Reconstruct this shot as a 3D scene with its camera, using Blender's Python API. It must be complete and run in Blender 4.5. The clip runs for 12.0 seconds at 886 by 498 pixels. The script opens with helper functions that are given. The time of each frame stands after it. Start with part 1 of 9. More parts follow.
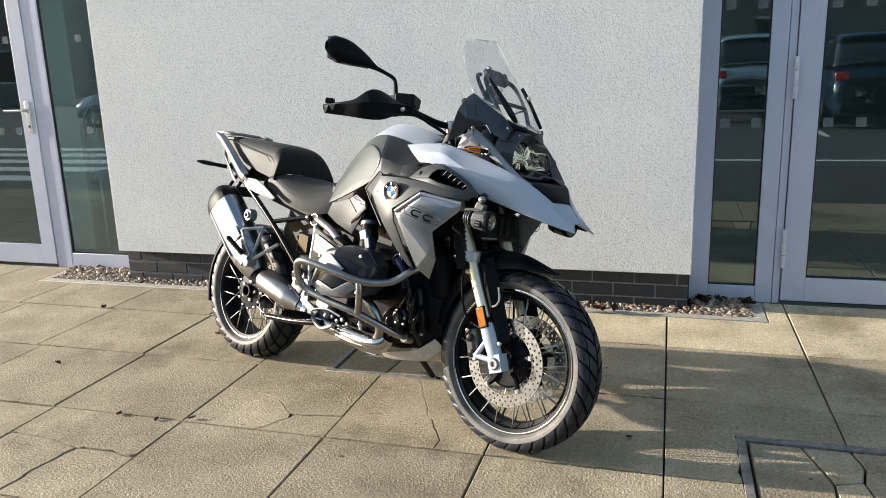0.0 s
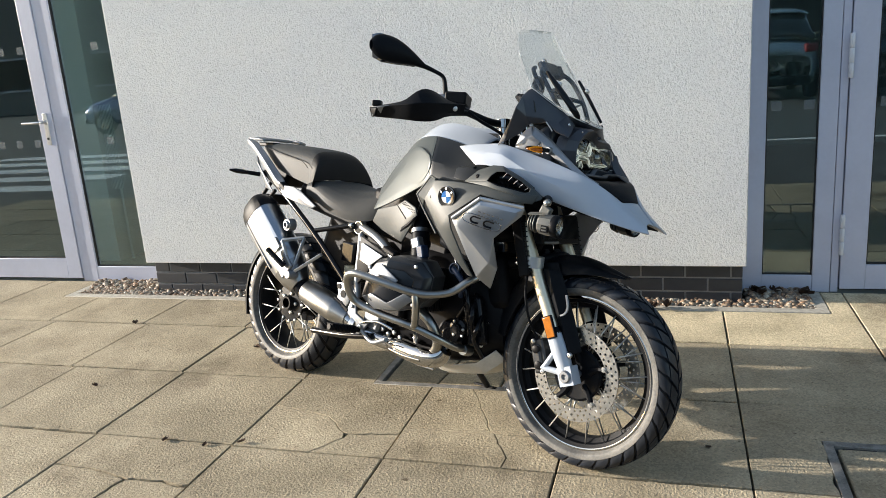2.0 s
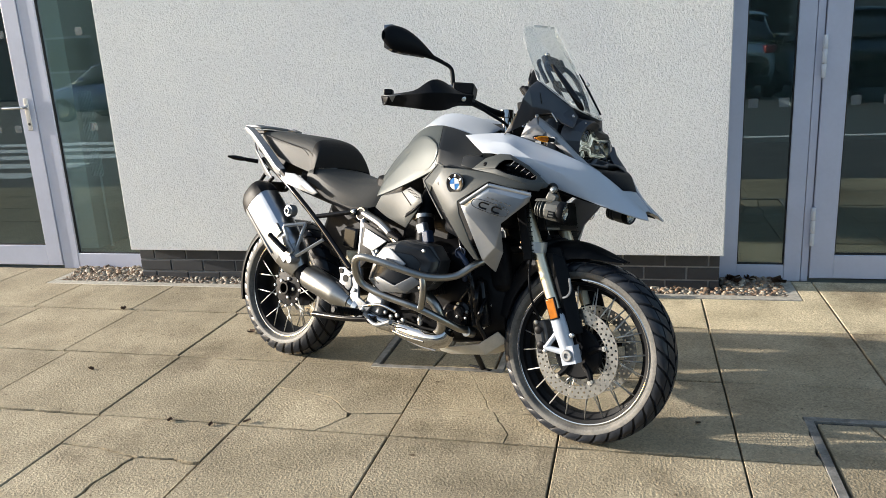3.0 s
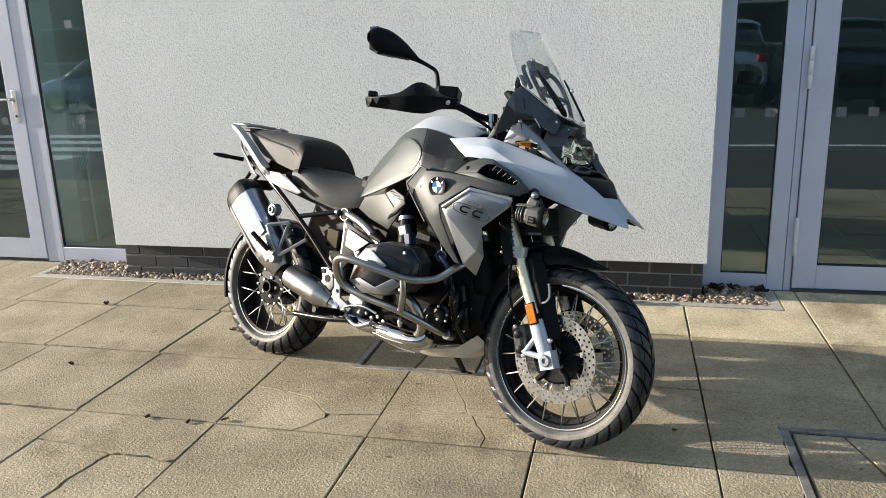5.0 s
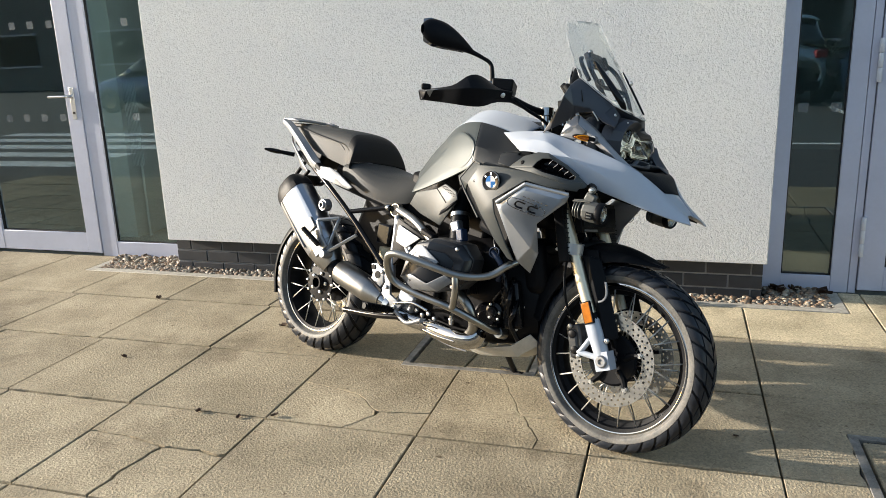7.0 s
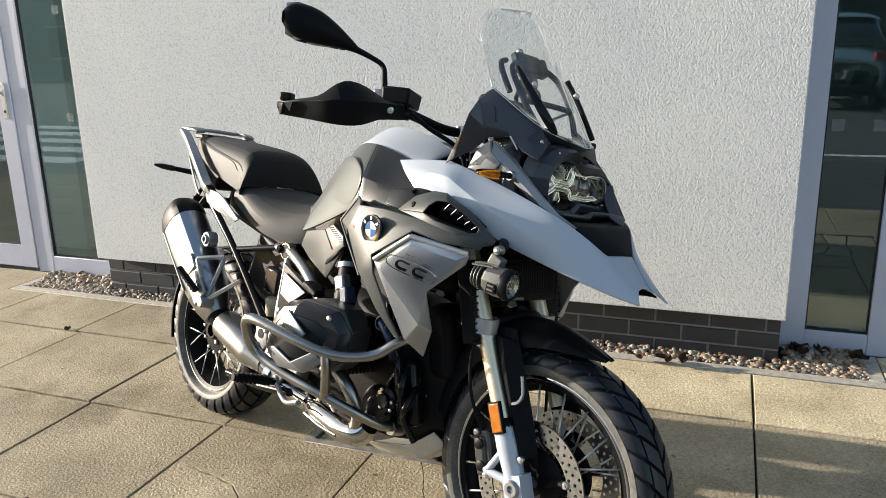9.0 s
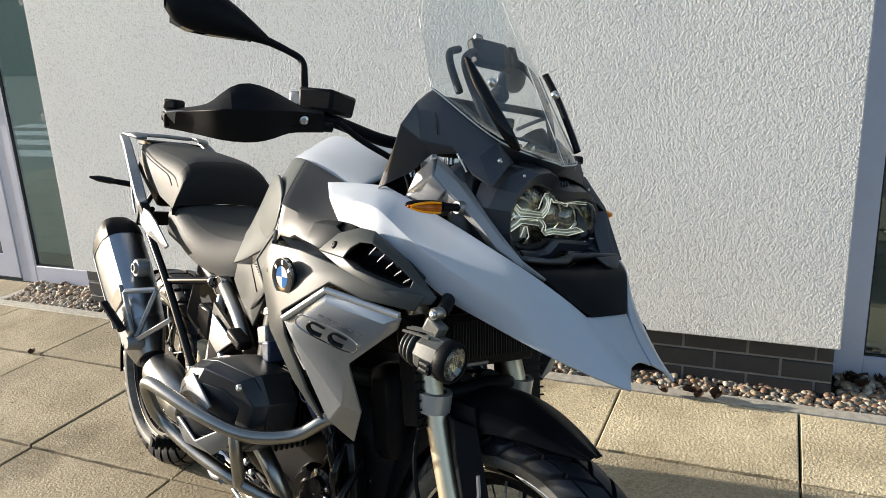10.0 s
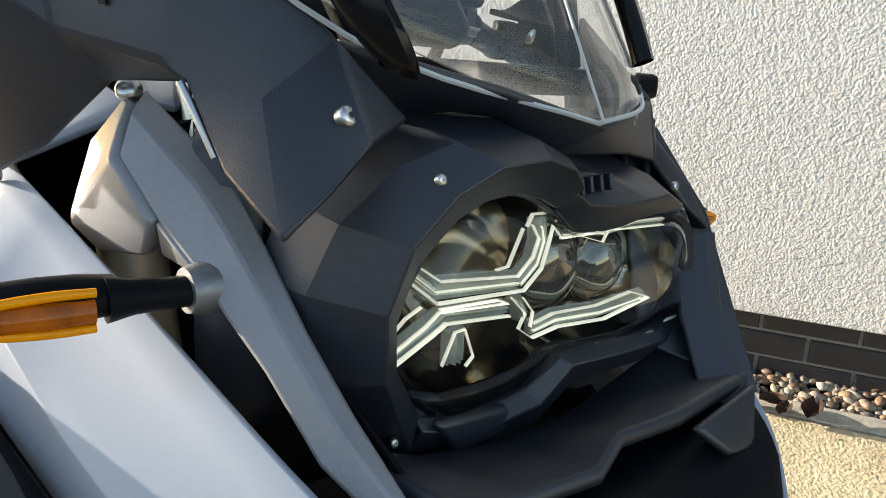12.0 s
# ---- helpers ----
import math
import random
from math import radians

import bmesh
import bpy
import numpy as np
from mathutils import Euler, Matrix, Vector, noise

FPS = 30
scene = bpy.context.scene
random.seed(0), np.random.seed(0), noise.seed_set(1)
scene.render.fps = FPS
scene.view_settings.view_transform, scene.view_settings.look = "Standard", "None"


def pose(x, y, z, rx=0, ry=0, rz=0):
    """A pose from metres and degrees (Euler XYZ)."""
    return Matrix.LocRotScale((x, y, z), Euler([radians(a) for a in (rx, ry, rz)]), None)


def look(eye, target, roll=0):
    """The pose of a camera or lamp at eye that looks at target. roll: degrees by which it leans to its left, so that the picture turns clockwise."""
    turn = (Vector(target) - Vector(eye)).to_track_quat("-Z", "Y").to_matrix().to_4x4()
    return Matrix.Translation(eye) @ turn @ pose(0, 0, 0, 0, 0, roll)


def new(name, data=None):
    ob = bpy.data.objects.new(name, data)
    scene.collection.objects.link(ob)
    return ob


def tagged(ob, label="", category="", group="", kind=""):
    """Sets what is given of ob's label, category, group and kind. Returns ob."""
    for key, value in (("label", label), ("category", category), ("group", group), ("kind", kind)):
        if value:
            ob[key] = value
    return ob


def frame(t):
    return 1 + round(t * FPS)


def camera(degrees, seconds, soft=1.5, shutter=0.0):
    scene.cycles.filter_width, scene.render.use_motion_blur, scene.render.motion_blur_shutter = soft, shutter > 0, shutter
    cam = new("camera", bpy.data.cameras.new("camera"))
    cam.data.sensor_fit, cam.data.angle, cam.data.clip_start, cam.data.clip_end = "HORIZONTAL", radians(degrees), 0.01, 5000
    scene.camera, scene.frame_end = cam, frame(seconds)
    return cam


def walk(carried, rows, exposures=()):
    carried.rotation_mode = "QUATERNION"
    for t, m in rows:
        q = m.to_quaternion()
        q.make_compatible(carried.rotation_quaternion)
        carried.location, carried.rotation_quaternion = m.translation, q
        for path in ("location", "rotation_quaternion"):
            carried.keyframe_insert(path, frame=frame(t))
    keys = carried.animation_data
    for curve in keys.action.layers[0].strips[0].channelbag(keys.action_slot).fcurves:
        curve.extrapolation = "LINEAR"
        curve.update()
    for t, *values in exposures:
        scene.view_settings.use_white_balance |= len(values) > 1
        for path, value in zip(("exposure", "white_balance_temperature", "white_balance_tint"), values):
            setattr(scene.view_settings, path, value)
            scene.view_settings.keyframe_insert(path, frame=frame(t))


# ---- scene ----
cam = camera(59.9, 12.0, soft=0.35)
PATH = [
    (0, (0.127, 0.347, 1.308), (-0.427, 2.212, 0.846), -1.8),
    (0.5, (0.119, 0.344, 1.315), (-0.46, 2.201, 0.851), -2.8),
    (1, (0.091, 0.349, 1.329), (-0.514, 2.196, 0.86), -3.7),
    (1.5, (0.016, 0.406, 1.321), (-0.592, 2.251, 0.844), -4.3),
    (2, (-0.078, 0.465, 1.337), (-0.656, 2.317, 0.851), -4.3),
    (2.5, (-0.171, 0.394, 1.334), (-0.698, 2.258, 0.837), -3.9),
    (3, (-0.207, 0.319, 1.339), (-0.683, 2.195, 0.833), -3.1),
    (3.5, (-0.168, 0.322, 1.347), (-0.614, 2.204, 0.834), -2.3),
    (5.5, (-0.171, 0.326, 1.345), (-0.636, 2.204, 0.841), -1.4),
    (6, (-0.197, 0.324, 1.336), (-0.693, 2.194, 0.829), -1.7),
    (6.5, (-0.223, 0.315, 1.339), (-0.756, 2.175, 0.833), -2.0),
    (6.7, (-0.23, 0.326, 1.335), (-0.778, 2.182, 0.828), -2.0),
    (8.3, (-0.01, 0.825, 1.277), (-0.645, 2.658, 0.791), -1.8),
    (8.5, (-0.012, 0.929, 1.293), (-0.657, 2.755, 0.793), -1.5),
    (9, (0.003, 1.204, 1.312), (-0.678, 3.014, 0.803), -1.3),
    (9.5, (0.075, 1.486, 1.313), (-0.654, 3.273, 0.787), -1.9),
    (10, (0.029, 1.717, 1.315), (-0.756, 3.473, 0.764), -2.9),
    (10.5, (-0.056, 2.009, 1.318), (-0.874, 3.727, 0.701), -3.6),
    (11, (-0.127, 2.327, 1.283), (-0.954, 4.008, 0.583), -4.1),
    (11.5, (-0.204, 2.594, 1.216), (-1.026, 4.239, 0.43), -3.8),
    (12, (-0.224, 2.661, 1.183), (-1.03, 4.278, 0.326), -2.8),
]
walk(cam, [(t, look(eye, target, roll)) for t, eye, target, roll in PATH],
     [(0, 1.07, 6760, 11), (5.5, 1.06, 6880, 11), (9.0, 1.06, 6990, 11), (10.4, 1.00, 6950, 11), (11.0, 1.05, 6950, 11), (11.5, 1.23, 7250, 12), (12, 1.42, 7450, 12)])

# ---- world, sun, exposure ----
SUN_AZ, SUN_EL = 4.0, 12.3          # the light travels towards +x, a little towards the wall
world = bpy.data.worlds.new("world")
scene.world = world
world.use_nodes = True
wn = world.node_tree
sky = wn.nodes.new("ShaderNodeTexSky")
sky.sky_type = "NISHITA"
sky.sun_disc = False
sky.sun_elevation = radians(SUN_EL)
sky.sun_rotation = radians(270 - SUN_AZ)
sky.air_density, sky.dust_density, sky.ozone_density = 1.0, 1.2, 1.0
wn.links.new(sky.outputs[0], wn.nodes["Background"].inputs[0])
wn.nodes["Background"].inputs[1].default_value = 0.178
sun_data = bpy.data.lights.new("sun", "SUN")
sun_data.energy, sun_data.angle, sun_data.color = 5.6, radians(0.6), (1.0, 0.955, 0.885)
sun = new("sun", sun_data)
to_sun = Vector((-math.cos(radians(SUN_AZ)) * math.cos(radians(SUN_EL)), -math.sin(radians(SUN_AZ)) * math.cos(radians(SUN_EL)), math.sin(radians(SUN_EL))))
sun.matrix_world = look(to_sun * 30, (0, 0, 0))

# ---- materials ----
def mat(name, base, rough=0.5, metal=0.0, var=0.0, scale=8.0, bump=0.0, bscale=200.0, coat=0.0, spec=0.5, dark=None, detail=6.0, rvar=0.0):
    """A principled material with colour variation at two scales, roughness variation and fine relief."""
    m = bpy.data.materials.new(name)
    m.use_nodes = True
    nt = m.node_tree
    b = nt.nodes["Principled BSDF"]
    b.inputs["Roughness"].default_value = rough
    b.inputs["Metallic"].default_value = metal
    b.inputs["Coat Weight"].default_value = coat
    b.inputs["Coat Roughness"].default_value = 0.06
    b.inputs["Specular IOR Level"].default_value = spec
    b.inputs["Base Color"].default_value = (*base, 1)
    tc = nt.nodes.new("ShaderNodeTexCoord")
    if var > 0:
        n1 = nt.nodes.new("ShaderNodeTexNoise")
        n1.inputs["Scale"].default_value, n1.inputs["Detail"].default_value = scale, detail
        n2 = nt.nodes.new("ShaderNodeTexNoise")
        n2.inputs["Scale"].default_value, n2.inputs["Detail"].default_value = scale * 9, 3
        mixn = nt.nodes.new("ShaderNodeMath")
        mixn.operation = "MULTIPLY_ADD"
        mixn.inputs[1].default_value = 0.45
        ramp = nt.nodes.new("ShaderNodeValToRGB")
        d = dark or tuple(c * (1 - var) for c in base)
        ramp.color_ramp.elements[0].position, ramp.color_ramp.elements[1].position = 0.5, 0.95
        ramp.color_ramp.elements[0].color = (*d, 1)
        ramp.color_ramp.elements[1].color = (*[min(1, c * (1 + var * 0.5)) for c in base], 1)
        nt.links.new(tc.outputs["Object"], n1.inputs["Vector"])
        nt.links.new(tc.outputs["Object"], n2.inputs["Vector"])
        nt.links.new(n2.outputs["Fac"], mixn.inputs[0])
        nt.links.new(n1.outputs["Fac"], mixn.inputs[2])
        nt.links.new(mixn.outputs[0], ramp.inputs["Fac"])
        nt.links.new(ramp.outputs["Color"], b.inputs["Base Color"])
        if rvar > 0:
            mr = nt.nodes.new("ShaderNodeMapRange")
            mr.inputs["To Min"].default_value, mr.inputs["To Max"].default_value = rough - rvar, rough + rvar
            nt.links.new(n1.outputs["Fac"], mr.inputs["Value"])
            nt.links.new(mr.outputs[0], b.inputs["Roughness"])
    if bump > 0:
        nb = nt.nodes.new("ShaderNodeTexNoise")
        nb.inputs["Scale"].default_value, nb.inputs["Detail"].default_value = bscale, 3
        bn = nt.nodes.new("ShaderNodeBump")
        bn.inputs["Strength"].default_value, bn.inputs["Distance"].default_value = bump, 0.002
        nt.links.new(tc.outputs["Object"], nb.inputs["Vector"])
        nt.links.new(nb.outputs["Fac"], bn.inputs["Height"])
        nt.links.new(bn.outputs["Normal"], b.inputs["Normal"])
    return m


def glassy(name, tint, rough=0.0, ior=1.45, gloss=(1, 1, 1), haze=0.0):
    """Clear sheet: mostly see-through, with a real surface gloss and, where asked, a pale mix for reflected sky."""
    m = bpy.data.materials.new(name)
    m.use_nodes = True
    nt = m.node_tree
    out = nt.nodes["Material Output"]
    nt.nodes.remove(nt.nodes["Principled BSDF"])
    tr = nt.nodes.new("ShaderNodeBsdfTransparent")
    tr.inputs[0].default_value = (*tint, 1)
    gl = nt.nodes.new("ShaderNodeBsdfGlossy")
    gl.inputs["Roughness"].default_value = rough
    gl.inputs["Color"].default_value = (*gloss, 1)
    lw = nt.nodes.new("ShaderNodeLayerWeight")
    lw.inputs["Blend"].default_value = 0.5
    pw = nt.nodes.new("ShaderNodeMath")
    pw.operation, pw.inputs[1].default_value = "POWER", 5.0
    nt.links.new(lw.outputs["Facing"], pw.inputs[0])
    fr = nt.nodes.new("ShaderNodeMapRange")
    f0 = ((ior - 1) / (ior + 1)) ** 2
    fr.inputs["To Min"].default_value, fr.inputs["To Max"].default_value = f0, 1.0
    nt.links.new(pw.outputs[0], fr.inputs["Value"])
    mx = nt.nodes.new("ShaderNodeMixShader")
    nt.links.new(fr.outputs[0], mx.inputs[0])
    nt.links.new(tr.outputs[0], mx.inputs[1])
    nt.links.new(gl.outputs[0], mx.inputs[2])
    if haze > 0:
        # pale diffuse mix stands for the sky haze reflected in the sheet
        df = nt.nodes.new("ShaderNodeBsdfDiffuse")
        df.inputs["Color"].default_value = (0.62, 0.63, 0.64, 1)
        film = nt.nodes.new("ShaderNodeTexNoise")
        film.inputs["Scale"].default_value, film.inputs["Detail"].default_value = 9, 5
        amount = nt.nodes.new("ShaderNodeMapRange")
        amount.inputs["To Min"].default_value, amount.inputs["To Max"].default_value = haze * 0.5, haze * 1.5
        dm = nt.nodes.new("ShaderNodeMixShader")
        nt.links.new(film.outputs["Fac"], amount.inputs["Value"])
        nt.links.new(amount.outputs[0], dm.inputs[0])
        nt.links.new(mx.outputs[0], dm.inputs[1])
        nt.links.new(df.outputs[0], dm.inputs[2])
        mx = dm
    nt.links.new(mx.outputs[0], out.inputs[0])
    return m


def stucco_material():
    """White roughcast: pebbly relief, darker pits, faint weathering."""
    m = bpy.data.materials.new("roughcast_render")
    m.use_nodes = True
    nt = m.node_tree
    b = nt.nodes["Principled BSDF"]
    b.inputs["Roughness"].default_value = 0.92
    b.inputs["Specular IOR Level"].default_value = 0.2
    tc = nt.nodes.new("ShaderNodeTexCoord")
    lump = nt.nodes.new("ShaderNodeTexVoronoi")
    lump.feature = "SMOOTH_F1"
    lump.inputs["Scale"].default_value, lump.inputs["Smoothness"].default_value = 175, 0.8
    cell = nt.nodes.new("ShaderNodeMath")
    cell.operation = "SUBTRACT"
    cell.inputs[0].default_value = 1.0
    coarse = nt.nodes.new("ShaderNodeTexNoise")
    coarse.inputs["Scale"].default_value, coarse.inputs["Detail"].default_value = 90, 4
    fine = nt.nodes.new("ShaderNodeTexNoise")
    fine.inputs["Scale"].default_value, fine.inputs["Detail"].default_value = 250, 4
    for n in (lump, coarse, fine):
        nt.links.new(tc.outputs["Object"], n.inputs["Vector"])
    nt.links.new(lump.outputs["Distance"], cell.inputs[1])
    h = nt.nodes.new("ShaderNodeMath")
    h.operation = "MULTIPLY_ADD"
    h.inputs[1].default_value = 0.55
    nt.links.new(cell.outputs[0], h.inputs[0])
    nt.links.new(coarse.outputs["Fac"], h.inputs[2])
    h2 = nt.nodes.new("ShaderNodeMath")
    h2.operation = "MULTIPLY_ADD"
    h2.inputs[1].default_value = 0.5
    nt.links.new(fine.outputs["Fac"], h2.inputs[0])
    nt.links.new(h.outputs[0], h2.inputs[2])
    bn = nt.nodes.new("ShaderNodeBump")
    bn.inputs["Strength"].default_value, bn.inputs["Distance"].default_value = 1.0, 0.0038
    nt.links.new(h2.outputs[0], bn.inputs["Height"])
    nt.links.new(bn.outputs["Normal"], b.inputs["Normal"])
    # colour follows the relief: low spots darker, to strengthen its shading
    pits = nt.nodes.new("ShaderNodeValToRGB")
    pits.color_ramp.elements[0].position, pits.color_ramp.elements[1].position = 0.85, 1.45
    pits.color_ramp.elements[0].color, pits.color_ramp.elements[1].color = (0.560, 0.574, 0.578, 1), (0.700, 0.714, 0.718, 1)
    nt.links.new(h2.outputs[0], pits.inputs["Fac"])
    wear = nt.nodes.new("ShaderNodeTexNoise")
    wear.inputs["Scale"].default_value, wear.inputs["Detail"].default_value = 1.8, 6
    wr = nt.nodes.new("ShaderNodeValToRGB")
    wr.color_ramp.elements[0].position, wr.color_ramp.elements[1].position = 0.35, 0.68
    wr.color_ramp.elements[0].color, wr.color_ramp.elements[1].color = (0.92, 0.92, 0.93, 1), (1.0, 0.99, 0.97, 1)
    nt.links.new(tc.outputs["Object"], wear.inputs["Vector"])
    nt.links.new(wear.outputs["Fac"], wr.inputs["Fac"])
    mul = nt.nodes.new("ShaderNodeMix")
    mul.data_type, mul.blend_type = "RGBA", "MULTIPLY"
    mul.inputs["Factor"].default_value = 1.0
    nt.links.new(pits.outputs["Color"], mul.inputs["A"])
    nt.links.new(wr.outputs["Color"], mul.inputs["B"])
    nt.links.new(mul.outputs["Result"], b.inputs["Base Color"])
    return m


def slab_material(name="buff_paving", lift=1.0, tint=1.0):
    """Buff exposed-aggregate concrete: small grit, blotches, a tone of its own for every slab."""
    m = bpy.data.materials.new(name)
    m.use_nodes = True
    nt = m.node_tree
    b = nt.nodes["Principled BSDF"]
    b.inputs["Roughness"].default_value = 0.9
    b.inputs["Specular IOR Level"].default_value = 0.25
    geo = nt.nodes.new("ShaderNodeNewGeometry")
    info = nt.nodes.new("ShaderNodeObjectInfo")
    grit = nt.nodes.new("ShaderNodeTexVoronoi")
    grit.inputs["Scale"].default_value = 150
    blot = nt.nodes.new("ShaderNodeTexNoise")
    blot.inputs["Scale"].default_value, blot.inputs["Detail"].default_value = 3.0, 7
    fine = nt.nodes.new("ShaderNodeTexNoise")
    fine.inputs["Scale"].default_value, fine.inputs["Detail"].default_value = 105, 6
    for n in (grit, blot, fine):
        nt.links.new(geo.outputs["Position"], n.inputs["Vector"])
    r1 = nt.nodes.new("ShaderNodeValToRGB")
    r1.color_ramp.elements[0].position, r1.color_ramp.elements[1].position = 0.36, 0.66
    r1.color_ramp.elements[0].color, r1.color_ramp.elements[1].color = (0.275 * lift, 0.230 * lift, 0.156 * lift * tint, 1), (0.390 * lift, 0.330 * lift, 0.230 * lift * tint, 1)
    nt.links.new(blot.outputs["Fac"], r1.inputs["Fac"])
    r2 = nt.nodes.new("ShaderNodeValToRGB")
    r2.color_ramp.elements[0].color, r2.color_ramp.elements[1].color = (0.33, 0.32, 0.31, 1), (1.52, 1.50, 1.46, 1)
    nt.links.new(grit.outputs["Color"], r2.inputs["Fac"])
    mul = nt.nodes.new("ShaderNodeMix")
    mul.data_type, mul.blend_type = "RGBA", "MULTIPLY"
    mul.inputs["Factor"].default_value = 0.45
    nt.links.new(r1.outputs["Color"], mul.inputs["A"])
    nt.links.new(r2.outputs["Color"], mul.inputs["B"])
    hsv = nt.nodes.new("ShaderNodeHueSaturation")
    mr = nt.nodes.new("ShaderNodeMapRange")
    mr.inputs["To Min"].default_value, mr.inputs["To Max"].default_value = 0.86, 1.10
    nt.links.new(info.outputs["Random"], mr.inputs["Value"])
    nt.links.new(mr.outputs[0], hsv.inputs["Value"])
    # old spills and dark specks with outlines of their own
    spill = nt.nodes.new("ShaderNodeTexNoise")
    spill.inputs["Scale"].default_value, spill.inputs["Detail"].default_value, spill.inputs["Roughness"].default_value = 1.7, 9, 0.68
    nt.links.new(geo.outputs["Position"], spill.inputs["Vector"])
    sr = nt.nodes.new("ShaderNodeValToRGB")
    sr.color_ramp.elements[0].position, sr.color_ramp.elements[1].position = 0.34, 0.47
    sr.color_ramp.elements[0].color, sr.color_ramp.elements[1].color = (0.62, 0.60, 0.58, 1), (1, 1, 1, 1)
    nt.links.new(spill.outputs["Fac"], sr.inputs["Fac"])
    speck = nt.nodes.new("ShaderNodeTexNoise")
    speck.inputs["Scale"].default_value, speck.inputs["Detail"].default_value = 34, 2
    nt.links.new(geo.outputs["Position"], speck.inputs["Vector"])
    sp = nt.nodes.new("ShaderNodeValToRGB")
    sp.color_ramp.elements[0].position, sp.color_ramp.elements[1].position = 0.25, 0.31
    sp.color_ramp.elements[0].color, sp.color_ramp.elements[1].color = (0.42, 0.38, 0.34, 1), (1, 1, 1, 1)
    nt.links.new(speck.outputs["Fac"], sp.inputs["Fac"])
    dirt = nt.nodes.new("ShaderNodeMix")
    dirt.data_type, dirt.blend_type = "RGBA", "MULTIPLY"
    dirt.inputs["Factor"].default_value = 1.0
    nt.links.new(sr.outputs["Color"], dirt.inputs["A"])
    nt.links.new(sp.outputs["Color"], dirt.inputs["B"])
    mul2 = nt.nodes.new("ShaderNodeMix")
    mul2.data_type, mul2.blend_type = "RGBA", "MULTIPLY"
    mul2.inputs["Factor"].default_value = 1.0
    nt.links.new(mul.outputs["Result"], mul2.inputs["A"])
    nt.links.new(dirt.outputs["Result"], mul2.inputs["B"])
    nt.links.new(mul2.outputs["Result"], hsv.inputs["Color"])
    nt.links.new(hsv.outputs["Color"], b.inputs["Base Color"])
    add = nt.nodes.new("ShaderNodeMath")
    add.operation = "MULTIPLY_ADD"
    add.inputs[1].default_value = 0.2
    nt.links.new(grit.outputs["Distance"], add.inputs[0])
    nt.links.new(fine.outputs["Fac"], add.inputs[2])
    bn = nt.nodes.new("ShaderNodeBump")
    bn.inputs["Strength"].default_value, bn.inputs["Distance"].default_value = 1.0, 0.0044
    nt.links.new(add.outputs[0], bn.inputs["Height"])
    nt.links.new(bn.outputs["Normal"], b.inputs["Normal"])
    return m


def pebble_material():
    m = bpy.data.materials.new("pebble")
    m.use_nodes = True
    nt = m.node_tree
    b = nt.nodes["Principled BSDF"]
    b.inputs["Roughness"].default_value = 0.6
    geo = nt.nodes.new("ShaderNodeNewGeometry")
    r = nt.nodes.new("ShaderNodeValToRGB")
    cr = r.color_ramp
    cr.elements[0].position, cr.elements[0].color = 0.0, (0.055, 0.045, 0.036, 1)
    cr.elements[1].position, cr.elements[1].color = 1.0, (0.44, 0.39, 0.31, 1)
    for p, c in ((0.2, (0.22, 0.13, 0.075)), (0.42, (0.27, 0.20, 0.135)), (0.62, (0.34, 0.29, 0.22)), (0.8, (0.12, 0.105, 0.088))):
        e = cr.elements.new(p)
        e.color = (*c, 1)
    n = nt.nodes.new("ShaderNodeTexNoise")
    n.inputs["Scale"].default_value = 90
    mx = nt.nodes.new("ShaderNodeMix")
    mx.data_type, mx.blend_type = "RGBA", "OVERLAY"
    mx.inputs["Factor"].default_value = 0.25
    nt.links.new(geo.outputs["Random Per Island"], r.inputs["Fac"])
    nt.links.new(geo.outputs["Position"], n.inputs["Vector"])
    nt.links.new(r.outputs["Color"], mx.inputs["A"])
    nt.links.new(n.outputs["Fac"], mx.inputs["B"])
    nt.links.new(mx.outputs["Result"], b.inputs["Base Color"])
    return m


STUCCO = stucco_material()
SLAB = slab_material()
EDGESLAB = slab_material("buff_paving_lifted", 1.72, 0.97)
PEBBLE = pebble_material()
MORTAR = mat("joint_sand", (0.06, 0.05, 0.04), 0.95, var=0.4, scale=20)
ASPHALT = mat("asphalt", (0.065, 0.068, 0.068), 0.9, var=0.35, scale=3, bump=0.5, bscale=300)
ROADPAINT = mat("road_paint", (0.80, 0.80, 0.78), 0.8, var=0.25, scale=15)
BRICK = mat("dark_engineering_brick", (0.031, 0.034, 0.041), 0.6, var=0.25, scale=14, bump=0.3, bscale=160)
BRICKJOINT = mat("brick_mortar", (0.24, 0.24, 0.24), 0.9, var=0.2, scale=30)
ALU = mat("grey_powder_coat", (0.47, 0.495, 0.60), 0.42, var=0.06, scale=6, bump=0.05, bscale=500)
ALUDARK = mat("black_rubber_seal", (0.012, 0.012, 0.013), 0.6)
SPOKE = mat("bright_spoke_steel", (0.78, 0.77, 0.74), 0.38, 0.7, var=0.05, scale=30)
STEEL = mat("satin_steel", (0.62, 0.62, 0.61), 0.32, 1.0, var=0.08, scale=30)
EDGING = mat("concrete_edging", (0.40, 0.37, 0.31), 0.9, var=0.3, scale=40, bump=0.5, bscale=200)
IRON = mat("galvanised_frame", (0.26, 0.25, 0.23), 0.6, 0.5, var=0.45, scale=25, bump=0.4, bscale=120)
INTERIOR = mat("interior_wall", (0.56, 0.60, 0.60), 0.8, var=0.1, scale=2)
DARKFLOOR = mat("interior_floor", (0.20, 0.22, 0.215), 0.4, var=0.2, scale=3)
GLASS = glassy("window_glass", (0.70, 0.80, 0.80), 0.0, 2.05, gloss=(0.84, 0.96, 1.0))
FROST = mat("frosted_marker", (0.30, 0.33, 0.34), 0.5, spec=0.2)
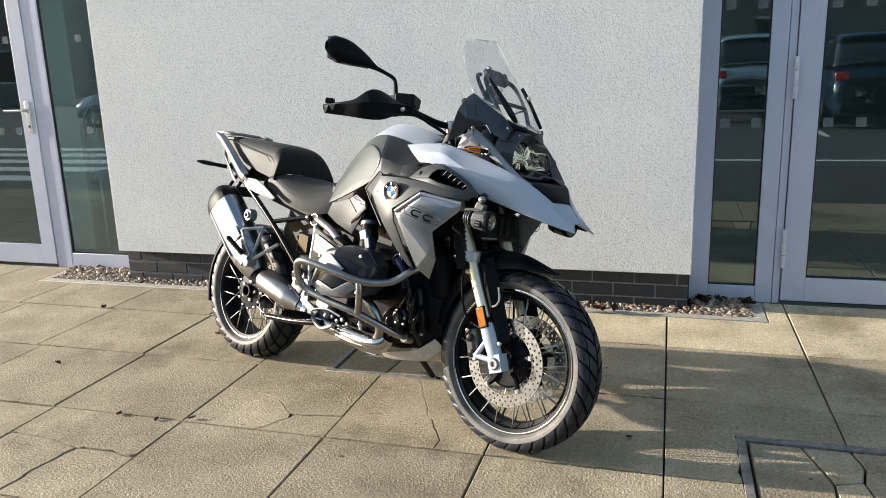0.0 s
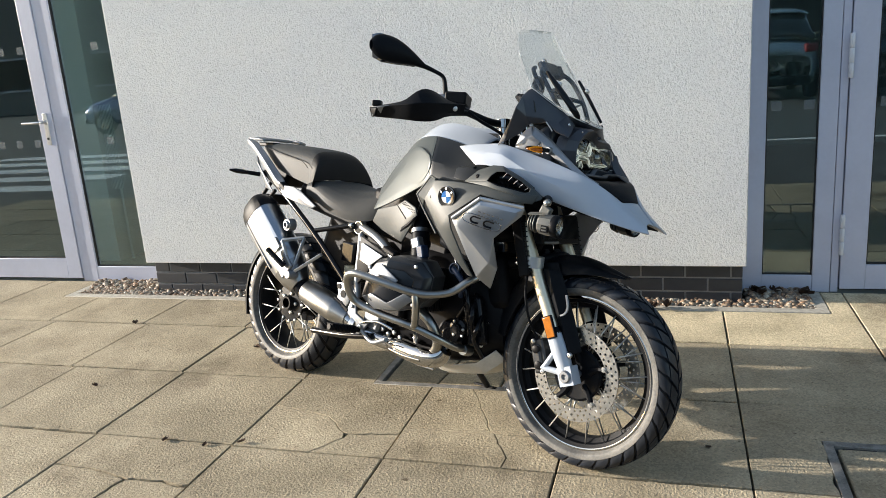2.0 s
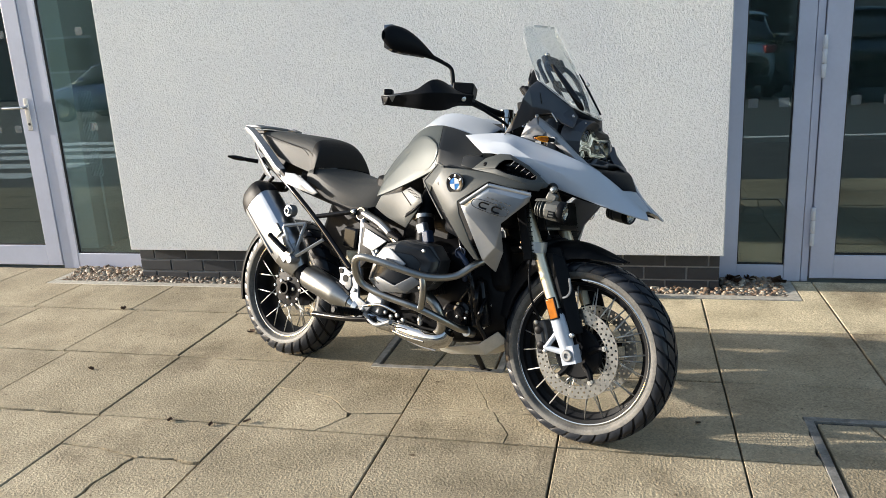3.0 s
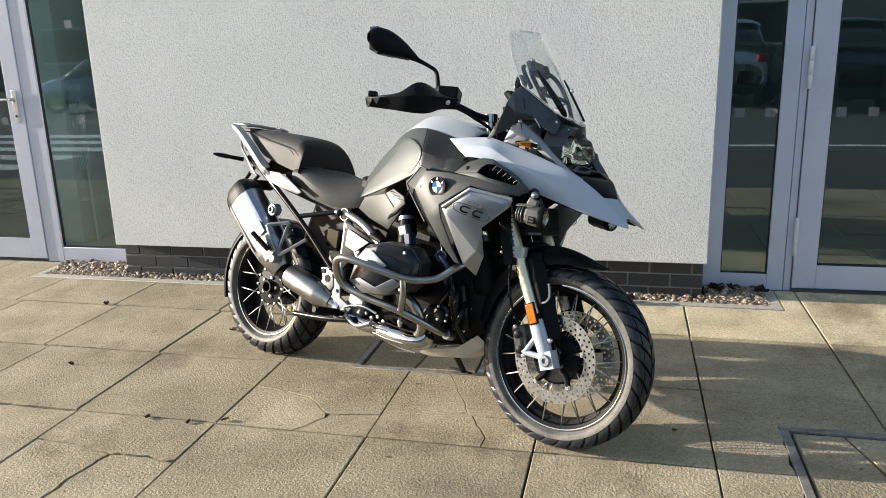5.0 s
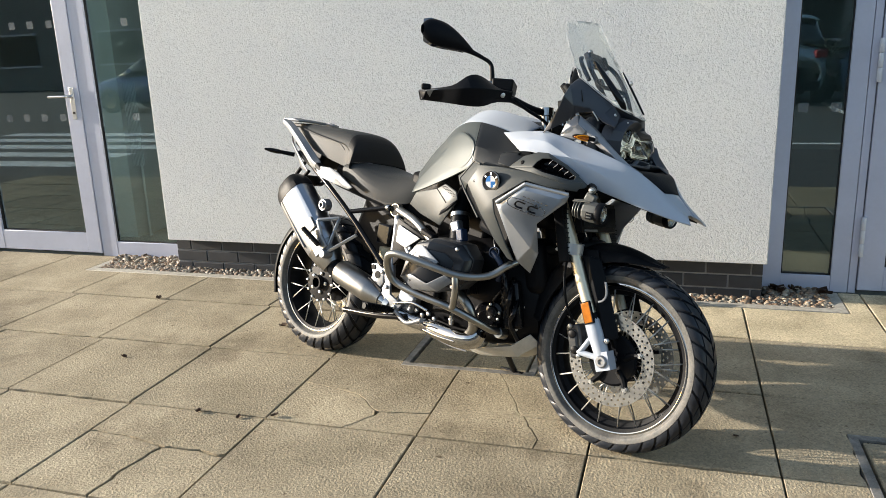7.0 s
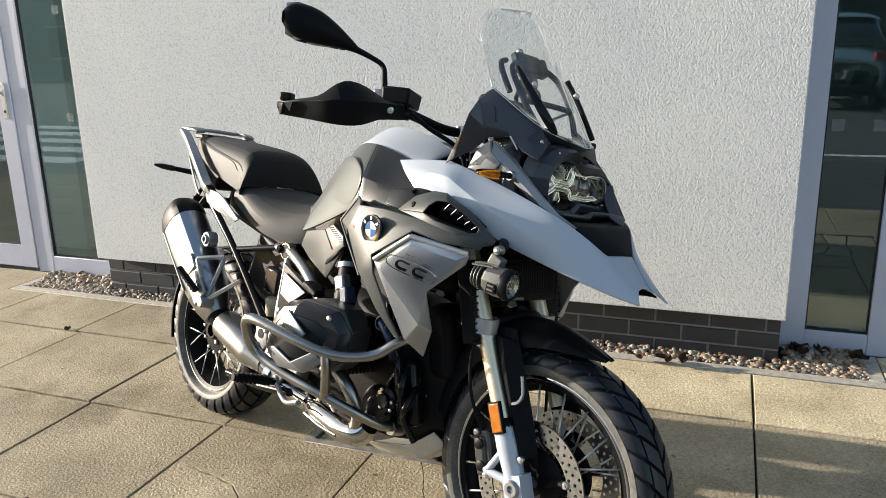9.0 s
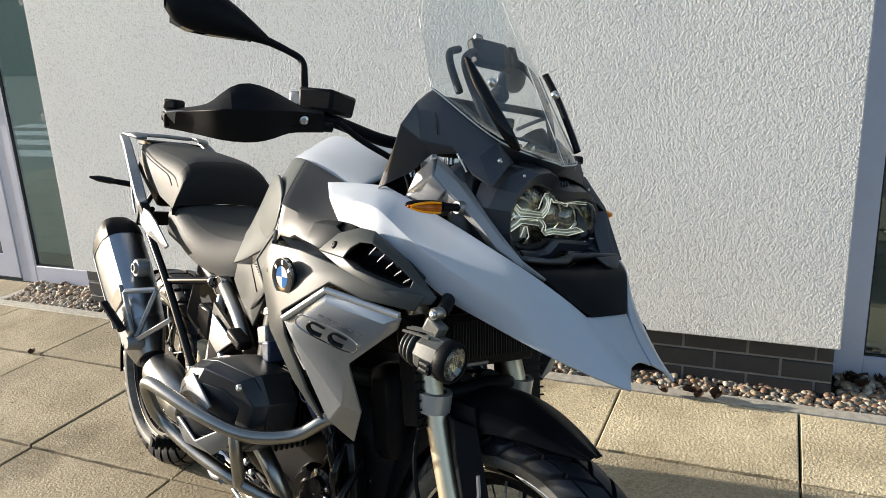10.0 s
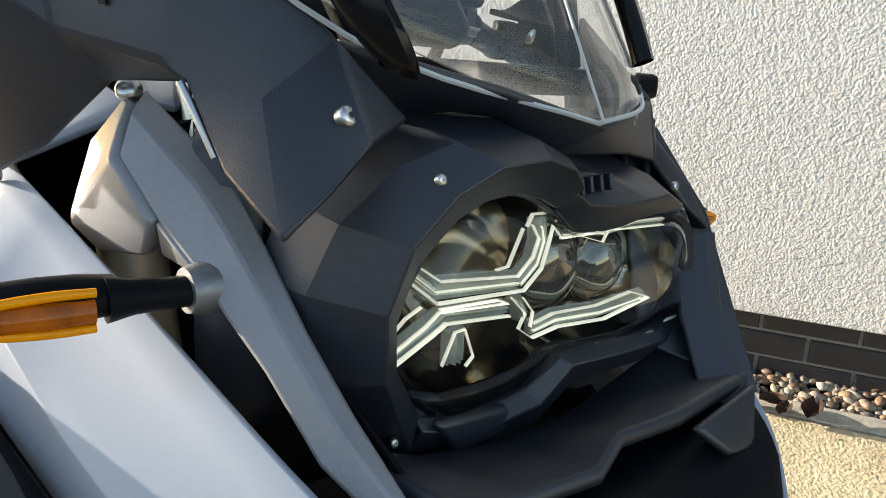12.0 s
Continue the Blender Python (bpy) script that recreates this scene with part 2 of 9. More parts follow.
through_film = FROST.node_tree.nodes.new("ShaderNodeBsdfTransparent")
film_mix = FROST.node_tree.nodes.new("ShaderNodeMixShader")
film_mix.inputs[0].default_value = 0.76
FROST.node_tree.links.new(FROST.node_tree.nodes["Principled BSDF"].outputs[0], film_mix.inputs[1])
FROST.node_tree.links.new(through_film.outputs[0], film_mix.inputs[2])
FROST.node_tree.links.new(film_mix.outputs[0], FROST.node_tree.nodes["Material Output"].inputs[0])
LEAF = mat("dry_leaf", (0.075, 0.040, 0.022), 0.8, var=0.4, scale=30)

# ---- mesh helpers ----
def finish(bm, name, material, parent=None, label="", smooth=None, bevel=0.0, segs=2, matrix=None):
    bmesh.ops.recalc_face_normals(bm, faces=bm.faces)
    me = bpy.data.meshes.new(name)
    bm.to_mesh(me)
    bm.free()
    me.materials.append(material)
    ob = new(name, me)
    if matrix is not None:
        ob.matrix_basis = matrix
    if parent is not None:
        ob.parent = parent
    if label:
        ob["label"] = label
    if smooth is not None:
        me.shade_smooth()
        me.set_sharp_from_angle(angle=radians(smooth))
    if bevel > 0:
        md = ob.modifiers.new("bevel", "BEVEL")
        md.width, md.segments, md.limit_method, md.angle_limit = bevel, segs, "ANGLE", radians(28)
        md.harden_normals = False
        me.shade_smooth()
        me.set_sharp_from_angle(angle=radians(smooth if smooth is not None else 40))
    return ob


def part(name, bm, material, parent, label="", smooth=None, bevel=0.0, segs=2):
    return finish(bm, name, material, parent, label, smooth, bevel, segs)


def box_into(bm, x0, x1, y0, y1, z0, z1, m=None):
    vs = [bm.verts.new((x, y, z)) for x in (x0, x1) for y in (y0, y1) for z in (z0, z1)]
    for f in ((0, 1, 3, 2), (4, 6, 7, 5), (0, 4, 5, 1), (2, 3, 7, 6), (0, 2, 6, 4), (1, 5, 7, 3)):
        bm.faces.new([vs[i] for i in f])
    if m is not None:
        for v in vs:
            v.co = m @ v.co
    return vs


def box(name, x0, x1, y0, y1, z0, z1, material, parent=None, label="", bevel=0.0, segs=2):
    bm = bmesh.new()
    box_into(bm, x0, x1, y0, y1, z0, z1)
    return finish(bm, name, material, parent, label, bevel=bevel, segs=segs)


def empty(name, label="", category="", kind="", group="", m=None):
    ob = new(name)
    if m is not None:
        ob.matrix_basis = m
    return tagged(ob, label, category, group, kind)


# ---- ground ----
WALL_Y, GLASS_Y = 4.441, 4.68
bm = bmesh.new()
ring = [(-600, -600), (600, -600), (600, 600), (-600, 600)]
f = bm.faces.new([bm.verts.new((x, y, -0.045)) for x, y in ring])
ground = tagged(finish(bm, "ground", ASPHALT), "dark worn asphalt of a car park, dry", "ground", kind="structure")

# ---- white rendered wall on its brick plinth ----
WX0, WX1 = -3.297, 0.265
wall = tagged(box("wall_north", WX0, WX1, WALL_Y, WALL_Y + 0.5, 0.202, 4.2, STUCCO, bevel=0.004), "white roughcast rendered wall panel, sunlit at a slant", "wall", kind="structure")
plinth = tagged(box("plinth", WX0 + 0.012, WX1 - 0.012, WALL_Y + 0.072, WALL_Y + 0.42, -0.1, 0.200, BRICKJOINT), "low plinth of dark grey engineering bricks under the wall", "plinth", kind="structure")

# ---- glazing either side ----
def glazed_bay(name, x0, x1, rails, label, depth=0.05):
    """A fixed light: frame bars, glass, inside seal."""
    root = empty(name, label, "window", "structure")
    left, right, bottom = rails
    y = GLASS_Y
    box("window_frame", x0, x0 + left, y, y + depth, 0.0, 3.1, ALU, root, bevel=0.003)
    box("window_frame", x1 - right, x1, y, y + depth, 0.0, 3.1, ALU, root, bevel=0.003)
    box("window_sill", x0 + left, x1 - right, y + 0.001, y + depth, 0.0, bottom, ALU, root, bevel=0.003)
    box("window_frame", x0 + left, x1 - right, y + 0.001, y + depth, 3.02, 3.1, ALU, root, bevel=0.003)
    s = 0.006
    for a in ((x0 + left, x0 + left + s, bottom, 3.02), (x1 - right - s, x1 - right, bottom, 3.02), (x0 + left, x1 - right, bottom, bottom + s)):
        box("seal", a[0], a[1], y + 0.012, y + 0.03, a[2], a[3], ALUDARK, root)
    g = box("pane", x0 + left, x1 - right, y + 0.020, y + 0.026, bottom, 3.02, GLASS, root, "dark reflective glass pane")
    g.visible_shadow = False
    return root


def glazed_door(name, x0, x1, stiles, bottom, label):
    root = empty(name, label, "door", "structure")
    y = GLASS_Y
    left, right = stiles
    box("stile", x0, x0 + left, y - 0.006, y + 0.05, 0.02, 2.2, ALU, root, bevel=0.003)
    box("stile", x1 - right, x1, y - 0.006, y + 0.05, 0.02, 2.2, ALU, root, bevel=0.003)
    box("bottom_rail", x0 + left, x1 - right, y - 0.005, y + 0.05, 0.02, bottom, ALU, root, bevel=0.003)
    box("top_rail", x0 + left, x1 - right, y - 0.005, y + 0.05, 2.1, 2.2, ALU, root, bevel=0.003)
    s = 0.007
    for a in ((x0 + left, x0 + left + s, bottom, 2.1), (x1 - right - s, x1 - right, bottom, 2.1), (x0 + left, x1 - right, bottom, bottom + s)):
        box("seal", a[0], a[1], y + 0.008, y + 0.03, a[2], a[3], ALUDARK, root)
    g = box("pane", x0 + left, x1 - right, y + 0.018, y + 0.024, bottom, 2.1, GLASS, root, "dark reflective glass pane")
    g.visible_shadow = False
    return root


win_r = glazed_bay("window_1", 0.262, 0.690, (0.100, 0.085, 0.090), "narrow fixed window in a grey-blue aluminium frame")
box("window_frame", 0.693, 0.730, GLASS_Y + 0.004, GLASS_Y + 0.05, 0.0, 3.1, ALU, win_r, bevel=0.003)
door_r = glazed_door("door_1", 0.735, 1.72, (0.118, 0.105), 0.150, "closed glazed door in a grey-blue aluminium frame")
win_l = glazed_bay("window_2", -4.025, -3.27, (0.125, 0.05, 0.105), "narrow fixed window in a grey-blue aluminium frame")
door_l = glazed_door("door_2", -5.00, -4.03, (0.12, 0.113), 0.160, "closed glazed door with a steel lever handle")
for x0, x1, nm in ((1.72, 3.4, "window_3"), (-7.0, -5.005, "window_4")):
    glazed_bay(nm, x0, x1, (0.09, 0.09, 0.12), "wide shopfront window in a grey-blue aluminium frame")
for x0, x1, nm in ((0.735, 1.72, "window_5"), (-5.00, -4.03, "window_6")):
    root = empty(nm, "fixed light above a glazed door", "window", "structure")
    box("window_frame", x0, x1, GLASS_Y, GLASS_Y + 0.05, 2.205, 2.27, ALU, root, bevel=0.003)
    g = box("pane", x0, x1, GLASS_Y + 0.02, GLASS_Y + 0.026, 2.27, 3.1, GLASS, root)
    g.visible_shadow = False
# brick and render carry on above the glazing and beyond it
tagged(box("wall_east", 0.274, 14.0, GLASS_Y - 0.02, GLASS_Y + 0.4, 3.1, 4.2, STUCCO), "white rendered wall above the shopfront glazing", "wall", kind="structure")
tagged(box("wall_west", -12.0, WX0 - 0.002, GLASS_Y - 0.02, GLASS_Y + 0.4, 3.1, 4.2, STUCCO), "white rendered wall above the shopfront glazing", "wall", kind="structure")
tagged(box("wall_east_end", 3.4, 14.0, GLASS_Y - 0.02, GLASS_Y + 0.4, -0.05, 3.1, STUCCO), "white rendered wall beyond the glazing", "wall", kind="structure")
tagged(box("wall_west_end", -12.0, -7.0, GLASS_Y - 0.02, GLASS_Y + 0.4, -0.05, 3.1, STUCCO), "white rendered wall beyond the glazing", "wall", kind="structure")
# the rooms behind the glass
tagged(box("floor_inside", -12.0, 14.0, GLASS_Y + 0.05, 10.5, -0.04, 0.0, DARKFLOOR), "dark polished showroom floor", "floor", kind="structure")
tagged(box("ceiling", -12.0, 14.0, GLASS_Y + 0.4, 10.5, 3.1, 3.2, INTERIOR), "plain showroom ceiling", "ceiling", kind="structure")
tagged(box("wall_back", -12.0, 14.0, 10.5, 10.7, -0.04, 4.2, INTERIOR), "plain back wall of the showroom", "wall", kind="structure")
tagged(box("wall_side_east", 13.9, 14.0, GLASS_Y + 0.4, 10.5, -0.04, 3.1, INTERIOR), "plain side wall", "wall", kind="structure")
tagged(box("wall_side_west", -12.0, -11.9, GLASS_Y + 0.4, 10.5, -0.04, 3.1, INTERIOR), "plain side wall", "wall", kind="structure")
tagged(box("roof", -12.0, 14.0, GLASS_Y - 0.02, 10.7, 4.2, 4.3, STUCCO), "flat roof", "roof", kind="structure")

# ---- materials of the motorcycle ----
WHITE = mat("light_white_paint", (0.336, 0.376, 0.436), 0.36, var=0.03, scale=5, coat=0.45)
TANKGREY = mat("satin_grey_metallic", (0.042, 0.051, 0.053), 0.44, 0.25, spec=0.3, var=0.05, scale=6)
TANKDARK = mat("satin_dark_grey", (0.018, 0.020, 0.022), 0.38, 0.15, spec=0.35, var=0.05, scale=6)
PANEL = mat("matt_grey_plastic", (0.045, 0.050, 0.050), 0.46, 0.06, spec=0.26, var=0.06, scale=12, bump=0.06, bscale=900)
SILVER = mat("satin_silver_panel", (0.29, 0.315, 0.35), 0.36, 0.75, var=0.05, scale=10)
PANELEDGE = mat("bright_silver_edge", (0.46, 0.475, 0.49), 0.34, 0.6, var=0.05, scale=14)
CAST = mat("cast_aluminium", (0.215, 0.225, 0.24), 0.45, 0.7, var=0.15, scale=25, bump=0.12, bscale=500)
BLACK = mat("black_textured_plastic", (0.0050, 0.0058, 0.0075), 0.46, spec=0.08, var=0.25, scale=14, bump=0.12, bscale=900)
FAIRBLACK = mat("blue_black_fairing_plastic", (0.012, 0.0165, 0.026), 0.46, spec=0.75, var=0.2, scale=14, bump=0.10, bscale=900)
GLOSSBLACK = mat("gloss_black", (0.005, 0.005, 0.006), 0.18, spec=0.22, var=0.1, scale=10)
ENGINE = mat("engine_dark_casting", (0.006, 0.006, 0.007), 0.45, 0.1, spec=0.12, var=0.4, scale=24, bump=0.25, bscale=260)
CHROME = mat("polished_chrome", (0.42, 0.42, 0.42), 0.07, 1.0, var=0.06, scale=12, rvar=0.03)
CANSTEEL = mat("satin_silencer_steel", (0.40, 0.42, 0.45), 0.30, 1.0, var=0.10, scale=16, rvar=0.05)
BRUSHED = mat("brushed_stainless", (0.29, 0.287, 0.275), 0.32, 1.0, var=0.12, scale=18, rvar=0.06)
HEADGREY = mat("grey_head_casting", (0.042, 0.044, 0.047), 0.38, 0.5, var=0.15, scale=20, bump=0.1, bscale=500)
BRONZE = mat("fork_tube_hard_chrome", (0.70, 0.61, 0.46), 0.42, 1.0, var=0.08, scale=15)
SEAT = mat("black_vinyl", (0.006, 0.006, 0.0065), 0.55, spec=0.2, var=0.14, scale=10, bump=0.22, bscale=700)
SEATSIDE = mat("grey_vinyl", (0.034, 0.036, 0.036), 0.58, spec=0.22, var=0.12, scale=10, bump=0.22, bscale=700)
TREAD = mat("tread_rubber", (0.011, 0.014, 0.020), 0.38, spec=0.32, var=0.3, scale=30, bump=0.2, bscale=400)
RUBBER = mat("tyre_rubber", (0.008, 0.008, 0.010), 0.50, spec=0.16, var=0.3, scale=30, bump=0.2, bscale=400)
SIDEWALL = mat("dusty_sidewall", (0.095, 0.092, 0.084), 0.62, var=0.6, dark=(0.035, 0.035, 0.034), scale=13, bump=0.25, bscale=220)
DISC = mat("brake_disc_steel", (0.42, 0.415, 0.40), 0.30, 1.0, var=0.12, scale=40, rvar=0.06)
ORANGE = mat("amber_reflector", (0.36, 0.112, 0.006), 0.22, var=0.25, scale=60, coat=0.7)
AMBER = mat("amber_lens", (1.0, 0.33, 0.001), 0.30, var=0.2, scale=45, spec=0.25)
AMBERDARK = mat("dark_amber_lens", (0.42, 0.095, 0.001), 0.25, var=0.4, scale=90, spec=0.3)
BADGEBLUE = mat("badge_blue", (0.03, 0.20, 0.55), 0.2, coat=0.8)
BADGEWHITE = mat("badge_white", (0.75, 0.76, 0.78), 0.25, coat=0.8)
SCREEN = glassy("clear_screen", (0.93, 0.945, 0.94), 0.02, 1.42, haze=0.032)
PALEEDGE = mat("pale_edge_highlight", (0.50, 0.53, 0.54), 0.3, spec=0.5)
LENS = glassy("headlamp_lens", (0.93, 0.94, 0.94), 0.0, 1.5)
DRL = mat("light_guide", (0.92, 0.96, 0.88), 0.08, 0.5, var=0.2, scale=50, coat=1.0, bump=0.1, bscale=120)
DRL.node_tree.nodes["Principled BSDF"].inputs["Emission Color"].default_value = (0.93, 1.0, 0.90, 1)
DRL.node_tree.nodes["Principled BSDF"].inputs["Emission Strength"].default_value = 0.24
DRLBODY = mat("light_guide_body", (0.46, 0.50, 0.44), 0.14, 0.1, var=0.3, scale=60, coat=0.8, bump=0.2, bscale=90)
REFLECTOR = mat("lamp_reflector", (0.66, 0.645, 0.59), 0.10, 1.0)
DARKMIRROR = mat("smoked_chrome", (0.55, 0.49, 0.39), 0.12, 1.0)
LAMPGREY = mat("grey_lamp_casting", (0.085, 0.088, 0.084), 0.48, 0.35, var=0.15, scale=30, bump=0.12, bscale=500)
PROJECTOR = mat("projector_glass", (0.15, 0.145, 0.125), 0.06, 0.7, coat=1.0)
BLUEHOSE = mat("dark_blue_plastic", (0.015, 0.03, 0.07), 0.4)
REDLENS = mat("red_lens", (0.25, 0.01, 0.01), 0.2, coat=0.8)

# ---- the motorcycle: u forward, v to its left, w up, from the rear wheel's contact ----
HEADING, LEAN = -25.0, 12.5
BIKE_AT = (-1.7275, 3.4185, 0.0)
bike = empty("motorcycle", "white and grey adventure motorcycle leaning on its side stand", "motorcycle",
             m=Matrix.Translation(BIKE_AT) @ Matrix.Rotation(radians(HEADING), 4, "Z") @ Matrix.Rotation(radians(-LEAN), 4, "X"))


def shell(name, pts, faces, material, parent, thick=0.004, sub=0, bevel=0.0015, hard=(), s=1, label="", smooth=32, rim=1.0):
    """A sheet part from corner points and faces, given thickness; s = -1 mirrors it to the left side. hard: edges kept as creases."""
    bm = bmesh.new()
    vs = [bm.verts.new((u, v * s, w)) for u, v, w in pts]
    for f in faces:
        bm.faces.new([vs[i] for i in f])
    bm.normal_update()
    if sub:
        layer = bm.edges.layers.float.new("crease_edge")
        hardset = {frozenset(h) for h in hard}
        index = {v: i for i, v in enumerate(vs)}
        for e in bm.edges:
            if len(e.link_faces) == 1:
                e[layer] = rim
            elif frozenset((index[e.verts[0]], index[e.verts[1]])) in hardset:
                e[layer] = 0.85
    ob = finish(bm, name, material, parent, label)
    if sub:
        m = ob.modifiers.new("subsurf", "SUBSURF")
        m.levels = m.render_levels = sub
    if thick:
        m = ob.modifiers.new("solidify", "SOLIDIFY")
        m.thickness, m.offset = thick, 0
    if bevel:
        m = ob.modifiers.new("bevel", "BEVEL")
        m.width, m.segments, m.limit_method, m.angle_limit = bevel, 2, "ANGLE", radians(30)
    ob.data.shade_smooth()
    ob.data.set_sharp_from_angle(angle=radians(smooth))
    return ob


def sheet(name, rows, material, parent, closed=False, **kw):
    """A sheet part from rows of points."""
    k = len(rows[0])
    pts = [p for r in rows for p in r]
    faces = [(i * k + j, i * k + (j + 1) % k, (i + 1) * k + (j + 1) % k, (i + 1) * k + j) for i in range(len(rows) - 1) for j in range(k if closed else k - 1)]
    hard = kw.pop("hardrows", ())
    cols = kw.pop("hardcols", ())
    edges = [(i * k + j, i * k + j + 1) for i in hard for j in range(k - 1)] + [(i * k + j, (i + 1) * k + j) for j in cols for i in range(len(rows) - 1)]
    return shell(name, pts, faces, material, parent, hard=edges, **kw)


def smooth_path(pts, n=6):
    if len(pts) < 3:
        return [Vector(p) for p in pts]
    p = [Vector(q) for q in pts]
    p = [p[0] * 2 - p[1]] + p + [p[-1] * 2 - p[-2]]
    out = []
    for i in range(1, len(p) - 2):
        for k in range(n):
            t = k / n
            out.append(0.5 * ((2 * p[i]) + (p[i + 1] - p[i - 1]) * t + (2 * p[i - 1] - 5 * p[i] + 4 * p[i + 1] - p[i + 2]) * t * t + (3 * p[i] - p[i - 1] - 3 * p[i + 1] + p[i + 2]) * t ** 3))
    out.append(p[-2])
    return out


def tube_into(bm, pts, r, segs=10, n=6, cap=True, squash=1.0):
    path = smooth_path(pts, n)
    if isinstance(r, (list, tuple)):
        rad = [r[min(len(r) - 1, int(i / (len(path) - 1) * (len(r) - 1)))] + (r[min(len(r) - 1, int(i / (len(path) - 1) * (len(r) - 1)) + 1)] - r[min(len(r) - 1, int(i / (len(path) - 1) * (len(r) - 1)))]) * ((i / (len(path) - 1) * (len(r) - 1)) % 1) for i in range(len(path))]
    else:
        rad = [r] * len(path)
    side = None
    rings = []
    for i, p in enumerate(path):
        d = (path[min(i + 1, len(path) - 1)] - path[max(i - 1, 0)]).normalized()
        if side is None:
            side = d.cross(Vector((0.13, 0.35, 0.93))).normalized()
        side = (side - d * side.dot(d)).normalized()
        up = d.cross(side)
        rings.append([bm.verts.new(p + (side * math.cos(a) + up * math.sin(a) * squash) * rad[i]) for a in (2 * math.pi * k / segs for k in range(segs))])
    for a, b in zip(rings, rings[1:]):
        for k in range(segs):
            bm.faces.new((a[k], a[(k + 1) % segs], b[(k + 1) % segs], b[k]))
    if cap:
        bm.faces.new(rings[0][::-1])
        bm.faces.new(rings[-1])


def tube(name, pts, r, material, parent, segs=12, n=6, label="", s=1, squash=1.0):
    bm = bmesh.new()
    tube_into(bm, [(u, v * s, w) for u, v, w in pts], r, segs, n, True, squash)
    return part(name, bm, material, parent, label, smooth=50)


def lathe_into(bm, prof, centre, axis="Y", n=48, arc=None):
    """Turn a profile of (radius, along) about an axis through centre."""
    rings = []
    c = Vector(centre)
    m = n if arc is None else n + 1
    for i in range(m):
        a = 2 * math.pi * i / n if arc is None else radians(arc[0] + (arc[1] - arc[0]) * i / n)
        ca, sa = math.cos(a), math.sin(a)
        row = []
        for r, y in prof:
            q = {"Y": (r * ca, y, r * sa), "X": (y, r * ca, r * sa), "Z": (r * ca, r * sa, y)}[axis]
            row.append(bm.verts.new(c + Vector(q)))
        rings.append(row)
    for i in range(n):
        a, b = rings[i], rings[(i + 1) % m]
        for j in range(len(prof) - 1):
            bm.faces.new((a[j], b[j], b[j + 1], a[j + 1]))
    return rings


def lathe(name, prof, centre, material, parent, axis="Y", n=48, label="", smooth=40, m=None):
    bm = bmesh.new()
    lathe_into(bm, prof, (0, 0, 0) if m is not None else centre, axis, n)
    bmesh.ops.remove_doubles(bm, verts=bm.verts, dist=1e-5)
    if m is not None:
        bmesh.ops.transform(bm, matrix=m, verts=bm.verts)
    return part(name, bm, material, parent, label, smooth=smooth)


def along(a, b):
    """A pose at a whose z axis points to b."""
    a, b = Vector(a), Vector(b)
    return Matrix.Translation(a) @ (b - a).to_track_quat("Z", "Y").to_matrix().to_4x4()


def rod(name, a, b, prof, material, parent, n=20, label="", smooth=40):
    """A turned piece along a to b; prof holds (radius, share of the length)."""
    length = (Vector(b) - Vector(a)).length
    return lathe(name, [(r, t * length) for r, t in prof], None, material, parent, "Z", n, label, smooth, along(a, b))


def block(name, centre, size, material, parent, turn=(0, 0, 0), bevel=0.004, label="", taper=1.0):
    bm = bmesh.new()
    vs = box_into(bm, -size[0] / 2, size[0] / 2, -size[1] / 2, size[1] / 2, -size[2] / 2, size[2] / 2)
    for v in vs:
        if v.co.z > 0:
            v.co.x *= taper
            v.co.y *= taper
    bmesh.ops.transform(bm, matrix=pose(*centre, *turn), verts=bm.verts)
    return part(name, bm, material, parent, label, bevel=bevel)


def bolt(at, towards, r, material, parent, name="screw"):
    """A socket-head screw: rim, recess and hexagon well."""
    a, d = Vector(at), Vector(towards).normalized()
    return rod(name, a, a + d * r * 0.7, [(0, 0.62), (r * 0.22, 0.62), (r * 0.27, 0.95), (r * 0.60, 1.0), (r * 0.9, 0.72), (r, 0.40), (r, -0.6), (0, -0.6)], material, parent, n=16)


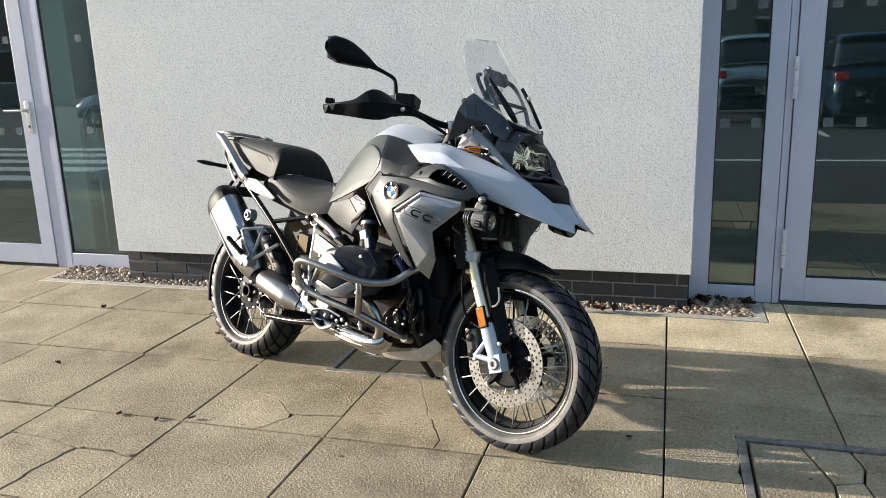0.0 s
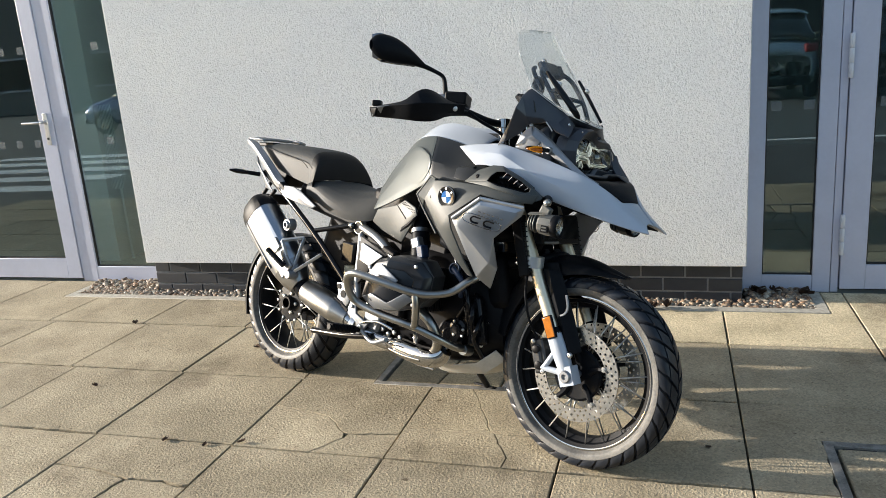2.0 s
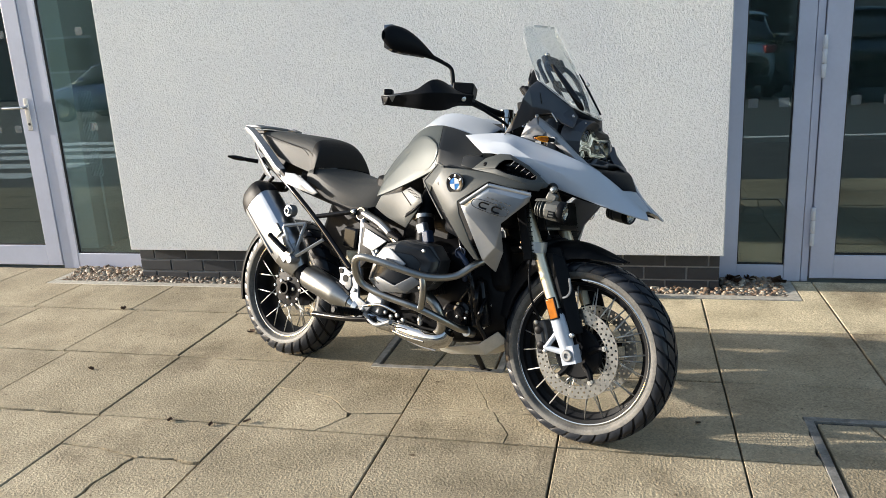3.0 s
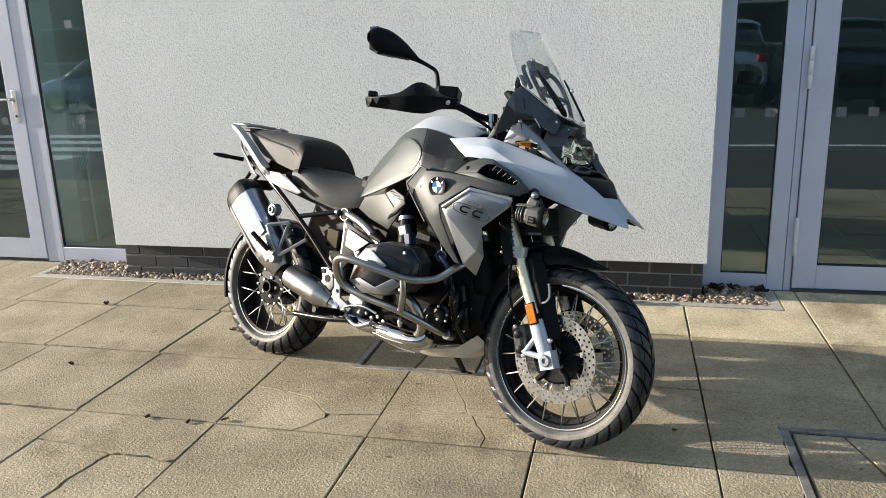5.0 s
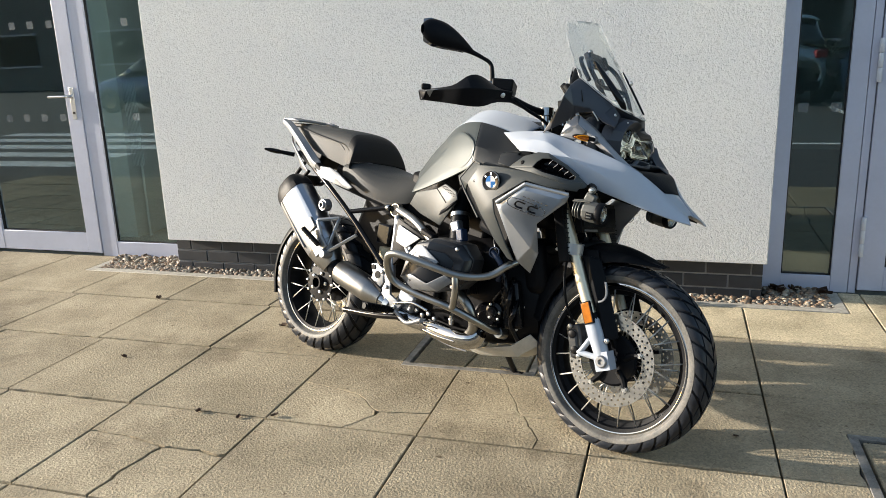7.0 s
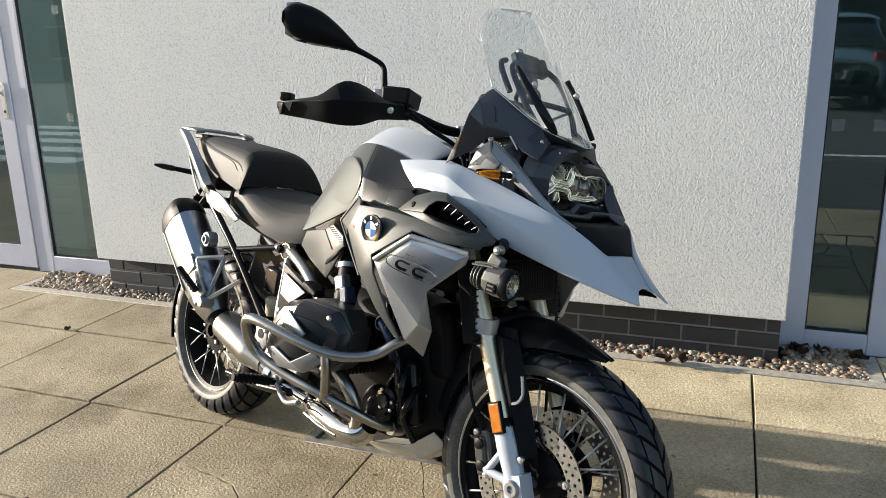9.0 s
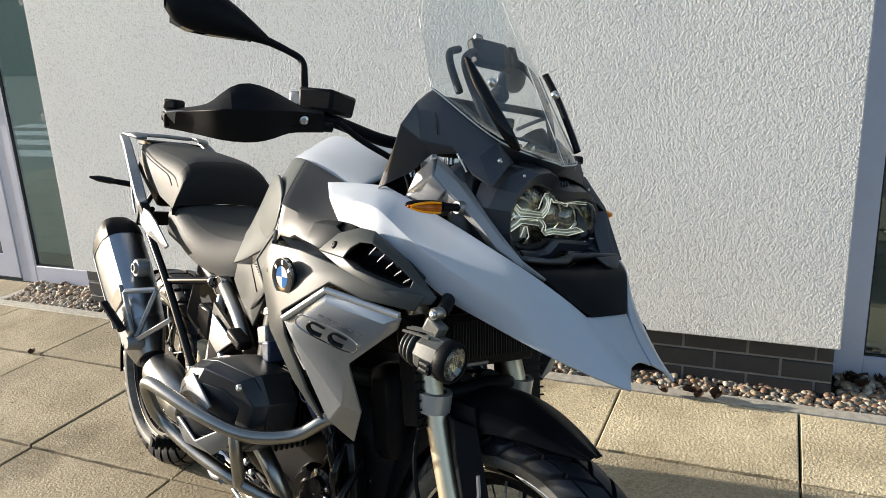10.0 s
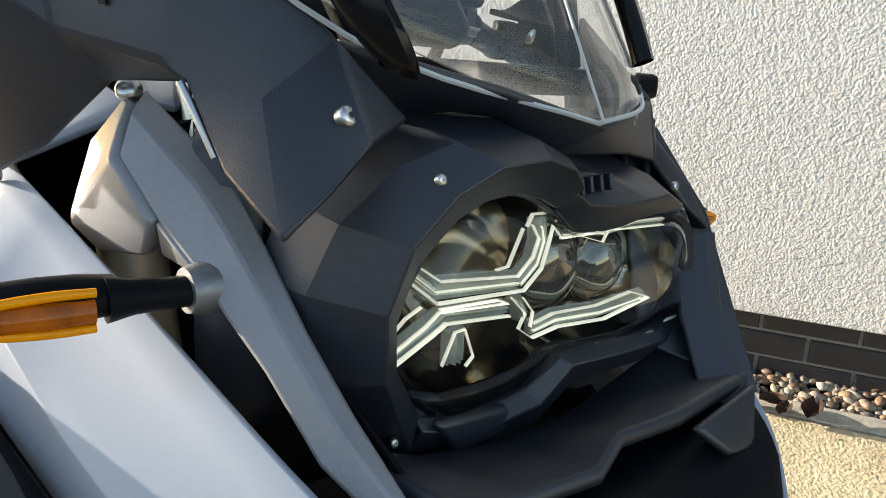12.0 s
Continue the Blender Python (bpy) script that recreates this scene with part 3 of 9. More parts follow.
# ---- wheels ----
def ring_with_holes(bm, r0, r1, thick, cells, rows, hole, y0, scallop=0.0):
    """A drilled disc: each cell of the ring has a round hole through it."""
    k = 8
    def at(r, a, y):
        return (r * math.cos(a), y, r * math.sin(a))
    for i in range(cells):
        for j in range(rows):
            off = 0.5 if j % 2 else 0.0
            a0, a1 = 2 * math.pi * (i + off) / cells, 2 * math.pi * (i + 1 + off) / cells
            ra, rb = r0 + (r1 - r0) * j / rows, r0 + (r1 - r0) * (j + 1) / rows
            am, rm = (a0 + a1) / 2, (ra + rb) / 2
            outer = [(ra, a0), (ra, am), (ra, a1), (rm, a1), (rb, a1), (rb, am), (rb, a0), (rm, a0)]
            inner = []
            for r, a in outer:
                dx, dy = (a - am) * rm, r - rm
                l = math.hypot(dx, dy)
                inner.append((rm + dy / l * hole, am + dx / l * hole / rm))
            for y, flip in ((y0 - thick / 2, 1), (y0 + thick / 2, -1)):
                o = [bm.verts.new(at(r, a, y)) for r, a in outer]
                n = [bm.verts.new(at(r, a, y)) for r, a in inner]
                for q in range(k):
                    bm.faces.new((o[q], o[(q + 1) % k], n[(q + 1) % k], n[q])[::flip])
            a_ = [bm.verts.new(at(r, a, y0 - thick / 2)) for r, a in inner]
            b_ = [bm.verts.new(at(r, a, y0 + thick / 2)) for r, a in inner]
            for q in range(k):
                bm.faces.new((a_[q], a_[(q + 1) % k], b_[(q + 1) % k], b_[q]))
    for r in (r0, r1):
        ring0 = [bm.verts.new(at(r, 2 * math.pi * i / 72, y0 - thick / 2)) for i in range(72)]
        ring1 = [bm.verts.new(at(r, 2 * math.pi * i / 72, y0 + thick / 2)) for i in range(72)]
        for i in range(72):
            bm.faces.new((ring0[i], ring0[(i + 1) % 72], ring1[(i + 1) % 72], ring1[i]))


def build_wheel(name, centre, steer, radius, half, rim_r, rim_half, blocks, label):
    root = new(name)
    root.parent = bike
    root.matrix_basis = Matrix.Translation(centre) @ Matrix.Rotation(radians(steer), 4, "Z")
    root["label"] = label
    # carcass and the pale side walls
    deep = 0.009
    def crown(t):
        """(radius, along) over the tread, t from -1 to 1 shoulder to shoulder."""
        return radius - (radius - (rim_r + 0.034)) * (abs(t) ** 2.4), half * math.sin(t * 1.5) / math.sin(1.5)
    bm = bmesh.new()
    prof = []
    for i in range(13):
        r, y = crown(-1 + i / 6)
        prof.append((r - deep, y))
    lathe_into(bm, prof, (0, 0, 0), n=80)
    part("tyre", bm, RUBBER, root, "black road tyre carcass with grooved tread", smooth=60)
    for s in (-1, 1):
        bm = bmesh.new()
        r1, y1 = crown(1)
        prof = [(r1 - 0.003, s * (y1 - 0.003)), (r1 - 0.005, s * (y1 + 0.001)), (rim_r + 0.022, s * half * 1.01), (rim_r + 0.016, s * half * 0.985), (rim_r + 0.013, s * half * 0.97), (rim_r + 0.008, s * (rim_half + 0.006)), (rim_r, s * (rim_half - 0.002))]
        lathe_into(bm, prof, (0, 0, 0), n=80)
        part("sidewall", bm, SIDEWALL, root, "pale dusty tyre sidewall", smooth=60)
    # tread blocks, slanting forward from the middle
    bm = bmesh.new()
    for s in (-1, 1):
        for i in range(blocks):
            for t0, t1, gap in ((0.04, 0.48, 0.22), (0.54, 1.02, 0.30)):
                step = 2 * math.pi / blocks
                grid = []
                for a in range(5):
                    t = t0 + (t1 - t0) * a / 4
                    skew = 0.85 * t * step * 1.6 + (0.5 * step if s > 0 else 0)
                    row = []
                    for b in (0, 1, 2):
                        ang = i * step + skew + step * (gap / 2 + (1 - gap) * b / 2)
                        r, y = crown(s * t)
                        row.append(((r) * math.cos(ang), y, (r) * math.sin(ang), (r - deep - 0.001) * math.cos(ang), y * 0.985, (r - deep - 0.001) * math.sin(ang)))
                    grid.append(row)
                top = [[bm.verts.new(q[:3]) for q in row] for row in grid]
                low = [[bm.verts.new(q[3:]) for q in row] for row in grid]
                for a in range(4):
                    for b in range(2):
                        bm.faces.new((top[a][b], top[a][b + 1], top[a + 1][b + 1], top[a + 1][b]))
                edge = [(a, 0) for a in range(5)] + [(4, 1), (4, 2)] + [(a, 2) for a in range(3, -1, -1)] + [(0, 1)]
                for (a, b), (c, d) in zip(edge, edge[1:] + edge[:1]):
                    bm.faces.new((top[a][b], top[c][d], low[c][d], low[a][b]))
    tread = part("tread", bm, TREAD, root, "tread blocks with slanting grooves", smooth=40)
    tread["kind"] = "stuff"
    # rim: black barrel with bright lips
    bm = bmesh.new()
    w = rim_half
    lathe_into(bm, [(rim_r - 0.004, -w), (rim_r - 0.016, -w + 0.004), (rim_r - 0.020, -w + 0.016), (rim_r - 0.034, -w * 0.45), (rim_r - 0.038, 0), (rim_r - 0.034, w * 0.45), (rim_r - 0.020, w - 0.016), (rim_r - 0.016, w - 0.004), (rim_r - 0.004, w), (rim_r - 0.006, w - 0.008), (rim_r - 0.026, 0), (rim_r - 0.006, -w + 0.008), (rim_r - 0.004, -w)], (0, 0, 0), n=80)
    part("rim", bm, BLACK, root, "black spoked wheel rim", smooth=40)
    for s in (-1, 1):
        bm = bmesh.new()
        lathe_into(bm, [(rim_r + 0.003, s * (w - 0.002)), (rim_r + 0.004, s * (w + 0.002)), (rim_r, s * (w + 0.0035)), (rim_r - 0.005, s * (w + 0.0015)), (rim_r - 0.004, s * (w - 0.004))], (0, 0, 0), n=80)
        part("rim_lip", bm, CHROME, root, "bright machined rim lip", smooth=60)
    return root


def lace(root, rim_r, rim_half, hub_r, hub_half, count):
    """Crossed spokes to both edges of the rim, each with its nipple."""
    bm = bmesh.new()
    tube_into(bm, [(0, 0, 0), (0, 0, 1)], 0.0023, 6, 1)
    me = bpy.data.meshes.new("spoke")
    bm.to_mesh(me)
    bm.free()
    me.materials.append(SPOKE)
    me.shade_smooth()
    for i in range(count):
        s = -1 if i % 2 else 1
        lead = 1 if (i // 2) % 2 else -1
        a = 2 * math.pi * i / count
        b = a + lead * 0.42
        p = Vector((hub_r * math.cos(b), s * hub_half, hub_r * math.sin(b)))
        q = Vector(((rim_r - 0.013) * math.cos(a), s * (rim_half - 0.010), (rim_r - 0.013) * math.sin(a)))
        ob = new("spoke", me)
        ob.parent = root
        ob.matrix_basis = along(p, q) @ Matrix.Diagonal((1, 1, (q - p).length, 1))


FRONT_R, REAR_R = 0.314, 0.316
front_wheel = build_wheel("front_wheel", (1.492, -0.018, 0.305), 1.0, FRONT_R, 0.060, 0.247, 0.044, 34, "spoked front wheel with a black rim and dusty tyre")
lace(front_wheel, 0.247, 0.044, 0.052, 0.030, 40)
lathe("hub", [(0.0, -0.055), (0.030, -0.055), (0.032, -0.048), (0.060, -0.040), (0.060, -0.028), (0.036, -0.020), (0.036, 0.020), (0.060, 0.028), (0.060, 0.040), (0.032, 0.048), (0.030, 0.055), (0, 0.055)], (0, 0, 0), BLACK, front_wheel, n=32)
for s in (-1, 1):
    bm = bmesh.new()
    ring_with_holes(bm, 0.110, 0.1525, 0.0045, 36, 3, 0.0042, s * 0.074)
    part("brake_disc", bm, DISC, front_wheel, "drilled bright steel brake disc", smooth=30)
    bm = bmesh.new()
    for i in range(5):
        a = 2 * math.pi * i / 5 + 0.3
        tube_into(bm, [(0.045 * math.cos(a), s * 0.052, 0.045 * math.sin(a)), (0.075 * math.cos(a + 0.1), s * 0.066, 0.075 * math.sin(a + 0.1)), (0.103 * math.cos(a + 0.05), s * 0.074, 0.103 * math.sin(a + 0.05))], [0.016, 0.011, 0.009], 8, 3)
    lathe_into(bm, [(0.030, s * 0.046), (0.082, s * 0.048), (0.088, s * 0.060), (0.080, s * 0.066), (0.05, s * 0.062), (0.030, s * 0.060)], (0, 0, 0), n=36)
    part("disc_carrier", bm, BLACK, front_wheel, smooth=40)
    for i in range(5):
        a = 2 * math.pi * i / 5 + 0.35
        c = Vector((0.106 * math.cos(a), s * 0.0775, 0.106 * math.sin(a)))
        rod("bobbin", c, c + Vector((0, s * 0.006, 0)), [(0, 1.0), (0.004, 1.0), (0.0045, 0.6), (0.008, 0.6), (0.0095, 0), (0.0095, -1), (0, -1)], STEEL, front_wheel, n=14)

rear_wheel = build_wheel("rear_wheel", (-0.030, -0.005, 0.300), 0.0, REAR_R, 0.085, 0.224, 0.064, 30, "spoked rear wheel with a black rim and dusty tyre")
lace(rear_wheel, 0.224, 0.064, 0.075, 0.045, 36)
lathe("hub", [(0.022, -0.075), (0.030, -0.075), (0.034, -0.055), (0.085, -0.050), (0.085, -0.038), (0.05, -0.028), (0.05, 0.03), (0.09, 0.04), (0.09, 0.06), (0.03, 0.07), (0.022, 0.07)], (0, 0, 0), BLACK, rear_wheel, n=32)
for i in range(12):
    a = 2 * math.pi * i / 12
    bolt((0.085 * math.cos(a), -0.052, 0.085 * math.sin(a)), (0, -1, 0), 0.007, STEEL, rear_wheel, "hub_bolt")
for i in range(5):
    a = 2 * math.pi * i / 5
    bolt((0.045 * math.cos(a), -0.056, 0.045 * math.sin(a)), (0, -1, 0), 0.009, STEEL, rear_wheel, "wheel_bolt")
bm = bmesh.new()
ring_with_holes(bm, 0.098, 0.1365, 0.005, 32, 2, 0.0042, 0.072)
part("brake_disc", bm, DISC, rear_wheel, "drilled steel brake disc", smooth=30)


# ---- fork and front mudguard ----
AX = (1.492, 0.305)
RAKE = (-0.475, 1.0)
def fork_at(w, v):
    return (AX[0] + RAKE[0] * (w - AX[1]) - 0.004, v, w)


for s in (-1, 1):
    y = -0.018 + s * 0.112
    fork = new("fork_leg")
    fork.parent = bike
    fork["label"] = "telescopic fork leg with a white cast lower end"
    rod("fork_tube", fork_at(0.435, y), fork_at(0.985, y), [(0, 0), (0.0215, 0), (0.0215, 0.36), (0.0225, 0.36), (0.0225, 1), (0, 1)], BRONZE, fork, n=24, label="bronze-tinted polished fork tube")
    rod("dust_seal", fork_at(0.427, y), fork_at(0.447, y), [(0.0215, 0), (0.0275, 0), (0.0275, 0.7), (0.0235, 1)], BLACK, fork, n=24)
    lower = [fork_at(0.300, y), fork_at(0.335, y), fork_at(0.385, y), fork_at(0.430, y)]
    bm = bmesh.new()
    tube_into(bm, lower, [0.021, 0.025, 0.0285, 0.0275], 20, 5)
    box_into(bm, -0.026, 0.026, -0.022, 0.022, -0.03, 0.03, pose(AX[0], y, AX[1], 0, -20, 0))
    tube_into(bm, [fork_at(0.392, y), (AX[0] - 0.085, y * 1.06, 0.322), (AX[0] - 0.095, y * 1.06, 0.312)], 0.009, 10, 4)
    tube_into(bm, [(AX[0] - 0.006, y * 1.03, AX[1] + 0.004), (AX[0] - 0.095, y * 1.06, 0.314)], 0.010, 10, 4)
    part("fork_casting", bm, WHITE, fork, "white cast fork foot with caliper bracket", smooth=45)
    rod("axle_end", (AX[0], y - s * 0.01, AX[1]), (AX[0], y + s * 0.030, AX[1]), [(0, 0.85), (0.006, 0.85), (0.009, 1), (0.017, 1), (0.021, 0.85), (0.021, 0), (0, 0)], CAST, fork, n=20)
    c = Vector(fork_at(0.452, y)) + Vector((0.004, s * 0.0275, 0))
    bm = bmesh.new()
    box_into(bm, -0.016, 0.016, -0.005, 0.006, -0.034, 0.034, Matrix.Translation(c) @ Matrix.Rotation(radians(-23), 4, "Y"))
    part("reflector", bm, ORANGE, fork, "amber rectangular reflector", bevel=0.003)
    bm = bmesh.new()
    box_into(bm, -0.018, 0.018, -0.007, 0.004, -0.037, 0.037, Matrix.Translation(c - Vector((0, s * 0.003, 0))) @ Matrix.Rotation(radians(-23), 4, "Y"))
    part("reflector_holder", bm, BLACK, fork, bevel=0.002)
    # guard beside the tube
    sheet("fork_guard", [[(1.355, y * 0.90, 0.630), (1.387, y * 1.02, 0.634), (1.419, y * 0.82, 0.626)],
                         [(1.375, y * 0.94, 0.575), (1.407, y * 1.08, 0.580), (1.445, y * 0.84, 0.574)],
                         [(1.425, y * 0.94, 0.470), (1.454, y * 1.06, 0.470), (1.489, y * 0.84, 0.474)],
                         [(1.469, y * 0.94, 0.375), (1.493, y * 1.02, 0.372), (1.520, y * 0.84, 0.385)]], BLACK, fork, thick=0.006, sub=2, hardcols=(1,), label="black plastic fork guard")
    tube("guard_cutout", [(1.462, y * 1.04, 0.560), (1.471, y * 1.045, 0.520), (1.464, y * 1.075, 0.500), (1.449, y * 1.08, 0.492)], 0.004, CAST, fork, 6)
    bolt((1.493, y * 1.05, 0.372), (0, s, 0), 0.009, STEEL, fork)
    # caliper behind the leg
    cal = new("brake_caliper")
    cal.parent = bike
    cal["label"] = "dark grey four-piston brake caliper"
    bm = bmesh.new()
    box_into(bm, -0.026, 0.026, -0.030, 0.030, -0.055, 0.055, pose(1.374, s * 0.102, 0.345, 0, -18, 0))
    box_into(bm, -0.018, 0.014, -0.037, 0.037, -0.040, 0.040, pose(1.372, s * 0.102, 0.345, 0, -18, 0))
    part("caliper_body", bm, HEADGREY, cal, bevel=0.007, segs=3)
    for dz in (-0.028, 0.022):
        rod("piston_cover", (1.372 - dz * 0.3, s * 0.135, 0.345 + dz), (1.372 - dz * 0.3, s * 0.146, 0.345 + dz), [(0, 0.8), (0.008, 0.8), (0.013, 0.6), (0.015, 0), (0, 0)], ENGINE, cal, n=18)
    bolt((1.398, s * 0.137, 0.300), (0, s, 0), 0.008, STEEL, cal)
    bolt((1.352, s * 0.137, 0.392), (0, s, 0), 0.008, STEEL, cal)
    tube("brake_line", [(1.362, s * 0.125, 0.395), (1.335, s * 0.150, 0.47), (1.318, s * 0.155, 0.56), (1.315, s * 0.135, 0.66), (1.29, s * 0.10, 0.75)], 0.0042, BLACK, cal)
bm = bmesh.new()
tube_into(bm, [(AX[0], -0.10, AX[1]), (AX[0], 0.10, AX[1])], 0.013, 16, 1)
part("axle", bm, CAST, bike, smooth=40)

bridge = new("fork_bridge")
bridge.parent = bike
bridge["label"] = "grey cast fork bridge clamping both tubes"
for s in (-1, 1):
    c = fork_at(0.649, -0.018 + s * 0.112)
    bm = bmesh.new()
    lathe_into(bm, [(0.0228, -0.018), (0.033, -0.018), (0.034, 0.018), (0.0228, 0.018)], c, "Z", 24)
    box_into(bm, -0.062, -0.028, -0.017, 0.017, -0.016, 0.016, pose(c[0], c[1], c[2], 0, 0, s * 38))
    part("clamp", bm, PANELEDGE, bridge, smooth=40)
tube("bridge_bow", [(1.315, -0.085, 0.654), (1.335, -0.05, 0.664), (1.340, 0, 0.669), (1.335, 0.05, 0.664), (1.315, 0.085, 0.654)], 0.014, BLACK, bridge)
for s in (-1, 1):
    c = fork_at(0.649, -0.018 + s * 0.112)
    for dz in (-0.008, 0.009):
        bolt((c[0] - 0.050, c[1] + s * 0.020, c[2] + dz), (0.2, s, 0.0), 0.006, STEEL, bridge)

# mudguard over the front wheel
rows = []
for i in range(11):
    a = 70 + i * 9.6
    f = i / 10
    r = 0.348 + 0.050 * math.sin(math.pi / 2 * min(1, f / 0.48)) ** 2 - 0.024 * max(0, f - 0.55) / 0.45
    half = 0.020 + 0.060 * min(1, f * 3.4) ** 0.7
    drop = 0.008 + 0.074 * min(1, f * 2.4)
    row = []
    for t, d in ((-1, drop), (-0.9, drop * 0.42), (-0.5, 0.010), (0, 0), (0.5, 0.010), (0.9, drop * 0.42), (1, drop)):
        rr = r - d
        row.append((AX[0] + rr * math.cos(radians(a)), -0.018 + half * t, AX[1] + rr * math.sin(radians(a))))
    rows.append(row)
mudguard = sheet("front_mudguard", rows, BLACK, bike, thick=0.005, sub=2, label="black plastic front mudguard")
for s in (-1, 1):
    sheet("mudguard_bracket", [[(1.335, -0.018 + s * 0.078, 0.650), (1.40, -0.018 + s * 0.078, 0.655)], [(1.350, -0.018 + s * 0.084, 0.60), (1.42, -0.018 + s * 0.084, 0.61)], [(1.375, -0.018 + s * 0.084, 0.55), (1.435, -0.018 + s * 0.082, 0.56)]], BLACK, mudguard, thick=0.008)

# swing link, steering head and cables between fork and frame
for s in (-1, 1):
    tube("link_arm", [(1.325, -0.018 + s * 0.03, 0.672), (1.20, s * 0.06, 0.63), (1.02, s * 0.10, 0.60)], 0.020, BLACK, bike)
tube("spring_strut", [(1.16, 0, 0.62), (1.08, 0, 0.92)], 0.034, ENGINE, bike)
tube("top_yoke", [fork_at(0.975, -0.130), (1.195, -0.06, 0.99), (1.185, 0, 0.995), (1.195, 0.06, 0.99), fork_at(0.975, 0.094)], 0.020, CAST, bike)

# ---- tank and its covers ----
# stations along the tank: middle, ridge, edge of the white top, shoulder, lower edge
TANK = [
    [(0.575, 0.0, 0.872), (0.580, -0.050, 0.868), (0.590, -0.095, 0.860), (0.612, -0.158, 0.828), (0.590, -0.150, 0.765)],
    [(0.640, 0.0, 0.955), (0.645, -0.055, 0.950), (0.655, -0.100, 0.940), (0.680, -0.175, 0.880), (0.670, -0.175, 0.785)],
    [(0.715, 0.0, 1.030), (0.715, -0.060, 1.036), (0.722, -0.112, 1.018), (0.760, -0.195, 0.945), (0.755, -0.200, 0.812)],
    [(0.800, 0.0, 1.088), (0.815, -0.080, 1.106), (0.825, -0.160, 1.052), (0.880, -0.235, 0.985), (0.855, -0.226, 0.845)],
    [(0.925, 0.0, 1.076), (0.925, -0.088, 1.106), (0.922, -0.190, 1.047), (0.978, -0.278, 0.960), (0.965, -0.275, 0.885)],
    [(1.050, 0.0, 1.046), (1.050, -0.090, 1.078), (1.045, -0.182, 1.016), (1.085, -0.262, 0.938), (1.10, -0.262, 0.890)],
    [(1.175, 0.0, 1.015), (1.175, -0.090, 1.040), (1.165, -0.185, 0.996), (1.180, -0.246, 0.935), (1.20, -0.246, 0.890)],
]
tank = new("fuel_tank")
tank.parent = bike
tank["label"] = "grey metallic fuel tank with a white top cover"
top_rows = [[(u, v, w) for u, v, w in r[:3]][::-1] + [(u, -v, w) for u, v, w in r[1:3]] for r in TANK]
sheet("tank_cover", top_rows[1:6] + [[(u - 0.068, v, w + 0.010) for u, v, w in top_rows[6]]], WHITE, tank, thick=0.006, sub=2, hardcols=(1, 3), label="white painted tank top cover")
# grey flank: stations behind the knee panel, then the hollow in front of it
FLANK = [[r[2], tuple((a + b) / 2 + d for a, b, d in zip(r[2], r[3], (0.0, 0.006, 0.0))), (r[3][0], r[3][1] + 0.006, r[3][2]), (r[4][0], r[4][1] - 0.012, r[4][2])] for r in TANK[:4]]
FLANK += [
    [(0.922, -0.190, 1.047), (0.945, -0.228, 1.008), (0.968, -0.266, 0.958), (0.962, -0.270, 0.885)],
    [(0.985, -0.188, 1.036), (1.000, -0.220, 0.995), (1.020, -0.254, 0.946), (1.020, -0.268, 0.895)],
    [(1.045, -0.184, 1.018), (1.052, -0.212, 0.980), (1.072, -0.244, 0.937), (1.085, -0.262, 0.898)],
    [(1.165, -0.185, 0.996), (1.168, -0.215, 0.965), (1.178, -0.238, 0.930), (1.200, -0.246, 0.890)],
]
KNEE = [
    [(0.590, -0.120, 0.862), (0.598, -0.148, 0.846), (0.606, -0.156, 0.830)],
    [(0.650, -0.142, 0.917), (0.665, -0.176, 0.872), (0.690, -0.188, 0.814)],
    [(0.735, -0.172, 0.973), (0.755, -0.206, 0.905), (0.778, -0.218, 0.832)],
    [(0.830, -0.210, 1.018), (0.850, -0.241, 0.940), (0.887, -0.254, 0.857)],
    [(0.905, -0.244, 0.999), (0.925, -0.264, 0.945), (0.932, -0.268, 0.890)],
    [(0.947, -0.262, 0.977), (0.974, -0.280, 0.955), (0.957, -0.276, 0.917)],
]
for s in (1, -1):
    sheet("tank_side", FLANK[:5], TANKGREY, tank, s=s, thick=0.006, sub=2, hardcols=(2,), label="satin grey metallic tank flank")
    # from the fifth station forward the flank takes a darker grey
    sheet("tank_front_panel", FLANK[4:], TANKDARK, tank, s=s, thick=0.006, sub=2, hardcols=(2,), label="darker front part of the tank flank")
    sheet("knee_panel", [[(u, v + 0.008, w) for u, v, w in r] for r in KNEE], TANKGREY, tank, s=s, thick=0.006, sub=2, bevel=0.002, label="raised satin grey knee panel")
    shell("vent_bridge", [(1.073, -0.256, 0.937), (1.139, -0.250, 0.940), (1.164, -0.250, 0.931), (1.128, -0.276, 0.896), (1.083, -0.280, 0.904), (1.084, -0.238, 0.944), (1.139, -0.234, 0.948)], [(0, 1, 2, 3, 4), (0, 5, 6, 1)], TANKDARK, tank, s=s, thick=0.005, bevel=0.002, smooth=20)
    sheet("tank_infill", [[(0.880, -0.236, 0.850), (0.915, -0.262, 0.815)], [(0.962, -0.266, 0.886), (0.948, -0.284, 0.838)], [(1.020, -0.264, 0.896), (0.998, -0.283, 0.900)], [(1.085, -0.258, 0.899), (1.060, -0.296, 0.886)], [(1.200, -0.242, 0.891), (1.190, -0.286, 0.880)]], PANEL, tank, s=s, thick=0.004, bevel=0.001, label="matt grey infill beside the tank")
rod("filler_cap", (0.815, 0, 1.080), (0.812, 0, 1.094), [(0, 1), (0.035, 1), (0.042, 0.5), (0.042, 0), (0, 0)], ENGINE, tank, n=28)
tube("tank_core", [(0.62, 0, 0.80), (0.85, 0, 0.90), (1.12, 0, 0.90)], [0.10, 0.15, 0.15], ENGINE, tank, squash=1.2)

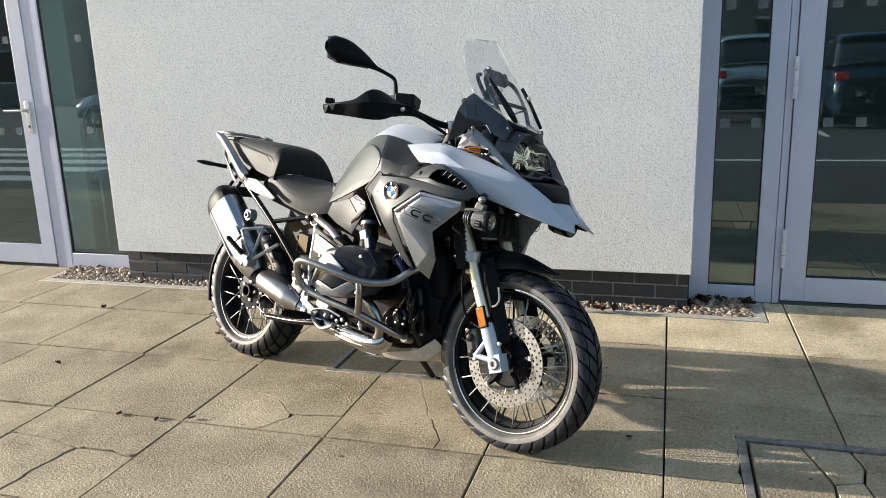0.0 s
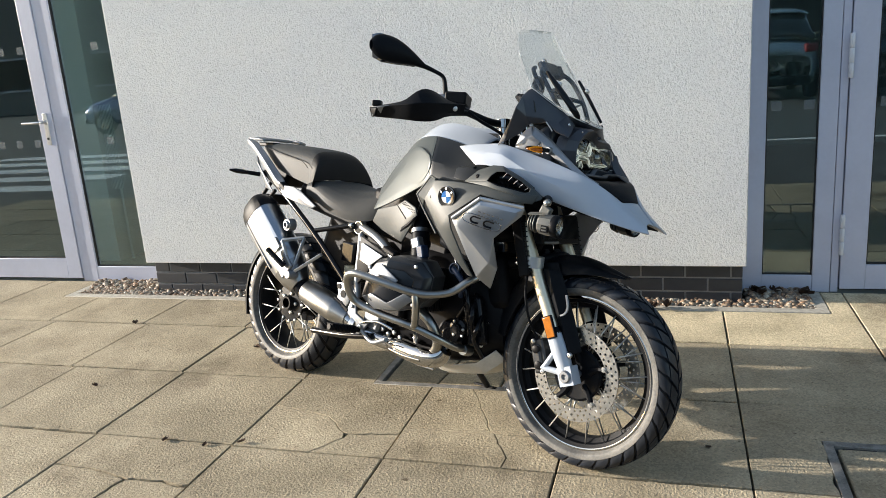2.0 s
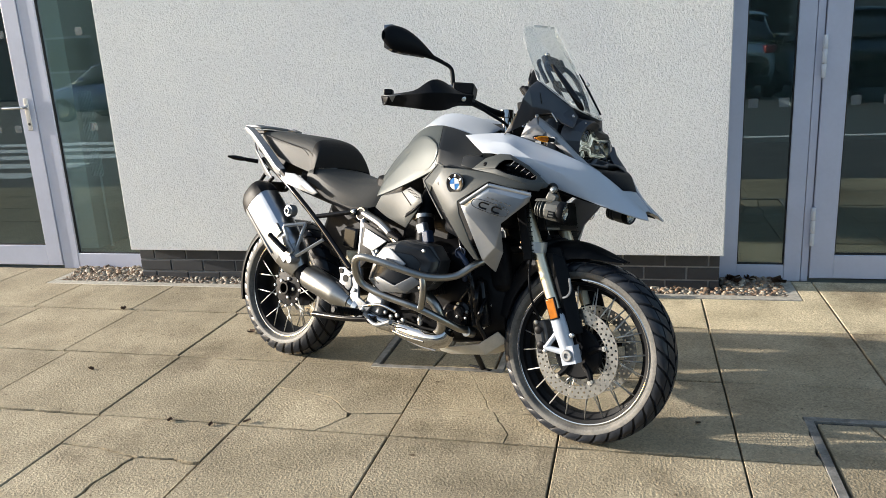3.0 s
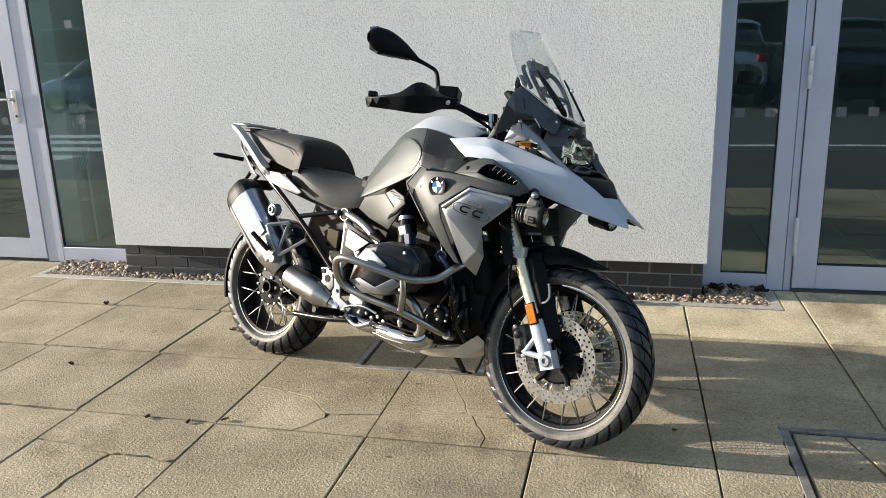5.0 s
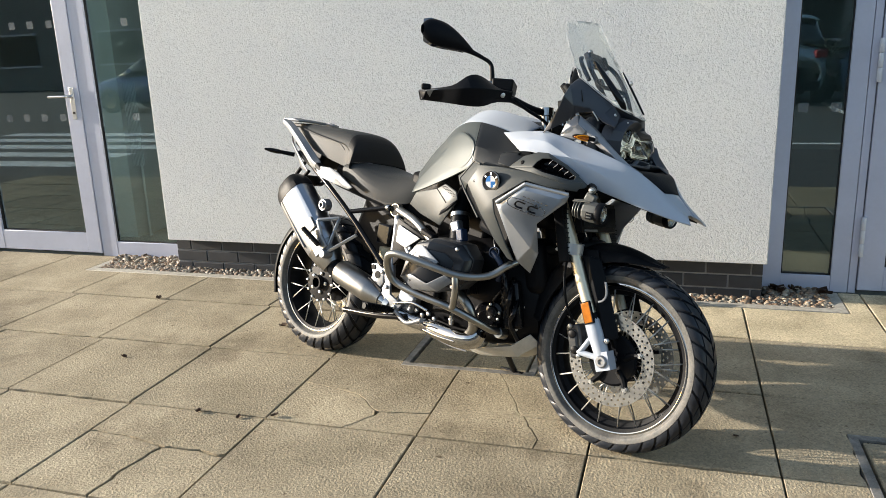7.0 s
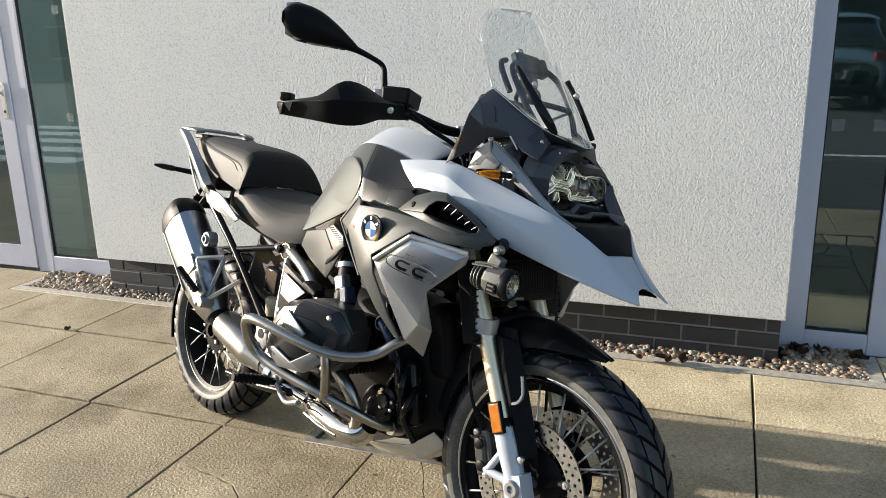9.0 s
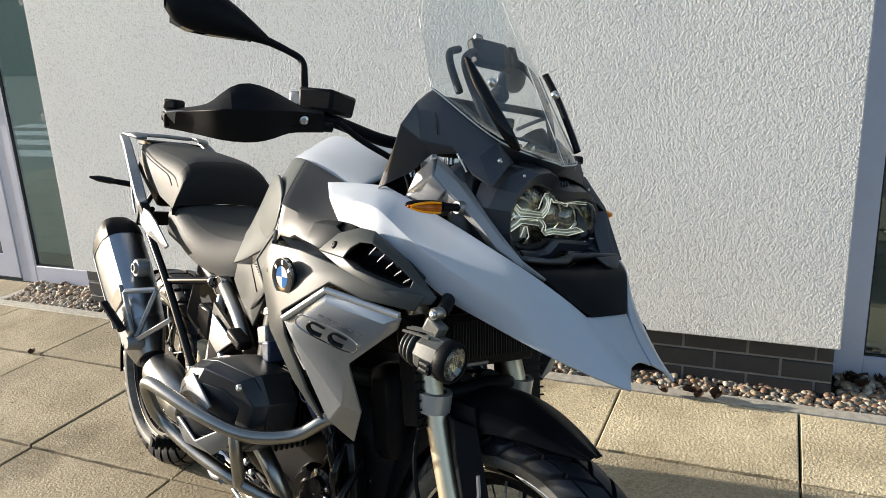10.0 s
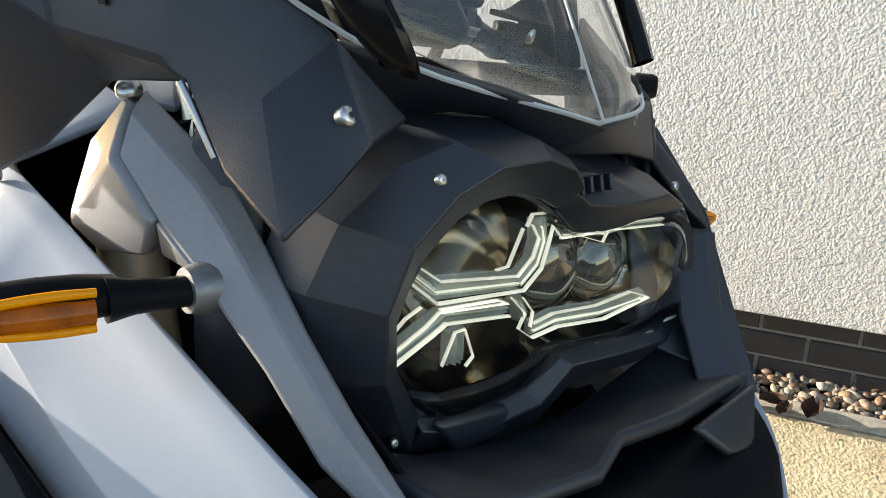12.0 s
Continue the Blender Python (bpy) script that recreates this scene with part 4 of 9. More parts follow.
# ---- side shrouds with badge, silver panel and air vent ----
for s in (1, -1):
    sh = new("side_shroud")
    sh.parent = bike
    sh["label"] = "matt grey plastic side shroud beside the tank"
    pts = [(0.938, -0.292, 0.842), (0.990, -0.286, 0.905), (1.044, -0.322, 0.893), (1.115, -0.306, 0.893), (1.240, -0.300, 0.884), (1.330, -0.285, 0.868), (1.402, -0.246, 0.868),
           (1.386, -0.254, 0.838), (1.300, -0.300, 0.842), (1.232, -0.320, 0.856), (1.128, -0.343, 0.782), (1.050, -0.322, 0.830), (0.985, -0.308, 0.825),
           (1.070, -0.330, 0.735), (1.135, -0.336, 0.740), (1.125, -0.305, 0.650), (1.170, -0.300, 0.640), (1.168, -0.276, 0.592), (1.192, -0.275, 0.588), (0.960, -0.285, 0.800), (1.035, -0.292, 0.715), (1.105, -0.272, 0.640), (1.155, -0.255, 0.592)]
    faces = [(0, 1, 2, 12), (2, 3, 11, 12), (3, 4, 9, 10, 11), (4, 5, 8, 9), (5, 6, 7, 8), (12, 11, 10, 14, 13), (13, 14, 16, 15), (15, 16, 18, 17), (0, 12, 19)]
    shell("shroud_panel", pts, faces, PANEL, sh, s=s, thick=0.006, bevel=0.004, smooth=24)
    tube("shroud_rim", [(1.036, -0.296, 0.716), (0.962, -0.290, 0.800), (0.936, -0.294, 0.842), (0.990, -0.289, 0.907), (1.044, -0.323, 0.895)], 0.0045, PANEL, sh, 8, 1, s=s)
    # black sheet in place of an opening, for the hollow's shade
    shell("hollow_sheet", [(0.962, -0.282, 0.800), (0.985, -0.304, 0.822), (1.070, -0.326, 0.734), (1.125, -0.302, 0.650), (1.168, -0.272, 0.592), (1.155, -0.248, 0.592), (1.105, -0.262, 0.640), (1.035, -0.280, 0.715)], [(0, 1, 2, 7), (7, 2, 3, 6), (6, 3, 4, 5)], BLACK, sh, s=s, thick=0.005, bevel=0.002, label="black sheet standing for the dark hollow of the shroud leg")
    # silver lower panel
    pts = [(1.146, -0.348, 0.772), (1.240, -0.326, 0.843), (1.366, -0.262, 0.824), (1.352, -0.256, 0.800), (1.275, -0.292, 0.722), (1.264, -0.245, 0.625), (1.230, -0.228, 0.552), (1.198, -0.268, 0.590), (1.172, -0.338, 0.745), (1.232, -0.330, 0.800), (1.258, -0.285, 0.640), (1.168, -0.342, 0.766), (1.243, -0.330, 0.824), (1.345, -0.276, 0.808)]
    faces = [(0, 1, 12, 11), (1, 2, 13, 12), (0, 11, 8), (11, 12, 9), (11, 9, 8), (12, 13, 9), (2, 3, 13), (13, 3, 4, 9), (8, 9, 4), (8, 4, 10), (8, 10, 7), (10, 4, 5), (7, 10, 5, 6), (0, 8, 7)]
    shell("silver_panel", pts, faces, SILVER, sh, s=s, thick=0.006, bevel=0.003, smooth=14, label="satin silver shroud panel")
    # brighter silver tubes put the upper edge's sky highlight into colour
    for a, b in (((1.148, -0.3515, 0.7755), (1.240, -0.3305, 0.8455)), ((1.240, -0.3305, 0.8455), (1.364, -0.2665, 0.8265))):
        tube("edge_highlight", [a, b], 0.0062, PANELEDGE, sh, 8, s=s, label="panel edge in brighter silver, standing for its highlight")
    # raised oval plaque and characters, as plain shapes
    ux, wx = Vector((0.115, 0.062, -0.034)).normalized(), Vector((0.06, -0.012, 0.11)).normalized()
    base = Vector((1.252, -0.3300, 0.772))
    def lay(a, b, d=0.0):
        p = base + ux * a + wx * b + ux.cross(wx) * d
        return (p.x, p.y, p.z)
    loop = [lay(0.062 * math.copysign(abs(math.cos(q)) ** 0.6, math.cos(q)), 0.018 * math.copysign(abs(math.sin(q)) ** 0.7, math.sin(q))) for q in (2 * math.pi * i / 24 for i in range(25))]
    tube("plaque_rim", loop, 0.0016, CHROME, sh, 6, 2, s=s, label="thin bright outline of a model plaque")
    for q in (-0.020, 0.024):
        tube("plaque_shape", [lay(q + 0.014, 0.009), lay(q - 0.010, 0.009), lay(q - 0.016, -0.001), lay(q - 0.008, -0.010), lay(q + 0.012, -0.009)], 0.0048, GLOSSBLACK, sh, 6, 3, s=s, squash=0.5)
    for i in range(6):
        tube("plaque_bar", [lay(-0.024 + i * 0.015, 0.031), lay(-0.015 + i * 0.015, 0.031)], 0.0026, CHROME, sh, 6, 1, s=s, squash=0.6)
    # round badge: ring, two blue and two white quarters
    bc = Vector((1.103, -0.331 * s, 0.841))
    face = Matrix.Translation(bc) @ Matrix.Rotation(radians(90 if s > 0 else -90), 4, "X") @ Matrix.Rotation(radians(4), 4, "X")
    badge = new("badge")
    badge.parent = sh
    badge["label"] = "round enamel badge in blue, white and black"
    bm = bmesh.new()
    lathe_into(bm, [(0.0195, 0.004), (0.0205, 0.0045), (0.0335, 0.0045), (0.0352, 0.003), (0.0352, -0.006), (0, -0.006)], (0, 0, 0), "Z", 40)
    bmesh.ops.transform(bm, matrix=face, verts=bm.verts)
    part("badge_ring", bm, GLOSSBLACK, badge, smooth=30)
    bm = bmesh.new()
    lathe_into(bm, [(0.0335, 0.0046), (0.0345, 0.0052), (0.0355, 0.0046), (0.0355, 0.0), (0.0340, 0.0)], (0, 0, 0), "Z", 40)
    bmesh.ops.transform(bm, matrix=face, verts=bm.verts)
    part("badge_rim", bm, CHROME, badge, smooth=30)
    for q in range(4):
        bm = bmesh.new()
        c = bm.verts.new((0, 0, 0.0048))
        arc = [bm.verts.new((0.0198 * math.cos(a), 0.0198 * math.sin(a), 0.0048)) for a in (radians(90 * q + 10 * k + 6) for k in range(10))]
        for a, b in zip(arc, arc[1:]):
            bm.faces.new((c, a, b))
        bmesh.ops.solidify(bm, geom=bm.faces[:], thickness=0.003)
        bmesh.ops.transform(bm, matrix=face, verts=bm.verts)
        part("badge_quarter", bm, BADGEBLUE if q % 2 else BADGEWHITE, badge)
    for q in (35, 90, 145):
        bm = bmesh.new()
        box_into(bm, -0.003, 0.003, 0.023, 0.031, 0.0044, 0.0052, Matrix.Rotation(radians(q - 90), 4, "Z"))
        bmesh.ops.transform(bm, matrix=face, verts=bm.verts)
        part("badge_bar", bm, BADGEWHITE, badge)
    bolt((1.022, -0.314 * s, 0.838), (0, -s, 0.1), 0.0075, ENGINE, sh)
    # air vent: housing, dark mouth, wavy fins
    vent = new("air_vent")
    vent.parent = bike
    vent["label"] = "matt grey air vent with a dark finned mouth"
    rim = [(1.128, -0.278, 0.895), (1.178, -0.271, 0.934), (1.231, -0.264, 0.952), (1.267, -0.258, 0.951), (1.333, -0.240, 0.917), (1.400, -0.220, 0.862), (1.400, -0.230, 0.852), (1.378, -0.258, 0.843), (1.325, -0.292, 0.866), (1.240, -0.306, 0.884)]
    mouth = [(1.240, -0.301, 0.901), (1.248, -0.293, 0.919), (1.264, -0.286, 0.932), (1.290, -0.280, 0.934), (1.344, -0.264, 0.907), (1.372, -0.252, 0.886), (1.371, -0.256, 0.875), (1.360, -0.267, 0.872), (1.322, -0.287, 0.880), (1.278, -0.299, 0.888)]
    inner = [(u - 0.006, v + 0.032, w + 0.004) for u, v, w in mouth]
    sheet("vent_housing", [list(q) for q in zip(rim, mouth)] + [[rim[0], mouth[0]]], PANEL, vent, s=s, thick=0.004, bevel=0.002, smooth=30)
    sheet("vent_throat", [list(q) for q in zip(mouth, inner)] + [[mouth[0], inner[0]]], GLOSSBLACK, vent, s=s, thick=0.002, bevel=0, smooth=40)
    shell("vent_mouth", inner, [tuple(range(10))], GLOSSBLACK, vent, s=s, thick=0.002, bevel=0, label="black recessed vent mouth")
    for i in range(5):
        f = i / 4
        a, b = Vector((1.296 + 0.070 * f, -0.276 + 0.021 * f, 0.930 - 0.043 * f)), Vector((1.284 + 0.072 * f, -0.281 + 0.022 * f, 0.914 - 0.033 * f))
        zig = [a.lerp(b, k / 7) + Vector((0.0022, 0, 0.0026)) * (1 if k % 2 else -1) for k in range(8)]
        tube("vent_fin", [tuple(p) for p in zig], 0.0006, CAST, vent, 5, 1, s=s)
    bolt((1.186, -0.283 * s, 0.914), (0, -s, 0.35), 0.0075, ENGINE, vent)
    # radiator behind the shroud
    rad = new("radiator")
    rad.parent = bike
    rad["label"] = "black finned radiator behind the shroud"
    block("radiator_core", (1.285, -0.130 * s, 0.70), (0.035, 0.096, 0.20), ENGINE, rad, (0, -14, 12 * s), 0.004)
    for i in range(12):
        block("radiator_fin", (1.306 - 0.0042 * (i - 6), -0.132 * s, 0.70 + (i - 6) * 0.0155), (0.006, 0.082, 0.0035), BLACK, rad, (0, -14, 12 * s), 0.0)
    # panel under the seat nose with a perforated corner
    side = new("side_cover")
    side.parent = bike
    side["label"] = "grey plastic side cover under the tank"
    pts = [(0.575, -0.150, 0.721), (0.620, -0.168, 0.771), (0.759, -0.206, 0.795), (0.810, -0.219, 0.816), (0.876, -0.231, 0.792), (0.889, -0.235, 0.763), (0.797, -0.212, 0.660), (0.658, -0.172, 0.690), (0.826, -0.224, 0.748), (0.792, -0.216, 0.702)]
    shell("cover_panel", pts, [(0, 1, 2, 7), (2, 8, 9, 7), (7, 9, 6), (9, 8, 5, 6), (2, 3, 4, 5, 8)], PANEL, side, s=s, thick=0.006, bevel=0.003, smooth=8)
    for i in range(8):
        for j in range(3):
            u = 0.796 + 0.0095 * i + 0.0085 * j
            block("perforation", (u, (-0.2225 - 0.18 * (u - 0.81)) * s, 0.803 - 0.0042 * i + 0.0015 * j), (0.0052, 0.003, 0.0026), BLACK, side, (0, 0, 0), 0.0)
    tube("cover_groove", [(0.762, -0.2095, 0.793), (0.826, -0.2275, 0.748)], 0.0022, BLACK, side, 6, 1, s=s)
    shell("cover_slot", [(0.794, -0.2205, 0.700), (0.803, -0.2225, 0.716), (0.836, -0.2295, 0.733), (0.888, -0.2395, 0.764), (0.888, -0.2395, 0.757), (0.838, -0.2285, 0.722)], [(0, 1, 2, 5), (2, 3, 4, 5)], BLACK, side, s=s, thick=0.003, bevel=0.0, label="dark angular slot")

# ---- beak ----
beak = new("beak")
beak.parent = bike
beak["label"] = "white painted front beak with a notched tip"
BEAK = [
    [(1.042, -0.213, 1.013), (1.094, -0.241, 0.987), (1.150, -0.254, 0.952)],
    [(1.125, -0.212, 1.022), (1.160, -0.243, 0.996), (1.205, -0.254, 0.955)],
    [(1.214, -0.204, 1.026), (1.240, -0.240, 0.990), (1.285, -0.240, 0.930)],
    [(1.360, -0.178, 0.986), (1.350, -0.222, 0.930), (1.380, -0.203, 0.862)],
    [(1.450, -0.160, 0.954), (1.445, -0.190, 0.895), (1.460, -0.172, 0.838)],
    [(1.512, -0.140, 0.930), (1.520, -0.145, 0.862), (1.530, -0.146, 0.815)],
    [(1.548, -0.098, 0.898), (1.575, -0.110, 0.846), (1.595, -0.116, 0.795)],
    [(1.580, -0.056, 0.864), (1.618, -0.078, 0.824), (1.645, -0.090, 0.782)],
    [(1.625, -0.034, 0.826), (1.650, -0.056, 0.804), (1.672, -0.073, 0.776)],
    [(1.660, -0.030, 0.797), (1.674, -0.050, 0.787), (1.686, -0.061, 0.773)],
]
for s in (1, -1):
    sheet("beak_side", BEAK, WHITE, beak, s=s, thick=0.005, sub=2, hardcols=(1,), hardrows=(2,), bevel=0.001, smooth=40)
sheet("beak_nose", [[(1.580, -0.056, 0.862), (1.586, 0.0, 0.868), (1.580, 0.056, 0.862)], [(1.625, -0.034, 0.824), (1.628, 0.0, 0.830), (1.625, 0.034, 0.824)], [(1.658, -0.030, 0.795), (1.652, 0.0, 0.806), (1.658, 0.030, 0.795)]], WHITE, beak, thick=0.004, sub=2)
sheet("beak_underside", [[(1.34, -0.19, 0.860), (1.36, 0, 0.87), (1.34, 0.19, 0.860)], [(1.52, -0.140, 0.815), (1.54, 0, 0.83), (1.52, 0.140, 0.815)], [(1.65, -0.075, 0.78), (1.64, 0, 0.79), (1.65, 0.075, 0.78)]], BLACK, beak, thick=0.004, sub=1)
# black nose insert between lamp and beak
INS = [
    [(1.430, -0.118, 0.925), (1.436, -0.070, 0.912), (1.440, 0.0, 0.906), (1.438, 0.080, 0.915), (1.432, 0.150, 0.940)],
    [(1.492, -0.108, 0.930), (1.500, -0.060, 0.932), (1.506, 0.0, 0.930), (1.500, 0.070, 0.936), (1.495, 0.142, 0.938)],
    [(1.522, -0.096, 0.910), (1.530, -0.052, 0.918), (1.534, 0.0, 0.918), (1.530, 0.060, 0.922), (1.525, 0.122, 0.918)],
    [(1.560, -0.080, 0.884), (1.566, -0.045, 0.888), (1.570, 0.0, 0.888), (1.566, 0.045, 0.888), (1.560, 0.082, 0.884)],
    [(1.584, -0.048, 0.863), (1.588, -0.024, 0.864), (1.590, 0.0, 0.865), (1.588, 0.024, 0.864), (1.584, 0.048, 0.863)],
]
insert = sheet("nose_insert", INS, BLACK, bike, thick=0.005, sub=2, hardrows=(2,), label="matt black nose insert above the beak")
sheet("insert_step", [[(1.425, -0.118, 0.938), (1.432, -0.080, 0.925), (1.436, -0.020, 0.918), (1.438, 0.012, 0.920), (1.436, 0.046, 0.924), (1.430, 0.130, 0.944)],
                      [(1.490, -0.110, 0.942), (1.500, -0.070, 0.940), (1.504, -0.022, 0.940), (1.497, 0.000, 0.950), (1.500, 0.046, 0.950), (1.486, 0.150, 0.944)]], FAIRBLACK, insert, thick=0.010, bevel=0.004, label="raised tray of the nose insert")
sheet("insert_flap", [[(1.505, 0.052, 0.946), (1.492, 0.140, 0.946)], [(1.520, 0.070, 0.932), (1.515, 0.108, 0.922)]], FAIRBLACK, insert, thick=0.007, bevel=0.003)

# ---- silver struts beside the nose ----
STRUTGREY = mat("satin_strut_casting", (0.27, 0.28, 0.30), 0.46, 0.4, var=0.10, scale=25, bump=0.10, bscale=500)
for s in (1, -1):
    strut = new("fairing_strut")
    strut.parent = bike
    strut["label"] = "satin grey triangular fairing strut"
    rows = []
    if s > 0:
        low = [(1.3205, -0.1865, 1.0593), (1.3490, -0.1782, 1.0358), (1.3703, -0.1702, 1.0196), (1.3902, -0.1640, 1.0031), (1.4137, -0.1558, 0.9844), (1.4479, -0.1460, 0.9535), (1.4930, -0.1240, 0.9265), (1.5230, -0.1010, 0.9128)]
        high = [(1.3060, -0.1690, 1.0890), (1.3516, -0.1480, 1.0587), (1.3707, -0.1437, 1.0415), (1.3894, -0.1404, 1.0238), (1.4146, -0.1363, 1.0000), (1.4460, -0.1290, 0.9720), (1.4850, -0.1180, 0.9390), (1.5225, -0.0985, 0.9140)]
        for a, b in zip(low, high):
            a, b = Vector(a), Vector(b)
            rows.append([tuple(a), tuple(a.lerp(b, 0.60) + Vector((0.0036, -0.0028, 0.0033))), tuple(b), tuple(b + Vector((-0.016, 0.010, -0.012))), tuple(a + Vector((-0.014, 0.010, -0.010)))])
        sheet("strut_bar", rows, STRUTGREY, strut, closed=True, s=s, thick=0.0, bevel=0.0015, smooth=15)
        arm = [(1.3030, -0.1700, 1.0890), (1.3205, -0.1868, 1.0593), (1.3470, -0.1785, 1.0358), (1.2500, -0.1862, 1.0090), (1.2650, -0.1745, 0.9960), (1.3180, -0.1690, 1.0100), (1.2680, -0.1795, 1.0560)]
        shell("strut_arm", arm, [(0, 1, 3, 6), (1, 2, 5, 4, 3)], STRUTGREY, strut, s=s, thick=0.010, bevel=0.003, smooth=12, label="folded grey strut arm")
        shell("strut_web", [(1.3465, -0.1775, 1.0355), (1.3715, -0.1690, 1.0185), (1.3500, -0.1600, 1.0100), (1.3250, -0.1660, 1.0120)], [(0, 1, 2, 3)], STRUTGREY, strut, s=s, thick=0.004, bevel=0.001)
        bolt((1.3040, -0.1765, 1.0885), (0.5, -0.7, 0.5), 0.0062, STEEL, strut)
    else:
        for a, b in (((1.432, -0.190, 1.016), (1.450, -0.170, 1.034)), ((1.460, -0.168, 0.976), (1.478, -0.148, 0.992)), ((1.510, -0.142, 0.930), (1.522, -0.128, 0.938))):
            a, b = Vector(a) + Vector((-0.014, 0.014, 0)), Vector(b) + Vector((-0.014, 0.014, 0))
            b = a.lerp(b, 0.3)
            rows.append([tuple(a), tuple(a.lerp(b, 0.42) + Vector((0.004, -0.006, 0.002))), tuple(b), tuple(b + Vector((-0.012, 0.020, -0.006))), tuple(a + Vector((-0.010, 0.020, -0.006)))])
        sheet("strut_bar", rows, FAIRBLACK, strut, closed=True, s=s, thick=0.0, bevel=0.002, smooth=15)
        tube("strut_rim", [(q[0][0] - 0.002, q[0][1] - 0.002, q[0][2]) for q in rows], 0.004, STRUTGREY, strut, 8, s=s)
    # indicator on its short stalk: dark shell, smoked lens, amber strips meeting at the tip
    ind = new("indicator")
    ind.parent = bike
    ind["label"] = "amber indicator with a dark tinted body on a short stalk"
    a, b = Vector((1.3740, -0.1640 * s, 1.0105)), Vector((1.3620, -0.2750 * s, 1.0090))
    rod("stalk_foot", a + Vector((-0.002, 0.006 * s, 0)), a.lerp(b, 0.10), [(0, 0), (0.0125, 0), (0.0125, 0.6), (0.0105, 1.0), (0, 1.0)], CAST, ind, n=18)
    bm = bmesh.new()
    tube_into(bm, [a.lerp(b, q) for q in (0.06, 0.18, 0.30, 0.40)], [0.0080, 0.0078, 0.0086, 0.0112], 16, 3, squash=0.9)
    part("stalk", bm, BLACK, ind, smooth=50)
    bm = bmesh.new()
    tube_into(bm, [a.lerp(b, q) + Vector((-0.003, 0, 0.001)) for q in (0.36, 0.48, 0.62, 0.78, 0.90, 0.97, 1.0)], [0.0112, 0.0128, 0.0130, 0.0118, 0.0092, 0.0058, 0.0026], 18, 3, squash=0.72)
    part("lamp_body", bm, BLACK, ind, smooth=50)
    bm = bmesh.new()
    tube_into(bm, [a.lerp(b, q) + Vector((0.0030, 0, -0.001)) for q in (0.45, 0.60, 0.76, 0.90, 0.98, 1.005)], [0.0094, 0.0102, 0.0096, 0.0074, 0.0042, 0.0020], 16, 3, squash=0.70)
    part("lens", bm, AMBERDARK, ind, "dark amber lamp lens", smooth=50)
    for dz in (1, -1):
        tube("amber_strip", [tuple(a.lerp(b, q) + Vector((0.0080, 0.001 * s, dz * z - 0.001))) for q, z in ((0.46, 0.0078), (0.60, 0.0080), (0.76, 0.0068), (0.90, 0.0042), (0.99, 0.0010))], [0.0020, 0.0022, 0.0022, 0.0020, 0.0016], AMBER, ind, 10, 3, label="amber lens strip")

# ---- fairing, screen and flaps ----
fairing = new("front_fairing")
fairing.parent = bike
fairing["label"] = "matt black plastic front fairing round the headlamp"
shell("fairing_side", [(1.203, -0.2135, 1.0195), (1.270, -0.2395, 1.104), (1.286, -0.2440, 1.138), (1.290, -0.2180, 1.178), (1.302, -0.2050, 1.196), (1.318, -0.204, 1.203), (1.362, -0.160, 1.166), (1.402, -0.125, 1.126),
                       (1.302, -0.207, 1.114), (1.350, -0.178, 1.109), (1.388, -0.150, 1.098), (1.235, -0.220, 1.033), (1.280, -0.206, 1.058), (1.303, -0.183, 1.093),
                       (1.358, -0.170, 1.1005), (1.394, -0.168, 1.068), (1.438, -0.165, 1.052), (1.434, -0.142, 1.070), (1.423, -0.117, 1.085), (1.416, -0.095, 1.095)],
      [(0, 1, 11), (1, 12, 11), (1, 2, 8, 12), (8, 13, 12), (8, 9, 14, 13), (9, 10, 15, 14), (10, 16, 15), (2, 3, 8), (3, 4, 5, 8), (5, 6, 9, 8), (6, 7, 10, 9), (7, 18, 17, 16, 10), (7, 19, 18)], FAIRBLACK, fairing, thick=0.005, bevel=0.003, smooth=20)
tube("fairing_rod", [(1.3577, -0.1735, 1.1000), (1.3700, -0.1690, 1.0840), (1.3775, -0.1652, 1.0716)], 0.0022, STEEL, fairing, 8)
tube("fairing_slit", [(1.318, -0.2005, 1.176), (1.326, -0.1990, 1.150), (1.330, -0.1960, 1.128)], 0.0018, GLOSSBLACK, fairing, 6)
shell("fairing_bridge", [(1.402, -0.125, 1.126), (1.432, -0.050, 1.112), (1.436, 0.022, 1.097), (1.420, 0.060, 1.100), (1.400, 0.104, 1.106), (1.392, -0.088, 1.092), (1.400, -0.060, 1.098), (1.410, -0.035, 1.097), (1.418, -0.004, 1.079), (1.424, 0.034, 1.079), (1.408, 0.080, 1.074), (1.390, 0.137, 1.064)],
      [(0, 1, 6, 5), (1, 7, 6), (1, 2, 8, 7), (2, 3, 9, 8), (3, 4, 10, 9), (4, 11, 10)], FAIRBLACK, fairing, thick=0.005, bevel=0.003, smooth=22)
shell("fairing_side", [(1.400, 0.104, 1.106), (1.384, 0.142, 1.078), (1.392, 0.182, 1.047), (1.412, 0.190, 1.018), (1.404, 0.166, 1.034), (1.390, 0.137, 1.064), (1.310, 0.135, 1.150), (1.290, 0.165, 1.060), (1.300, 0.178, 1.000)],
      [(0, 1, 5), (1, 2, 4, 5), (2, 3, 4), (0, 6, 7, 1), (1, 7, 2), (7, 8, 3, 2)], FAIRBLACK, fairing, thick=0.005, bevel=0.003, smooth=22)
bolt((1.4140, -0.1252, 1.0960), (0.877, 0.104, 0.469), 0.0052, STEEL, fairing)
bolt((1.4125, 0.0722, 1.0965), (0.90, 0.42, -0.09), 0.0050, STEEL, fairing)
